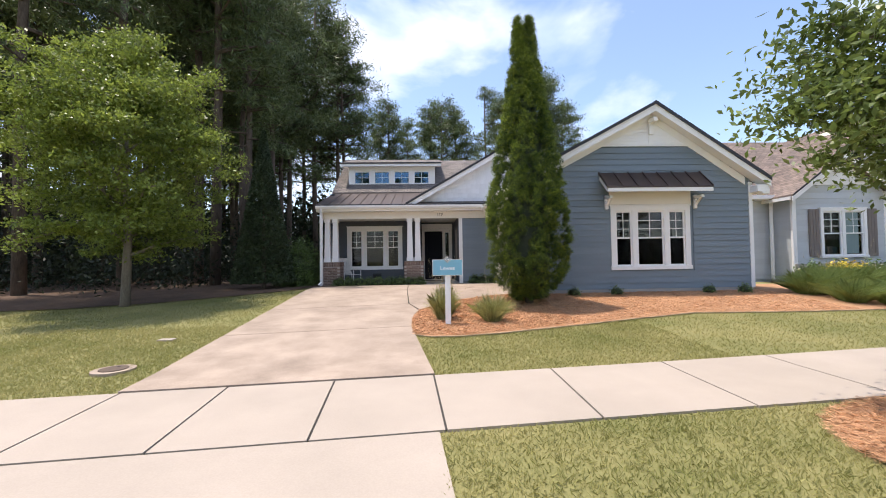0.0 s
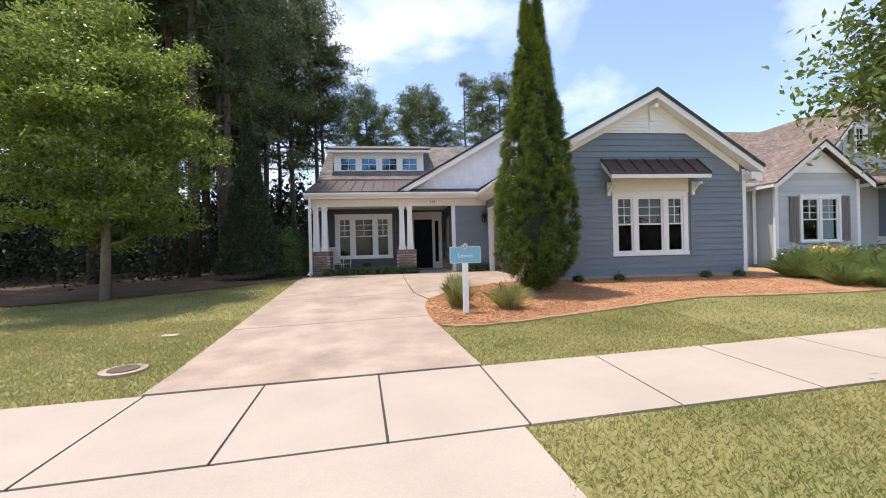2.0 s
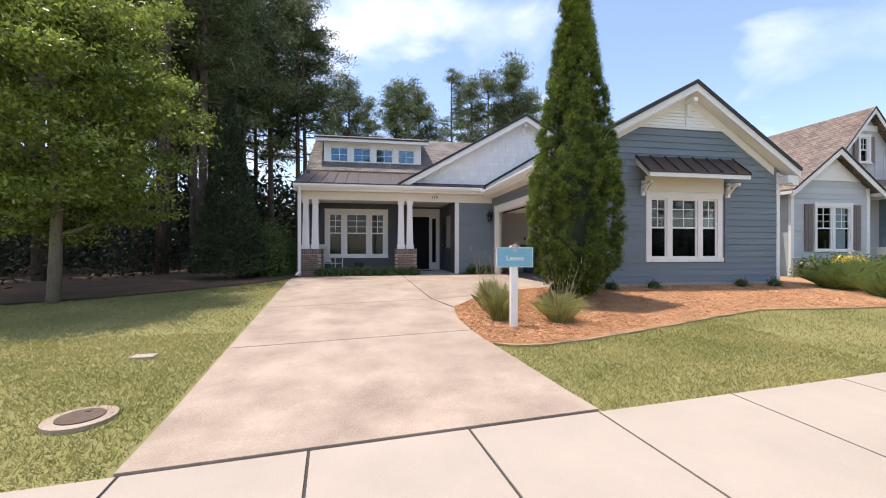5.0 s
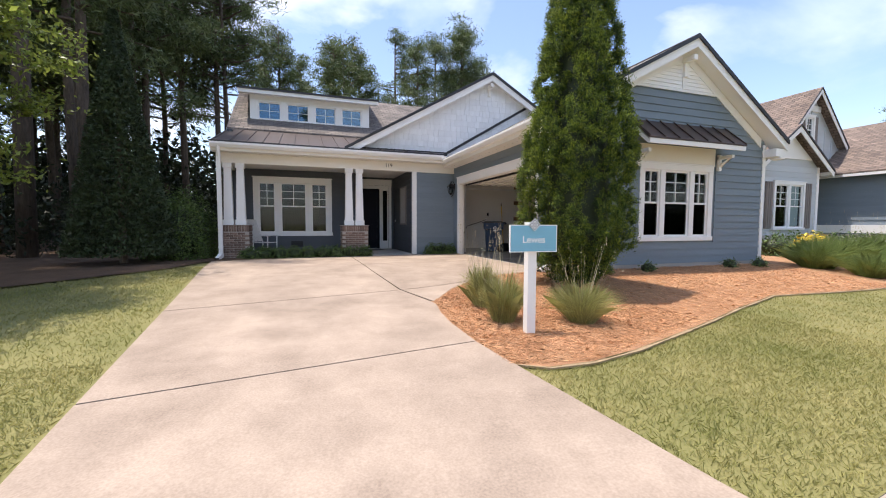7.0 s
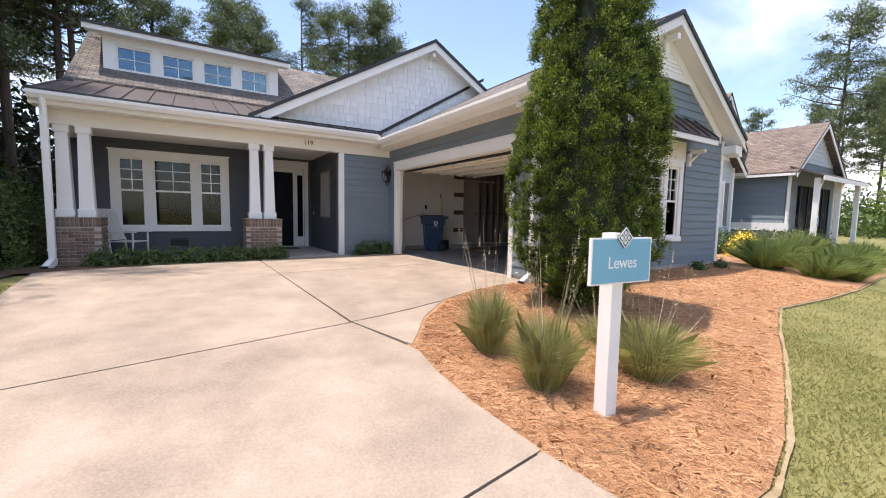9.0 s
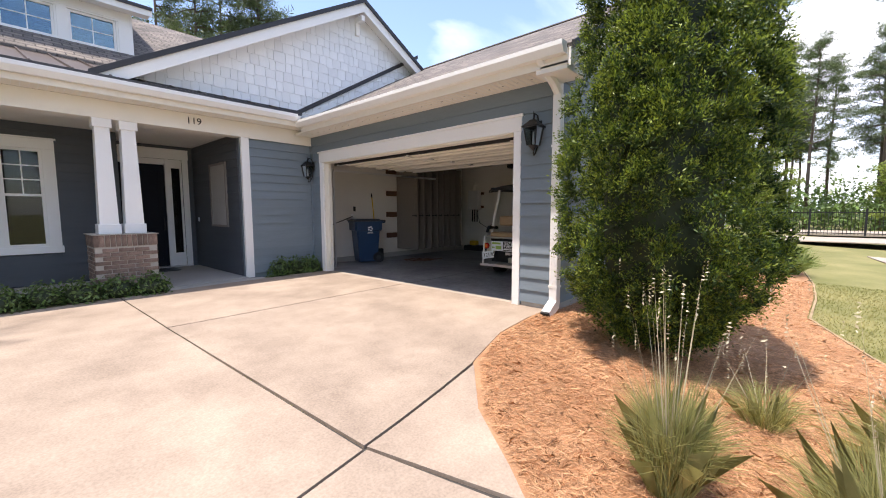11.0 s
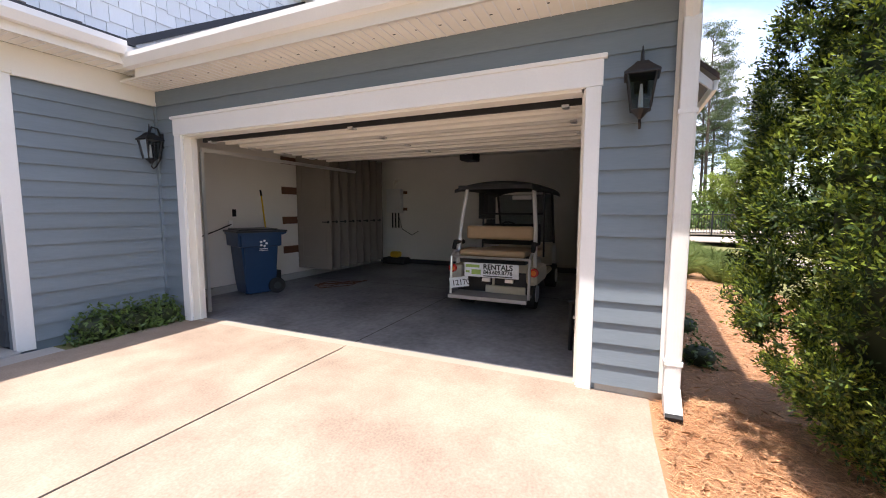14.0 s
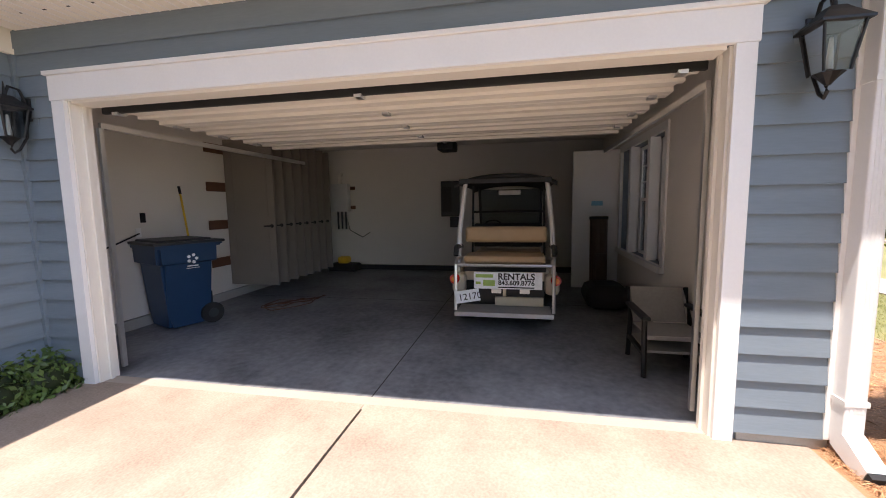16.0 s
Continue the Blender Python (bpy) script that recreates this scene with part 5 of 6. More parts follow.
def coach_lamp(x, y, z, rz):
    l = thing("wall_lantern", "black metal coach lantern on the siding", "wall lamp", (x, y, z), rz, group="garage lanterns")
    part("mount_block", box((-0.09, 0.0, -0.12), (0.09, 0.03, 0.14), 0.006), M_BLUE, l)
    part("back_plate", box((-0.045, -0.015, -0.09), (0.045, 0.0, 0.10), 0.006), M_BLACK, l)
    part("arm", tube([(0, 0, 0.03), (0, -0.05, 0.16), (0, -0.12, 0.17), (0, -0.15, 0.09)], 0.011), M_BLACK, l)
    part("finial", tube([(0, -0.15, 0.08), (0, -0.15, 0.12), (0, -0.15, 0.20)], 0.018, 8, None, 0.004), M_BLACK, l)
    bm = bmesh.new()
    rings = [(0.035, 0.09), (0.06, 0.06), (0.115, 0.005), (0.115, -0.008)]
    vs = [[bm.verts.new((sx * r, -0.15 + sy * r, h)) for sx, sy in ((-1, -1), (1, -1), (1, 1), (-1, 1))] for r, h in rings]
    for a, b in zip(vs, vs[1:]):
        for k in range(4):
            bm.faces.new((a[k], a[(k + 1) % 4], b[(k + 1) % 4], b[k]))
    bm.faces.new(vs[0])
    bm.faces.new(vs[-1][::-1])
    part("roof", bm, M_BLACK, l)
    for sx, sy in ((-1, -1), (1, -1), (1, 1), (-1, 1)):
        part("cage_bar", tube([(sx * 0.092, -0.15 + sy * 0.092, -0.008), (sx * 0.06, -0.15 + sy * 0.06, -0.24)], 0.008, 6), M_BLACK, l)
    bm = bmesh.new()
    vs = [[bm.verts.new((sx * r, -0.15 + sy * r, h)) for sx, sy in ((-1, -1), (1, -1), (1, 1), (-1, 1))] for r, h in ((0.086, -0.01), (0.056, -0.235))]
    for k in range(4):
        bm.faces.new((vs[0][k], vs[0][(k + 1) % 4], vs[1][(k + 1) % 4], vs[1][k]))
    g = part("glass", bm, M_GLASS, l)
    g.visible_shadow = False
    part("bulb", tube([(0, -0.15, -0.22), (0, -0.15, -0.12), (0, -0.15, -0.06)], 0.018, 8, None, 0.008), M_WHITE, l)
    part("base_cup", tube([(0, -0.15, -0.24), (0, -0.15, -0.265), (0, -0.15, -0.30)], 0.07, 10, None, 0.012), M_BLACK, l)
    part("scroll", tube([(0, 0, -0.06), (0, -0.03, -0.22), (0, -0.09, -0.33), (0, -0.13, -0.36), (0, -0.15, -0.33), (0, -0.14, -0.30)], 0.010), M_BLACK, l)


coach_lamp(GX - 0.024, 12.66, 2.86, -90)
coach_lamp(GX - 0.024, 18.33, 2.80, -90)


def downspout(x, y, z0, z1, kick, name="downspout", offset=(0, 0)):
    d = thing("downspout", "white ribbed metal downspout with a dark outlet", "downspout", (x, y, z0), group="downspouts")
    bm = box((-0.055, -0.055, 0.16), (0.055, 0.055, z1 - z0 - 0.25), 0.01)
    part("pipe", bm, M_WHITE, d)
    for k in range(4):
        part("rib", box((-0.058, -0.038 + 0.02 * k, 0.3), (-0.0551, -0.028 + 0.02 * k, z1 - z0 - 0.3)), M_WHITE, d)
    kx, ky = kick
    n = Vector((-ky, kx, 0)) * 0.055
    part("elbow", prism([Vector((-kx * 0.055, -ky * 0.055, 0.17)) + n, Vector((kx * 0.055, ky * 0.055, 0.17)) + n, Vector((kx * 0.24, ky * 0.24, 0.06)) + n, Vector((kx * 0.20, ky * 0.20, -0.03)) + n, Vector((-kx * 0.03, -ky * 0.03, 0.06)) + n], -2 * n), M_WHITE, d)
    part("outlet", prism([Vector((kx * 0.245, ky * 0.245, 0.058)) + n, Vector((kx * 0.275, ky * 0.275, 0.045)) + n, Vector((kx * 0.235, ky * 0.235, -0.045)) + n, Vector((kx * 0.205, ky * 0.205, -0.032)) + n], -2 * n), M_RUBBER, d)
    for h in (0.34, z1 - z0 - 0.9):
        part("strap", box((-0.062, -0.062, h), (0.062, 0.062, h + 0.03)), M_WHITE, d)
    a, b = (0, 0, z1 - z0 - 0.24), (offset[0], offset[1], z1 - z0 + 0.1)
    part("upper_elbow", tube([a, (offset[0] * 0.3, offset[1] * 0.3, z1 - z0 - 0.12), (offset[0] * 0.8, offset[1] * 0.8, z1 - z0), b], 0.058, 8), M_WHITE, d)


downspout(GX - 0.085, GY - 0.06, 0.43, 3.48, (-1.0, 0.0), offset=(-0.42, 0.05))
downspout(-2.80, 18.05, 0.42, 3.62, (-0.3, -0.95), offset=(0, -0.08))


def rocker(x, y, z, rz):
    c = thing("rocking_chair", "white slatted wooden rocking chair on the porch", "rocking chair", (x, y, z), rz)
    for s in (-0.26, 0.26):
        part("rocker_rail", tube([(s, -0.45, 0.06), (s, -0.1, 0.02), (s, 0.25, 0.025), (s, 0.55, 0.10)], 0.02, 6), M_ROCKER, c)
        part("leg", tube([(s, -0.25, 0.03), (s, -0.26, 0.62)], 0.02, 6), M_ROCKER, c)
        part("leg", tube([(s, 0.22, 0.03), (s, 0.26, 0.45), (s, 0.50, 1.12)], 0.02, 6), M_ROCKER, c)
        part("armrest", box((s - 0.045, -0.33, 0.62), (s + 0.045, 0.32, 0.645), 0.008), M_ROCKER, c)
    for k in range(6):
        part("seat_slat", box((-0.25, -0.28 + 0.09 * k, 0.40), (0.25, -0.205 + 0.09 * k, 0.42)), M_ROCKER, c)
    for k in range(6):
        xx = -0.2 + 0.08 * k
        part("back_slat", prism([(xx - 0.028, 0.25, 0.44), (xx + 0.028, 0.25, 0.44), (xx + 0.028, 0.50, 1.10), (xx - 0.028, 0.50, 1.10)], (0, 0.015, 0)), M_ROCKER, c)
    part("top_rail", box((-0.28, 0.48, 1.05), (0.28, 0.52, 1.16), 0.01), M_ROCKER, c)


rocker(-1.72, 19.2, 0.44, 62)
v = thing("foundation_vent", "small dark vent in the porch wall base", "vent", (-0.75, 20.275, 0.62))
part("grille", box((-0.2, -0.01, 0), (0.2, 0.01, 0.22)), M_BLACK, v)
part("rim", boxes(((-0.22, -0.015, -0.02), (0.22, 0.012, 0.0)), ((-0.22, -0.015, 0.22), (0.22, 0.012, 0.24))), M_DARK, v)


# ---- garage contents ----
def wheelie_bin(x, y, z, rz):
    b = thing("wheelie_bin", "navy blue plastic recycling cart with a dark lid", "trash bin", (x, y, z), rz)
    bm = bmesh.new()
    rings = [(0.24, 0.22, 0.03), (0.25, 0.235, 0.2), (0.30, 0.28, 0.80), (0.335, 0.325, 0.82), (0.34, 0.33, 1.0), (0.355, 0.345, 1.0), (0.355, 0.345, 1.04)]
    vs = [[bm.verts.new((sx * a, sy * c, h)) for sx, sy in ((-1, -1), (1, -1), (1, 1), (-1, 1))] for a, c, h in rings]
    for p, q in zip(vs, vs[1:]):
        for k in range(4):
            bm.faces.new((p[k], p[(k + 1) % 4], q[(k + 1) % 4], q[k]))
    bm.faces.new(vs[0][::-1])
    bm.faces.new(vs[-1])
    bmesh.ops.bevel(bm, geom=[e for e in bm.edges if abs(e.verts[0].co.z - e.verts[1].co.z) > 0.05], offset=0.04, segments=3, affect="EDGES")
    part("body", bm, M_BIN, b)
    bm = box((-0.38, -0.37, 1.041), (0.38, 0.40, 1.075), 0.012)
    add_box(bm, (-0.30, -0.30, 1.07), (0.30, 0.28, 1.10), 0.015)
    part("lid", bm, M_BINLID, b)
    part("handle", tube([(-0.22, 0.37, 1.0), (-0.22, 0.43, 1.02), (0.22, 0.43, 1.02), (0.22, 0.37, 1.0)], 0.016), M_BIN, b)
    for s in (-1, 1):
        w = part("wheel", disc((s * 0.27, 0.24, 0.13), (1, 0, 0), 0.13, 0.05), M_RUBBER, b)
        part("hub", disc((s * 0.298, 0.24, 0.13), (1, 0, 0), 0.06, 0.008, 12), M_BINLID, w)
    part("axle", tube([(-0.27, 0.24, 0.13), (0.27, 0.24, 0.13)], 0.012), M_CHROME, b)
    st = bmesh.new()
    for k in range(5):
        a = k * 2 * math.pi / 5
        disc((0.335, 0.03 + 0.045 * math.cos(a), 0.86 + 0.045 * math.sin(a)), (1, 0, 0), 0.02, 0.006, 8, st)
    part("emblem", st, M_INK, b)
    part("label_bars", boxes(((0.330, -0.03, 0.765), (0.336, 0.09, 0.778)), ((0.330, -0.04, 0.742), (0.336, 0.10, 0.748))), M_INK, b)
    return b


wheelie_bin(6.30, 18.74, FLOOR, -112).scale = (1.1, 1.1, 1.05)


def display_door(x, first=False):
    d = thing("display_door", "tall taupe panelled sample door hinged on the wall", "door", (x, 19.185, 0.66), 0, group="sample doors")
    part("leaf", box((-0.022, -0.90, 0), (0.022, 0, 2.44), 0.003), M_TAUPE, d)
    for z0, z1 in ((0.22, 0.95), (1.15, 2.25)):
        part("panel_moulding", boxes(((-0.03, -0.78, z0), (-0.0225, -0.75, z1)), ((-0.03, -0.15, z0), (-0.0225, -0.12, z1)), ((-0.03, -0.75, z0), (-0.0225, -0.15, z0 + 0.03)), ((-0.03, -0.75, z1 - 0.03), (-0.0225, -0.15, z1))), M_TAUPE, d)
    h = part("lever", tube([(-0.02, -0.84, 1.0), (-0.07, -0.84, 1.0), (-0.075, -0.73, 1.0)], 0.012), M_BLACK, d)
    part("rose", disc((-0.025, -0.84, 1.0), (1, 0, 0), 0.03, 0.01, 12), M_BLACK, h)
    return d


dd = display_door(7.85)
for k in range(1, 8):
    copy_thing(dd, pose(7.85 + 0.28 * k, 19.185, 0.66, 0, 0, ((k * 37 % 7) - 3) * 0.4))


def golf_cart(x, y, z):
    c = thing("golf_cart", "ivory six-seat golf cart with tan rear seat and rental sign", "golf cart", (x, y, z))
    W = 0.58
    part("body", boxes(((0.35, -W + 0.04, 0.32), (2.7, W - 0.04, 0.42)), ((0.25, -W + 0.03, 0.42), (1.05, W - 0.03, 0.72)), ((2.2, -W + 0.05, 0.42), (2.75, W - 0.05, 0.85)), bevel=0.05), M_CART, c)
    for s in (-1, 1):
        part("fender", boxes(((0.10, s * W - 0.09, 0.40), (0.85, s * W + 0.09, 0.66)), bevel=0.06), M_CART, c)
        for wx in (0.45, 2.35):
            w = part("wheel", disc((wx, s * 0.50, 0.23), (0, 1, 0), 0.23, 0.18), M_RUBBER, c)
            part("rim", disc((wx, s * 0.595, 0.23), (0, 1, 0), 0.13, 0.02, 16), M_CHROME, w)
        lens = part("tail_light", disc((0.07, s * 0.62, 0.60), (1, 0, 0), 0.062, 0.05, 16), M_RED, c)
        part("indicator", disc((0.04, s * 0.62, 0.60), (1, 0, 0), 0.038, 0.02, 16), M_AMBER, lens)
        part("roof_post", tube([(0.22, s * 0.60, 0.65), (0.30, s * 0.585, 1.2), (0.42, s * 0.52, 1.82)], 0.030, 8), M_SILVER, c)
        part("front_post", tube([(2.45, s * 0.52, 0.85), (2.1, s * 0.52, 1.80)], 0.022, 8), M_BLACK, c)
        part("mid_post", tube([(1.25, s * 0.54, 0.7), (1.25, s * 0.52, 1.80)], 0.016, 8), M_BLACK, c)
        part("rear_rail", tube([(0.25, s * 0.56, 0.85), (0.05, s * 0.585, 0.86), (-0.06, s * 0.585, 0.80), (-0.10, s * 0.585, 0.24)], 0.020, 8), M_CHROME, c)
        part("arm_pad", tube([(0.42, s * 0.585, 0.98), (0.12, s * 0.60, 1.0), (0.06, s * 0.60, 0.90)], 0.034, 8), M_RUBBER, c)
    # flip rear seat
    part("rear_seat", box((0.02, -0.50, 0.80), (0.46, 0.50, 0.90), 0.04), M_VINYL, c, "tan vinyl bench cushion")
    part("rear_backrest", box((0.40, -0.53, 1.03), (0.50, 0.53, 1.24), 0.04), M_VINYL, c, "tan vinyl backrest")
    part("seat_rail", tube([(-0.02, -0.57, 0.79), (-0.02, 0.57, 0.79)], 0.020), M_CHROME, c)
    part("seat_frame", boxes(((0.06, -0.50, 0.70), (0.44, 0.50, 0.79)), bevel=0.01), M_BLACK, c)
    part("foot_deck", box((-0.20, -0.56, 0.215), (0.22, 0.56, 0.245)), M_WEAVE, c)
    part("deck_edge", box((-0.225, -0.58, 0.20), (-0.201, 0.58, 0.25), 0.004), M_CHROME, c)
    part("rear_panel", box((0.20, -0.50, 0.25), (0.24, 0.50, 0.56), 0.01), M_BLACK, c)
    part("kick_panel", boxes(((0.15, -0.48, 0.25), (0.195, 0.12, 0.36)), ((0.16, -0.02, 0.36), (0.19, 0.02, 0.5)), bevel=0.006), M_CART, c)
    for s in (-0.25, 0.1):
        part("bracket", box((0.10, s - 0.06, 0.42), (0.16, s + 0.06, 0.47)), M_CHROME, c)
    sg = part("rental_sign", box((-0.135, -0.45, 0.525), (-0.125, 0.35, 0.725)), M_INK, c, "white rental sign with black lettering")
    R = pose(-0.1365, 0, 0, 90, 0, -90)
    text("lettering", "RENTALS", 0.105, M_INKB, sg, pose(-0.137, -0.15, 0.672, 90, 0, -90), 0.001, 0.003)
    text("lettering", "843.609.8776", 0.078, M_INKB, sg, pose(-0.137, -0.15, 0.598, 90, 0, -90), 0.001, 0.002)
    part("printed_bar", box((-0.1375, -0.36, 0.538), (-0.1355, 0.06, 0.552)), M_INKB, sg)
    part("printed_logo", boxes(((-0.1375, 0.12, 0.66), (-0.1355, 0.33, 0.70)), ((-0.1375, 0.10, 0.56), (-0.1355, 0.24, 0.63)), ((-0.1375, 0.27, 0.58), (-0.1355, 0.33, 0.61))), M_LIME, sg)
    pl = part("licence_plate", box((-0.150, -0.15, -0.075), (-0.144, 0.15, 0.075), 0.002), M_INK, c, "white licence plate, tilted")
    pl.matrix_basis = pose(0, 0.43, 0.43, -10, 0, 0)
    text("lettering", "12170", 0.115, M_INKB, pl, pose(-0.1525, -0.03, -0.01, 90, 0, -90), 0.001)
    # front seats, wheel, canopy
    part("front_seat", box((1.2, -0.5, 0.70), (1.65, 0.5, 0.82), 0.04), M_VINYL, c)
    part("front_backrest", box((1.1, -0.5, 0.90), (1.2, 0.5, 1.25), 0.03), M_RUBBER, c)
    part("steering_column", tube([(2.3, 0.28, 0.85), (1.95, 0.28, 1.10)], 0.02), M_BLACK, c)
    ring = bmesh.new()
    tube([(1.95 + 0.09 * math.sin(a), 0.28 + 0.17 * math.cos(a), 1.12 + 0.14 * math.sin(a)) for a in (k * math.pi / 10 for k in range(21))], 0.014, 6, ring)
    part("steering_wheel", ring, M_RUBBER, c)
    part("cross_bar", tube([(1.15, -0.53, 1.42), (1.15, 0.53, 1.42)], 0.016), M_BLACK, c)
    bm = bmesh.new()
    n = 12
    rows = []
    for i in range(9):
        u = i / 8
        rows.append([])
        for j in range(n + 1):
            w = -1 + 2 * j / n
            drop = 0.10 * abs(w) ** 2.6 + 0.05 * abs(2 * u - 1) ** 4
            rows[-1].append(bm.verts.new((0.15 + 2.15 * u, w * 0.63, 1.94 - drop)))
    for a, b in zip(rows, rows[1:]):
        for j in range(n):
            bm.faces.new((a[j], a[j + 1], b[j + 1], b[j]))
    got = bmesh.ops.extrude_face_region(bm, geom=bm.faces[:])
    for q in got["geom"]:
        if isinstance(q, bmesh.types.BMVert):
            q.co.z -= 0.05
    bmesh.ops.recalc_face_normals(bm, faces=bm.faces)
    part("canopy", bm, M_RUBBER, c, "black moulded canopy", True)
    part("rear_lip", box((0.12, -0.56, 1.79), (0.18, 0.56, 1.85), 0.01), M_BLACK, c)
    part("mirror", box((1.9, -0.18, 1.68), (1.93, 0.18, 1.76), 0.01), M_CHROME, c)
    w = part("windscreen", prism([(2.44, -0.50, 0.86), (2.44, 0.50, 0.86), (2.12, 0.50, 1.78), (2.12, -0.50, 1.78)], (0.006, 0, 0)), M_GLASS, c)
    w.visible_shadow = False


golf_cart(6.72, 14.47, FLOOR)


def patio_chair(x, y, z, rz):
    c = thing("patio_chair", "dark framed patio chair with a grey woven sling", "chair", (x, y, z), rz)
    for s in (-0.29, 0.29):
        part("leg", tube([(s, -0.30, 0), (s, -0.26, 0.62)], 0.026, 8), M_BLACK, c)
        part("leg", tube([(s, 0.30, 0), (s, 0.24, 0.45), (s, 0.40, 0.80)], 0.026, 8), M_BLACK, c)
        part("armrest", box((s - 0.04, -0.33, 0.60), (s + 0.04, 0.32, 0.64), 0.014), M_BLACK, c)
        part("side_rail", box((s - 0.02, -0.28, 0.22), (s + 0.02, 0.28, 0.26)), M_BLACK, c)
    part("seat_sling", prism([(-0.26, -0.28, 0.44), (0.26, -0.28, 0.44), (0.26, 0.24, 0.42), (-0.26, 0.24, 0.42)], (0, 0, -0.02)), M_WEAVE, c)
    part("back_sling", prism([(-0.26, 0.24, 0.43), (0.26, 0.24, 0.43), (0.26, 0.42, 0.80), (-0.26, 0.42, 0.80)], (0, 0.02, 0)), M_WEAVE, c)
    part("front_rail", box((-0.27, -0.31, 0.40), (0.27, -0.28, 0.44), 0.006), M_CHROME, c)
    part("lower_shelf", box((-0.27, -0.27, 0.25), (0.27, 0.27, 0.275)), M_WEAVE, c)
    return c


patio_chair(5.78, 12.93, FLOOR, -90).scale = (0.92, 0.92, 0.85)


def garage_small():
    h = thing("water_heater", "white tankless water heater with pipes on the wall", "water heater", (10.995, 18.57, 1.84))
    part("case", box((-0.2, -0.22, 0), (0, 0.22, 0.66), 0.02), M_SILVER, h)
    part("flue", tube([(-0.1, 0, 0.66), (-0.1, 0, 0.84), (0.0, 0, 0.9)], 0.05, 10), M_CREAM, h)
    for k in (-0.12, -0.02, 0.08):
        part("pipe", tube([(-0.1, k, 0), (-0.1, k, -0.42)], 0.022), M_BLACK, h)
    for z in (0.06, 0.52):
        part("mount_board", box((-0.015, -0.34, z), (-0.001, 0.24, z + 0.08)), M_REDBROWN, h)
    part("power_cord", tube([(-0.1, -0.1, 0), (-0.06, -0.2, -0.45), (-0.03, -0.5, -0.62), (-0.02, -0.7, -0.5)], 0.01, 6), M_BLACK, h)
    p = thing("electrical_panel", "grey electrical panel boxes on the rear wall", "electrical panel", (10.995, 15.9, 1.45))
    part("main_box", box((-0.1, -0.22, 0.25), (0, 0.2, 1.05), 0.01), M_BINLID, p)
    part("small_box", box((-0.08, -0.22, 0.0), (0, 0.0, 0.24), 0.01), M_BINLID, p)
    part("cover", box((-0.112, -0.05, 0.35), (-0.1, 0.17, 0.92), 0.004), M_BLACK, p)
    d = thing("leaning_door", "plain white door slab leaning in the corner", "door", (9.40, 13.0, FLOOR), -4)
    part("slab", box((-0.02, -0.40, 0), (0.02, 0.38, 2.44), 0.004), M_WHITE, d)
    part("sticker", box((-0.024, -0.13, 1.48), (-0.0205, 0.06, 1.56)), M_SIGNBLUE, d)
    b = thing("golf_bag", "dark brown leather golf bag by the wall", "golf bag", (8.9, 13.0, FLOOR))
    part("tube", tube([(0, 0, 0), (0.03, 0, 0.5), (0.08, 0, 1.25)], 0.14, 14), M_DKBROWN, b)
    part("pocket", box((-0.19, -0.1, 0.2), (-0.1, 0.1, 0.7), 0.03), M_DKBROWN, b)
    part("rim", tube([(0.08, 0, 1.25), (0.083, 0, 1.30)], 0.15, 14), M_RUBBER, b)
    g = thing("storage_bags", "dark duffel bags piled on the garage floor", "bag", (8.2, 13.05, FLOOR))
    part("bag", box((-0.5, -0.3, 0), (0.25, 0.3, 0.34), 0.14), M_RUBBER, g)
    f = thing("floor_blower", "yellow and black floor blower on the garage floor", "blower", (10.75, 18.45, FLOOR))
    part("base", box((-0.2, -0.35, 0), (0.2, 0.35, 0.18), 0.05), M_RUBBER, f)
    part("motor", box((-0.12, -0.12, 0.18), (0.12, 0.15, 0.34), 0.05), M_YELLOW, f)
    r = thing("broom", "yellow-handled broom leaning behind the bin", "broom", (6.85, 18.95, FLOOR))
    part("handle", tube([(0, 0, 0.3), (-0.03, 0.15, 1.75)], 0.014), M_YELLOW, r)
    part("grip", tube([(-0.03, 0.15, 1.75), (-0.033, 0.165, 1.86)], 0.018), M_BLACK, r)
    part("head", box((-0.2, -0.06, 0.0), (0.2, 0.06, 0.3), 0.02), M_RUBBER, r)
    s = thing("wall_switch", "black garage door button on the wall", "switch", (6.28, 19.195, 1.79))
    part("plate", box((-0.035, -0.02, 0), (0.035, 0.0, 0.13), 0.005), M_BLACK, s)
    s2 = thing("outlet", "white outlet with a hanging cord", "outlet", (6.2, 19.195, 1.6))
    part("plate", box((-0.04, -0.012, 0), (0.04, 0.0, 0.12), 0.004), M_WHITE, s2)
    part("cord", tube([(0, -0.02, 0.05), (-0.3, -0.03, -0.05), (-0.8, -0.04, -0.2), (-1.0, -0.05, -0.6), (-1.05, -0.1, -1.16)], 0.01, 6), M_BLACK, s2)
    c = thing("extension_cord", "loose dark red extension cord on the floor", "cord", (7.4, 17.9, FLOOR))
    rng = np.random.default_rng(2)
    pts = []
    for k in range(40):
        a = k * 0.55
        pts.append((0.38 * math.cos(a) + rng.normal() * 0.06 + 0.008 * k, 0.30 * math.sin(a * 0.9) + rng.normal() * 0.05, 0.010))
    part("cable", tube(pts, 0.008, 6), M_REDBROWN, c)


garage_small()


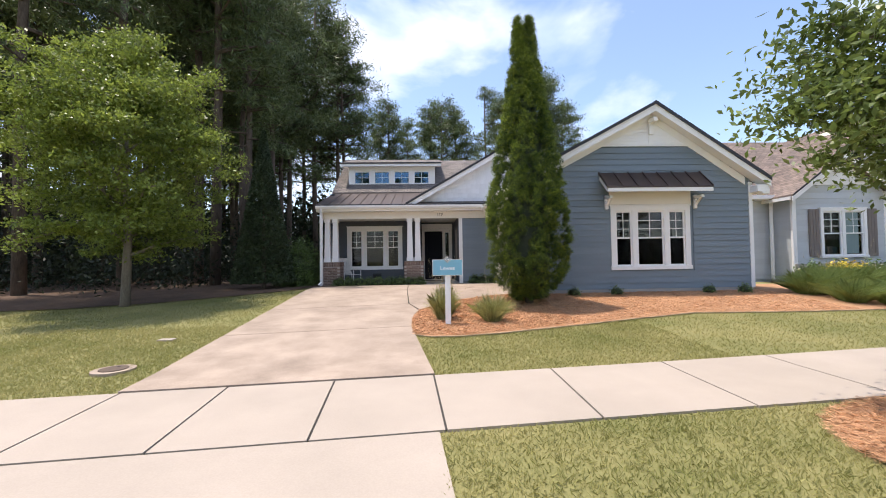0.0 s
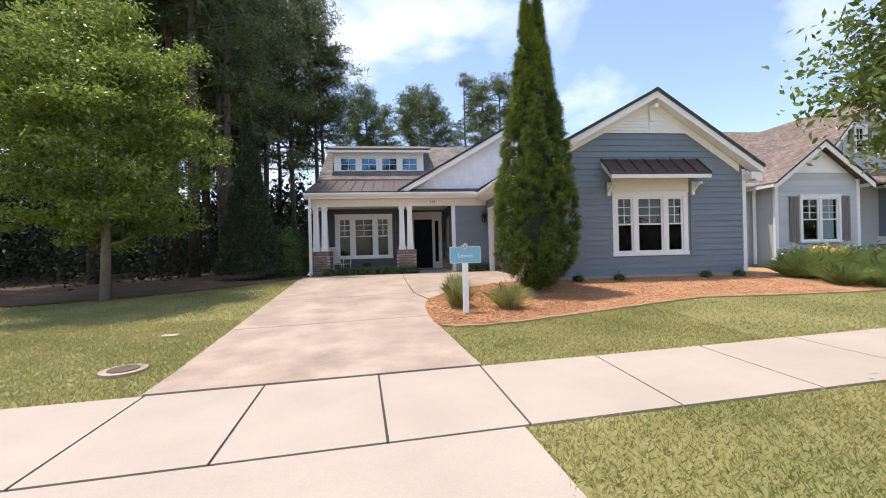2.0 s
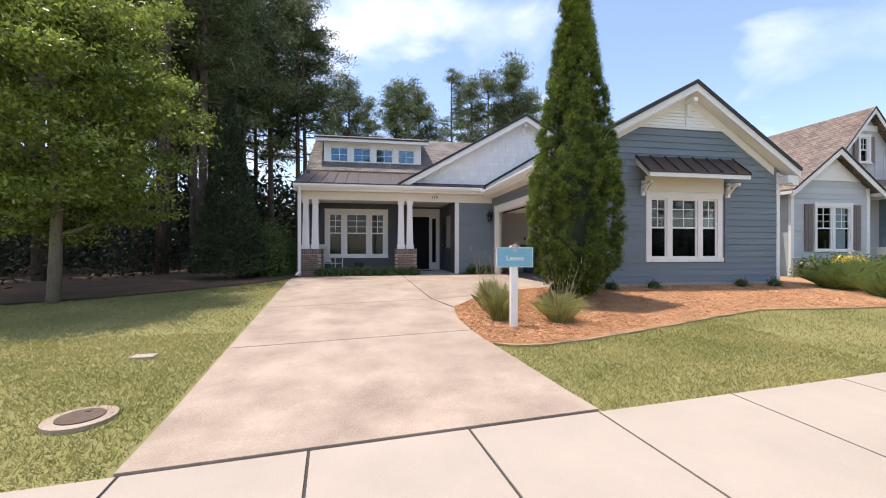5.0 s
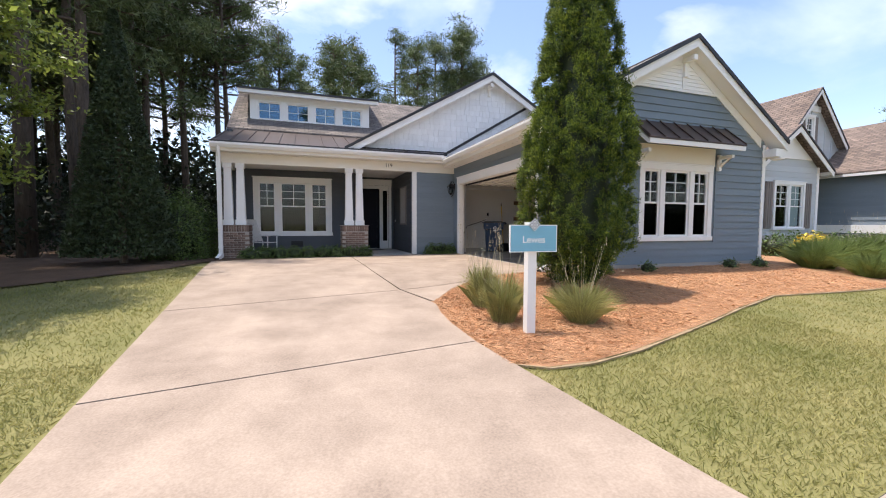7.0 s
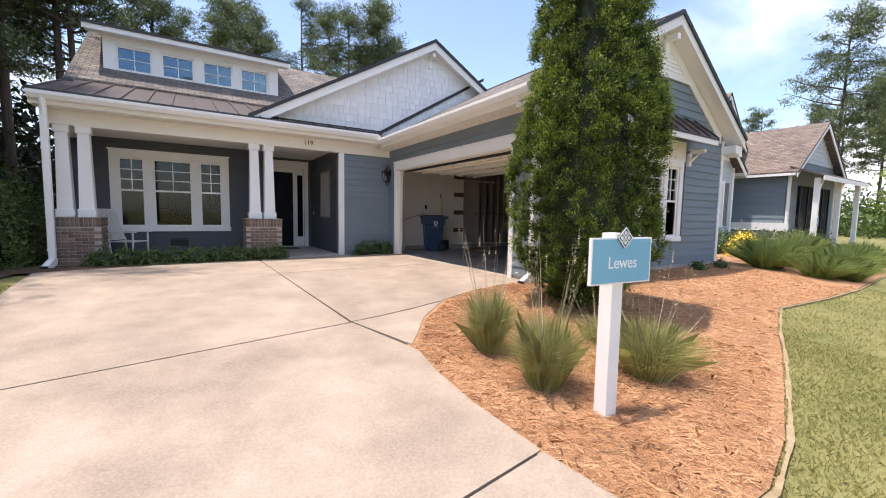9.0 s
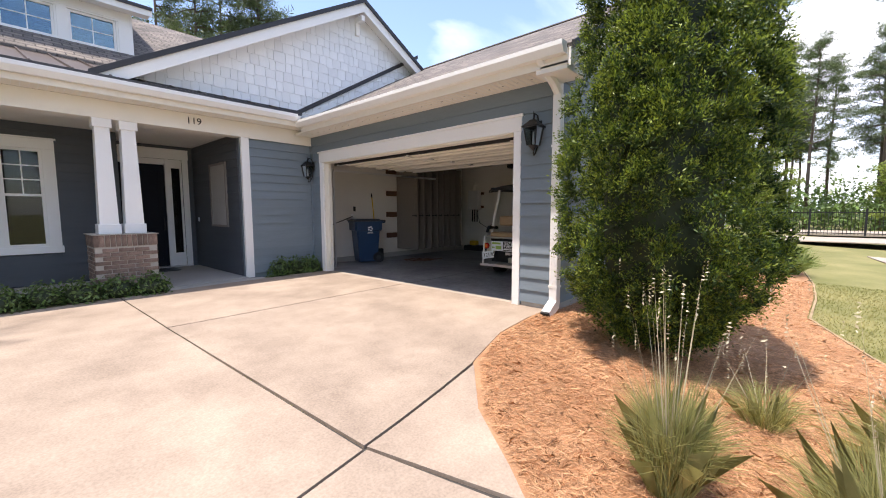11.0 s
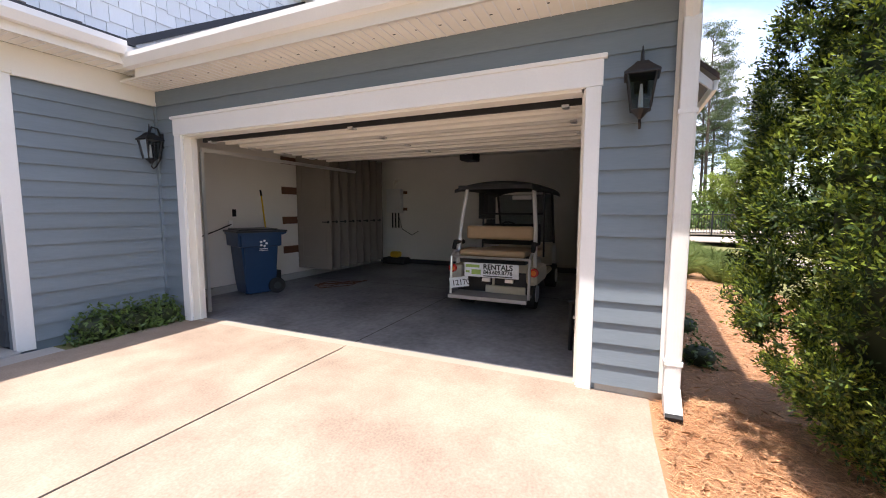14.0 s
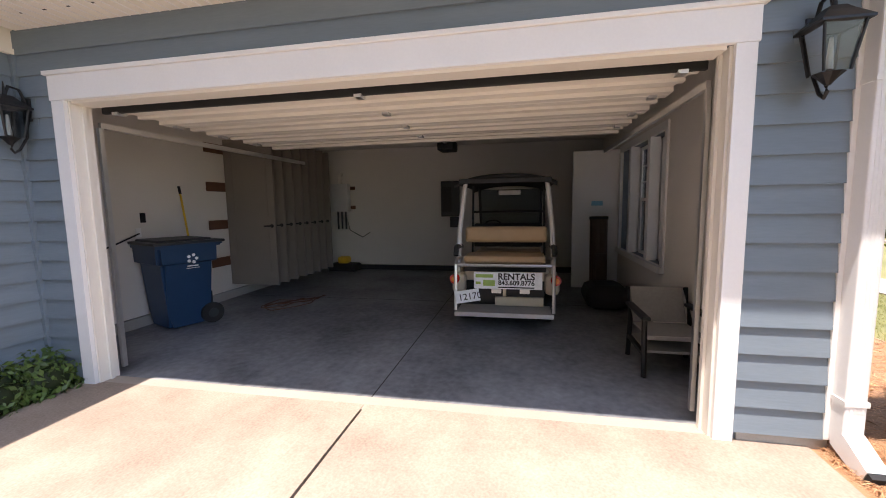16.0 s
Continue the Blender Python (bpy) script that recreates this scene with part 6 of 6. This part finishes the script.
# ---- yard sign, planting ----
def yard_sign(x, y, rz):
    z = height(x, y)
    s = thing("yard_sign", "blue name sign on a white post in the mulch bed", "sign", (x, y, z), rz)
    part("post", box((-0.055, -0.055, -0.05), (0.055, 0.055, 1.14), 0.004), M_WHITE, s)
    bd = part("sign_board", box((-0.29, -0.085, 1.02), (0.29, -0.056, 1.32), 0.004), M_SIGNBLUE, s, "light blue board with white edging")
    part("edge", boxes(((-0.30, -0.083, 1.01), (-0.2905, -0.058, 1.33)), ((0.2905, -0.083, 1.01), (0.30, -0.058, 1.33)), ((-0.2905, -0.083, 1.3205), (0.2905, -0.058, 1.33)), ((-0.2905, -0.083, 1.01), (0.2905, -0.058, 1.0195))), M_WHITE, bd)
    text("lettering", "Lewes", 0.115, M_INK, bd, pose(0, -0.087, 1.155, 90, 0, 0), 0.001, 0.001)
    em = part("emblem", box((-0.075, -0.012, -0.075), (0.075, 0.0, 0.075), 0.002), M_BINLID, s, "diamond emblem in white and charcoal")
    em.matrix_basis = pose(0, -0.087, 1.33, 0, 45, 0) @ Matrix.Diagonal((0.68, 1, 0.68, 1))
    part("emblem_rim", boxes(((-0.078, -0.015, -0.078), (0.078, -0.0125, -0.068)), ((-0.078, -0.015, 0.068), (0.078, -0.0125, 0.078)), ((-0.078, -0.015, -0.068), (-0.068, -0.0125, 0.068)), ((0.068, -0.015, -0.068), (0.078, -0.0125, 0.068)), ((-0.006, -0.015, -0.066), (0.006, -0.0125, 0.066)), ((-0.066, -0.0145, -0.006), (0.066, -0.0126, 0.006))), M_INK, em)
    d = bmesh.new()
    for sx in (-0.035, 0.035):
        for sz in (-0.035, 0.035):
            disc((sx, -0.0135, sz), (0, 1, 0), 0.02, 0.003, 8, d)
    part("emblem_dots", d, M_INK, em)
    part("cap", box((-0.06, -0.06, 1.14), (0.06, 0.05, 1.36), 0.004), M_WHITE, s)


yard_sign(2.05, 9.10, -5)


def grass_clump(x, y, h, r, seed, n=900, stalks=14, group="ornamental grasses", label="green ornamental grass clump with dry stalks", blade=M_REED, thin=1.0):
    rng = np.random.default_rng(seed)
    t = thing("ornamental_grass", label, "grass clump", (x, y, height(x, y)), group=group)
    a = rng.uniform(0, 6.28, n)
    rb = r * 0.28 * np.sqrt(rng.uniform(0, 1, n))
    base = np.stack([rb * np.cos(a), rb * np.sin(a), np.zeros(n)], 1)
    ln = rng.uniform(0.55, 1.05, n)
    out = rng.uniform(0.1, 1.0, n) * r
    a2 = a + rng.normal(size=n) * 0.9
    tip = np.stack([rb * np.cos(a) + out * np.cos(a2), rb * np.sin(a) + out * np.sin(a2), h * ln * (1 - 0.35 * out / r)], 1)
    bend = np.zeros((n, 3))
    bend[:, 2] = 0.16 * h * ln
    bend[:, :2] = -0.15 * (tip - base)[:, :2]
    part("blades", blades("blades", base, tip, 0.0024 * max(1, r / 0.5) * thin, blade, rng, bend), blade, t)
    if stalks:
        a = rng.uniform(0, 6.28, stalks)
        base = np.zeros((stalks, 3))
        tip = np.stack([np.cos(a) * r * rng.uniform(0.2, 1.1, stalks), np.sin(a) * r * rng.uniform(0.2, 1.1, stalks), h * rng.uniform(1.1, 1.75, stalks)], 1)
        part("stalks", blades("stalks", base, tip, 0.003, M_STALK, rng), M_STALK, t)
        hd = leaves("seed_heads", np.repeat(tip, 6, 0) - np.stack([np.zeros(6 * stalks)] * 2 + [np.tile(np.linspace(0, 0.1, 6), stalks)], 1), 0.022, M_STALK, rng, 0.4)
        part("seed_heads", hd, M_STALK, t)


grass_clump(2.05, 10.45, 0.78, 0.38, 41, 1700, 26)
grass_clump(1.98, 9.62, 0.78, 0.44, 42, 1900, 22)
grass_clump(2.98, 9.32, 0.66, 0.54, 43, 2000, 20)
grass_clump(3.3, 10.1, 0.40, 0.35, 44, 500, 10)
rg = np.random.default_rng(77)
for k in range(15):
    gx = 11.9 + 0.55 * k + rg.uniform(-0.2, 0.2)
    grass_clump(gx, 11.5 + 0.10 * k + rg.uniform(-0.4, 0.5), rg.uniform(0.7, 0.95), rg.uniform(0.7, 0.95), 50 + k, 2600, 4, "side yard grasses", "tall green grass clump by the side yard", M_TALL, 0.7)
for k in range(11):
    grass_clump(12.2 + 0.62 * k, 10.35 + 0.06 * k + rg.uniform(-0.3, 0.3), rg.uniform(0.6, 0.85), rg.uniform(0.6, 0.85), 150 + k, 2200, 0, "side yard grasses", "tall green grass clump by the side yard", M_TALL, 0.7)
for k, (px, py) in enumerate([(6.9, 12.0), (9.6, 12.05), (10.6, 12.0), (5.7, 12.0)]):
    bush("small_shrub", "small green shrub in the pine straw", "shrub", px, py, 0.20, 0.2, 0.26, M_HEDGE, 80 + k, 0.05, 260, "bed shrubs")
for k in range(9):
    bush("low_shrub", "low dark-green shrub before the porch", "shrub", -2.05 + 0.42 * k, 17.98 + 0.05 * (k % 2), 0.30, 0.26, 0.36, M_HEDGE, 90 + k, 0.06, 620, "porch shrubs")
for k in range(3):
    bush("low_shrub", "low dark-green shrub beside the garage", "shrub", 3.68 + 0.34 * k, 18.22, 0.28, 0.22, 0.38, M_HEDGE, 110 + k, 0.06, 640, "garage shrubs")
for k in range(3):
    bush("flowering_shrub", "bright yellow flowering mound", "shrub", 14.5 + 0.5 * k, 13.1 + 0.1 * k, 0.45, 0.4, 0.75, M_YELLEAF, 120 + k, 0.08, 700, "yellow shrubs")
for k in range(10):
    bush("side_shrub", "green shrub along the neighbouring house", "shrub", 14.8 + 1.05 * k, 14.2 - 0.05 * k, 0.6, 0.5, 0.8, M_HEDGE, 130 + k, 0.09, 700, "side shrubs")


def covers():
    d = thing("drain_cover", "rusty round cover in a concrete collar set in the lawn", "drain cover", (-2.62, 6.66, height(-2.62, 6.66)))
    part("collar", tube([(0, 0, -0.03), (0, 0, 0.02)], 0.25, 28), M_CONC, d)
    lid = part("cover", tube([(0, 0, 0.02), (0, 0, 0.03)], 0.165, 28), M_IRON, d)
    part("pick_hole", box((-0.02, 0.08, 0.03), (0.02, 0.1, 0.034)), M_JOINT, lid)
    p = thing("valve_box", "small pale valve box lid in the lawn", "valve box", (-3.02, 8.4, height(-3.02, 8.4)))
    part("lid", box((-0.13, -0.08, -0.02), (0.13, 0.08, 0.02), 0.01), M_WALK, p)
    u = thing("utility_box", "low green utility box in the shrubs", "utility box", (17.4, 12.6, 0.35))
    part("cabinet", box((-0.7, -0.5, 0), (0.7, 0.5, 0.55), 0.04), M_HEDGE, u)
    part("lid", box((-0.74, -0.54, 0.55), (0.74, 0.54, 0.63), 0.02), M_PALE, u)


covers()


# ---- neighbouring house ----
def neighbour():
    n = thing("neighbour_house", "pale grey neighbouring house with brown shingle roofs", "house", (0, 0, 0))
    z0 = 0.35

    def gable_block(x0, x1, y0, y1, ez, rz, wall_mat, over=0.35):
        cx = (x0 + x1) / 2
        s = (rz - ez) / (cx - x0)
        wl2 = part("wall", prism([(x0, y0, z0), (x1, y0, z0), (x1, y0, ez), (cx, y0, rz), (x0, y0, ez)], (0, y1 - y0, 0)), wall_mat, n)
        ex = over
        for sg in (-1, 1):
            e = cx + sg * ((x1 - x0) / 2 + ex)
            zz = ez - s * ex
            r = slab("roof", [(e, y0 - 0.4, zz + 0.12), (cx, y0 - 0.4, rz + 0.12), (cx, y1 + 0.3, rz + 0.12), (e, y1 + 0.3, zz + 0.12)], 0.06, M_SHINGLE2, n)
            part("rake_board", prism([(e, y0 - 0.38, zz + 0.05), (cx, y0 - 0.38, rz + 0.05), (cx, y0 - 0.38, rz - 0.16), (e, y0 - 0.38, zz - 0.14)], (0, 0.03, 0)), M_WHITE, r)
            part("drip_edge", prism([(e, y0 - 0.41, zz + 0.13), (cx, y0 - 0.41, rz + 0.13), (cx, y0 - 0.41, rz + 0.06), (e, y0 - 0.41, zz + 0.06)], (0, 0.02, 0)), M_EDGE, r)
            part("gutter", box((min(e, e - sg * 0.1), y0 - 0.3, zz - 0.05), (max(e, e - sg * 0.1), y1, zz + 0.08)), M_WHITE, r)
            part("corner_board", box((cx + sg * ((x1 - x0) / 2) - 0.07, y0 - 0.046, z0), (cx + sg * ((x1 - x0) / 2) + 0.07, y0 + 0.05, ez)), M_WHITE, wl2)
        return wl2
    a = gable_block(15.15, 18.7, 15.2, 19, 3.75, 5.09, M_PALE)
    lap_siding(a, (15.15, 15.2), (18.7, 15.2), 0.9, 3.7, M_PALE, (0, -1), 0.2, holes=[(0.95, 2.72, 1.3, 3.12)])
    part("stone_base", box((15.1, 15.1, z0), (18.75, 15.2, 1.1), 0.01), M_MORTAR, a)
    part("louver", prism([(15.55, 15.18, 4.0), (18.3, 15.18, 4.0), (16.92, 15.18, 4.98)], (0, -0.03, 0)), M_WHITE, a)
    b = gable_block(19.0, 23.4, 16.9, 24, 4.9, 7.45, M_PALE)
    for k in range(9):
        part("batten", box((19.2 + 0.5 * k, 16.86, 4.0), (19.25 + 0.5 * k, 16.9, 4.9 + 2.2 * (1 - abs(k - 4) / 4.4) * 0.9)), M_PALE, b)
    part("collar_board", box((20.6, 16.84, 6.6), (21.8, 16.9, 6.85)), M_WHITE, b)
    l = part("wall", box((14.1, 16.2, z0), (15.1, 24, 3.7)), M_PALE, n)
    lap_siding(l, (14.1, 16.2), (15.12, 16.2), 0.5, 3.6, M_PALE, (0, -1), 0.2)
    lap_siding(l, (14.1, 24), (14.1, 16.2), 0.5, 3.6, M_PALE, (-1, 0), 0.2)
    r = slab("roof", [(13.7, 15.8, 3.75), (26, 15.8, 3.75), (24, 21, 7.3), (13.7, 21, 7.3)], 0.08, M_SHINGLE2, n)
    slab("roof", [(13.7, 21.01, 7.3), (24, 21.01, 7.3), (24, 27, 3.5), (13.7, 27, 3.5)], 0.08, M_SHINGLE2, n)
    part("gutter", box((13.6, 15.68, 3.58), (15.2, 15.8, 3.72)), M_WHITE, r)
    part("soffit", box((13.7, 15.82, 3.56), (15.2, 16.2, 3.6)), M_WHITE, r)
    part("downspout", tube([(14.85, 15.75, 3.6), (14.98, 15.95, 3.3), (14.98, 15.95, 0.5)], 0.06, 8), M_WHITE, n)
    c = gable_block(22.0, 28.0, 14.3, 22, 3.95, 6.15, M_BLUE, 0.45)
    lap_siding(c, (22.0, 20), (22.0, 14.4), 0.9, 3.85, M_BLUE, (-1, 0), 0.2)
    lap_siding(c, (22.0, 14.3), (28.0, 14.3), 4.3, 5.6, M_PALE, (0, -1), 0.2, top=lambda u: 3.95 + 0.73 * min(u, 6 - u))
    part("stone_ledge", box((21.9, 14.2, z0), (22.0, 20, 1.1)), M_MORTAR, c)
    part("white_band", box((21.86, 14.2, 1.15), (21.99, 18.5, 1.5)), M_WHITE, c)
    pr = slab("porch_roof", [(21.7, 13.1, 3.55), (28.3, 13.1, 3.55), (28.3, 14.25, 4.0), (21.7, 14.25, 4.0)], 0.07, M_METALROOF, n)
    part("fascia", box((21.7, 13.08, 3.33), (28.3, 13.12, 3.52)), M_WHITE, pr)
    for x in (22.1, 25.0, 27.9):
        part("post", box((x - 0.09, 13.3, z0), (x + 0.09, 13.48, 3.45)), M_WHITE, n)
        part("brace", prism([(x + 0.1, 13.4, 2.7), (x + 0.1, 13.4, 2.9), (x + 0.8, 13.4, 3.45), (x + 0.95, 13.4, 3.45)], (0, 0.1, 0)), M_WHITE, n)
    part("dark_door", box((23.0, 14.22, z0), (27.0, 14.29, 3.2)), M_DOORDARK, n)
    for k in range(5):
        part("door_stile", box((23.0 + 0.98 * k, 14.18, z0), (23.08 + 0.98 * k, 14.22, 3.2)), M_BLACK, n)
    dr = part("drape", box((17.05, 15.17, 1.45), (17.6, 15.178, 3.05)), M_DRAPE, n)
    part("unlit_room_black", box((16.3, 15.185, 1.35), (17.75, 15.195, 3.1)), M_UNLIT, n)
    w = sash_window("window_3", "white neighbouring window with gridded panes", 16.1, 17.88, 15.14, 1.3, 3.12, [1, 1], 0.11, (2, 3), 0.5)
    w2 = sash_window("window_4", "small white gable window of the neighbouring house", 20.72, 21.38, 16.84, 5.15, 6.4, [1], 0.1, (2, 2), 0.5)
    for x in (15.68, 17.92):
        s = part("shutter", box((x, 15.12, 1.35), (x + 0.38, 15.17, 3.10), 0.01), M_SHUTTER, n)
        part("shutter_board", boxes(*[((x + 0.03 + 0.11 * k, 15.105, 1.38), (x + 0.11 + 0.11 * k, 15.119, 3.07)) for k in range(3)]), M_SHUTTER, s)
    for x in (20.50, 21.42):
        part("shutter", box((x, 16.82, 5.2), (x + 0.18, 16.86, 6.35)), M_SHUTTER, n)
    yard_sign(19.2, 12.6, 10)
    far = part("far_road", box((25.5, -26, 0.30), (30, 11.5, 0.34)), M_WALK)
    tagged(far, "far pale concrete lane beyond the side yard", "road", kind="structure")
    fe = thing("iron_fence", "black iron picket fence beyond the far lane", "fence", (33, -18, 0.3))
    for k in range(15):
        part("post", box((-0.05, -6 + 2.4 * k, 0), (0.05, -5.9 + 2.4 * k, 1.6)), M_BLACK, fe)
    part("rail", box((-0.02, -6, 1.35), (0.02, 29.2, 1.40)), M_BLACK, fe)
    part("rail", box((-0.02, -6, 0.12), (0.02, 29.2, 0.17)), M_BLACK, fe)
    part("pickets", boxes(*[((-0.012, -6 + 0.16 * k, 0.05), (0.012, -5.976 + 0.16 * k, 1.5)) for k in range(218)]), M_BLACK, fe)
    tagged(part("far_lane", box((35, -26, 0.2), (41, 40, 0.33)), M_WALK), "pale sunlit strip beyond the fence", "road", kind="structure")


neighbour()
broad_tree("roadside_tree", "small green tree by the far fence", 42.5, 4.0, 6.5, 2.6, 1.4, M_OAKLEAF, 61, 0.2, 160, 90)
broad_tree("roadside_tree", "small green tree by the far fence", 42.5, -3.5, 7, 2.8, 1.4, M_OAKLEAF, 62, 0.2, 160, 90)
broad_tree("roadside_tree", "small green tree by the far fence", 42.0, 13.0, 6, 2.6, 1.4, M_OAKLEAF, 63, 0.2, 160, 90)


# ---- shakes on the white gable ----
def shakes():
    p = bpy.data.objects["shake_gable"]
    MX, MZ, MY, sl = 5.92, 6.68, 18.45, (6.68 - 3.88) / (5.92 - 1.0)
    me = [mesh_of("shake", prism([(-w / 2, -0.002, 0), (-w / 2, -0.022, 0), (-w / 2, -0.008, 0.235), (-w / 2, 0.0, 0.235)], (w, 0, 0))) for w in (0.13, 0.17, 0.205, 0.25)]
    rng = random.Random(4)
    rest = []
    for r in range(15):
        z = 3.95 + 0.20 * r
        xa = MX - (MZ - 0.16 - z) / sl + 0.1
        x = max(xa, 1.2 + 0.0)
        while x < 8.4 and z < MZ - 0.2:
            k = rng.randrange(4)
            w = (0.13, 0.17, 0.205, 0.25)[k]
            if z + 0.1 < MZ - 0.05 - sl * abs(x + w - MX) and z > 3.74 + 0.6 * (x - 4.15) - 0.35:
                b = part("shake", me[k], M_SHAKE, p)
                b.matrix_basis = pose(x + w / 2, MY - 0.001, z + rng.choice((0, 0, -0.022, 0.012)))
            x += w + 0.008


shakes()


# ---- loose straw and turf ----
def litter():
    rng = np.random.default_rng(90)

    def inside(px, py, poly):
        ok = np.zeros(len(px), bool)
        for (ax, ay), (bx, by) in zip(poly, poly[1:] + poly[:1]):
            hit = ((ay > py) != (by > py)) & (px < (bx - ax) * (py - ay) / (by - ay + 1e-12) + ax)
            ok ^= hit
        return ok
    bed = [(1.37, 8.3), (1.30, 9.7), (1.36, 10.3), (1.46, 10.95), (1.64, 11.15), (2.02, 11.67), (2.7, 12.2), (3.4, 12.42), (4.5, 12.46), (4.7, 12.4), (11.3, 12.4), (11.5, 9.75), (9.5, 9.75), (7.6, 9.85), (6.0, 9.35), (4.9, 8.95), (3.9, 8.62), (2.9, 8.3), (2.2, 8.15), (1.7, 8.2)]
    ring = [(6.3 + 1.6 * math.cos(a), 3.7 + 1.15 * math.sin(a)) for a in (k * math.pi / 14 for k in range(28))]

    def straw(poly, n, name, label):
        xs, ys = [p[0] for p in poly], [p[1] for p in poly]
        px, py = rng.uniform(min(xs), max(xs), n), rng.uniform(min(ys), max(ys), n)
        ok = inside(px, py, poly)
        px, py = px[ok], py[ok]
        z = np.array([height(x, y) for x, y in zip(px, py)]) + 0.022 + 0.03 * rng.uniform(0, 1, len(px)) ** 2
        a = rng.uniform(0, 6.28, len(px))
        ln = rng.uniform(0.05, 0.12, len(px))
        d = np.stack([np.cos(a) * ln, np.sin(a) * ln, rng.normal(size=len(px)) * 0.012], 1)
        b = np.stack([px, py, z], 1)
        ob = part(name, blades(name, b - d / 2, b + d / 2, 0.0014, M_NEEDLE, rng, rng.normal(size=(len(px), 3)) * 0.008), M_NEEDLE)
        tagged(ob, label, "pine straw", kind="stuff")
    straw(bed, 95000, "loose_straw", "loose orange pine needles over the mulch bed")
    straw(bed[:10] + [(4.7, 9.0), (2.2, 8.15)], 115000, "near_straw", "loose orange pine needles by the driveway")
    straw(ring, 45000, "ring_straw", "loose pine needles round the street tree")
    # turf
    n = 280000
    px = np.concatenate([rng.uniform(-12, 12, n), rng.uniform(-6, 6, n // 2)])
    py = np.concatenate([rng.uniform(1.5, 16, n), rng.uniform(1.5, 9.5, n // 2)])
    far, near = 5.87 + 0.108 * px, 4.25 + 0.104 * px
    left, right = -1.88 - 0.092 * (py - 5.67), 1.72 - 0.135 * (py - 6.0)
    ok = ~((py > near - 0.02) & (py < far + 0.02))
    ok &= ~((px > left - 0.01) & (px < np.where(py < near, 1.86 - 0.03 * py, right + 0.01)) & (py < 18))
    ok &= ~inside(px, py, bed) & ~inside(px, py, ring)
    ok &= ~((px > 1.1) & (py > 11)) & ~inside(px, py, WOODS)
    px, py = px[ok], py[ok]
    z = np.array([height(x, y) for x, y in zip(px, py)]) - 0.012
    m = len(px)
    hgt = rng.uniform(0.018, 0.045, m)
    b = np.stack([px, py, z], 1)
    t = b + np.stack([rng.normal(size=m) * 0.022, rng.normal(size=m) * 0.022, hgt], 1)
    ob = part("turf", blades("turf", b, t, 0.0042, M_BLADE, rng), M_BLADE)
    tagged(ob, "short green and straw-coloured grass blades", "grass", kind="stuff")


litter()
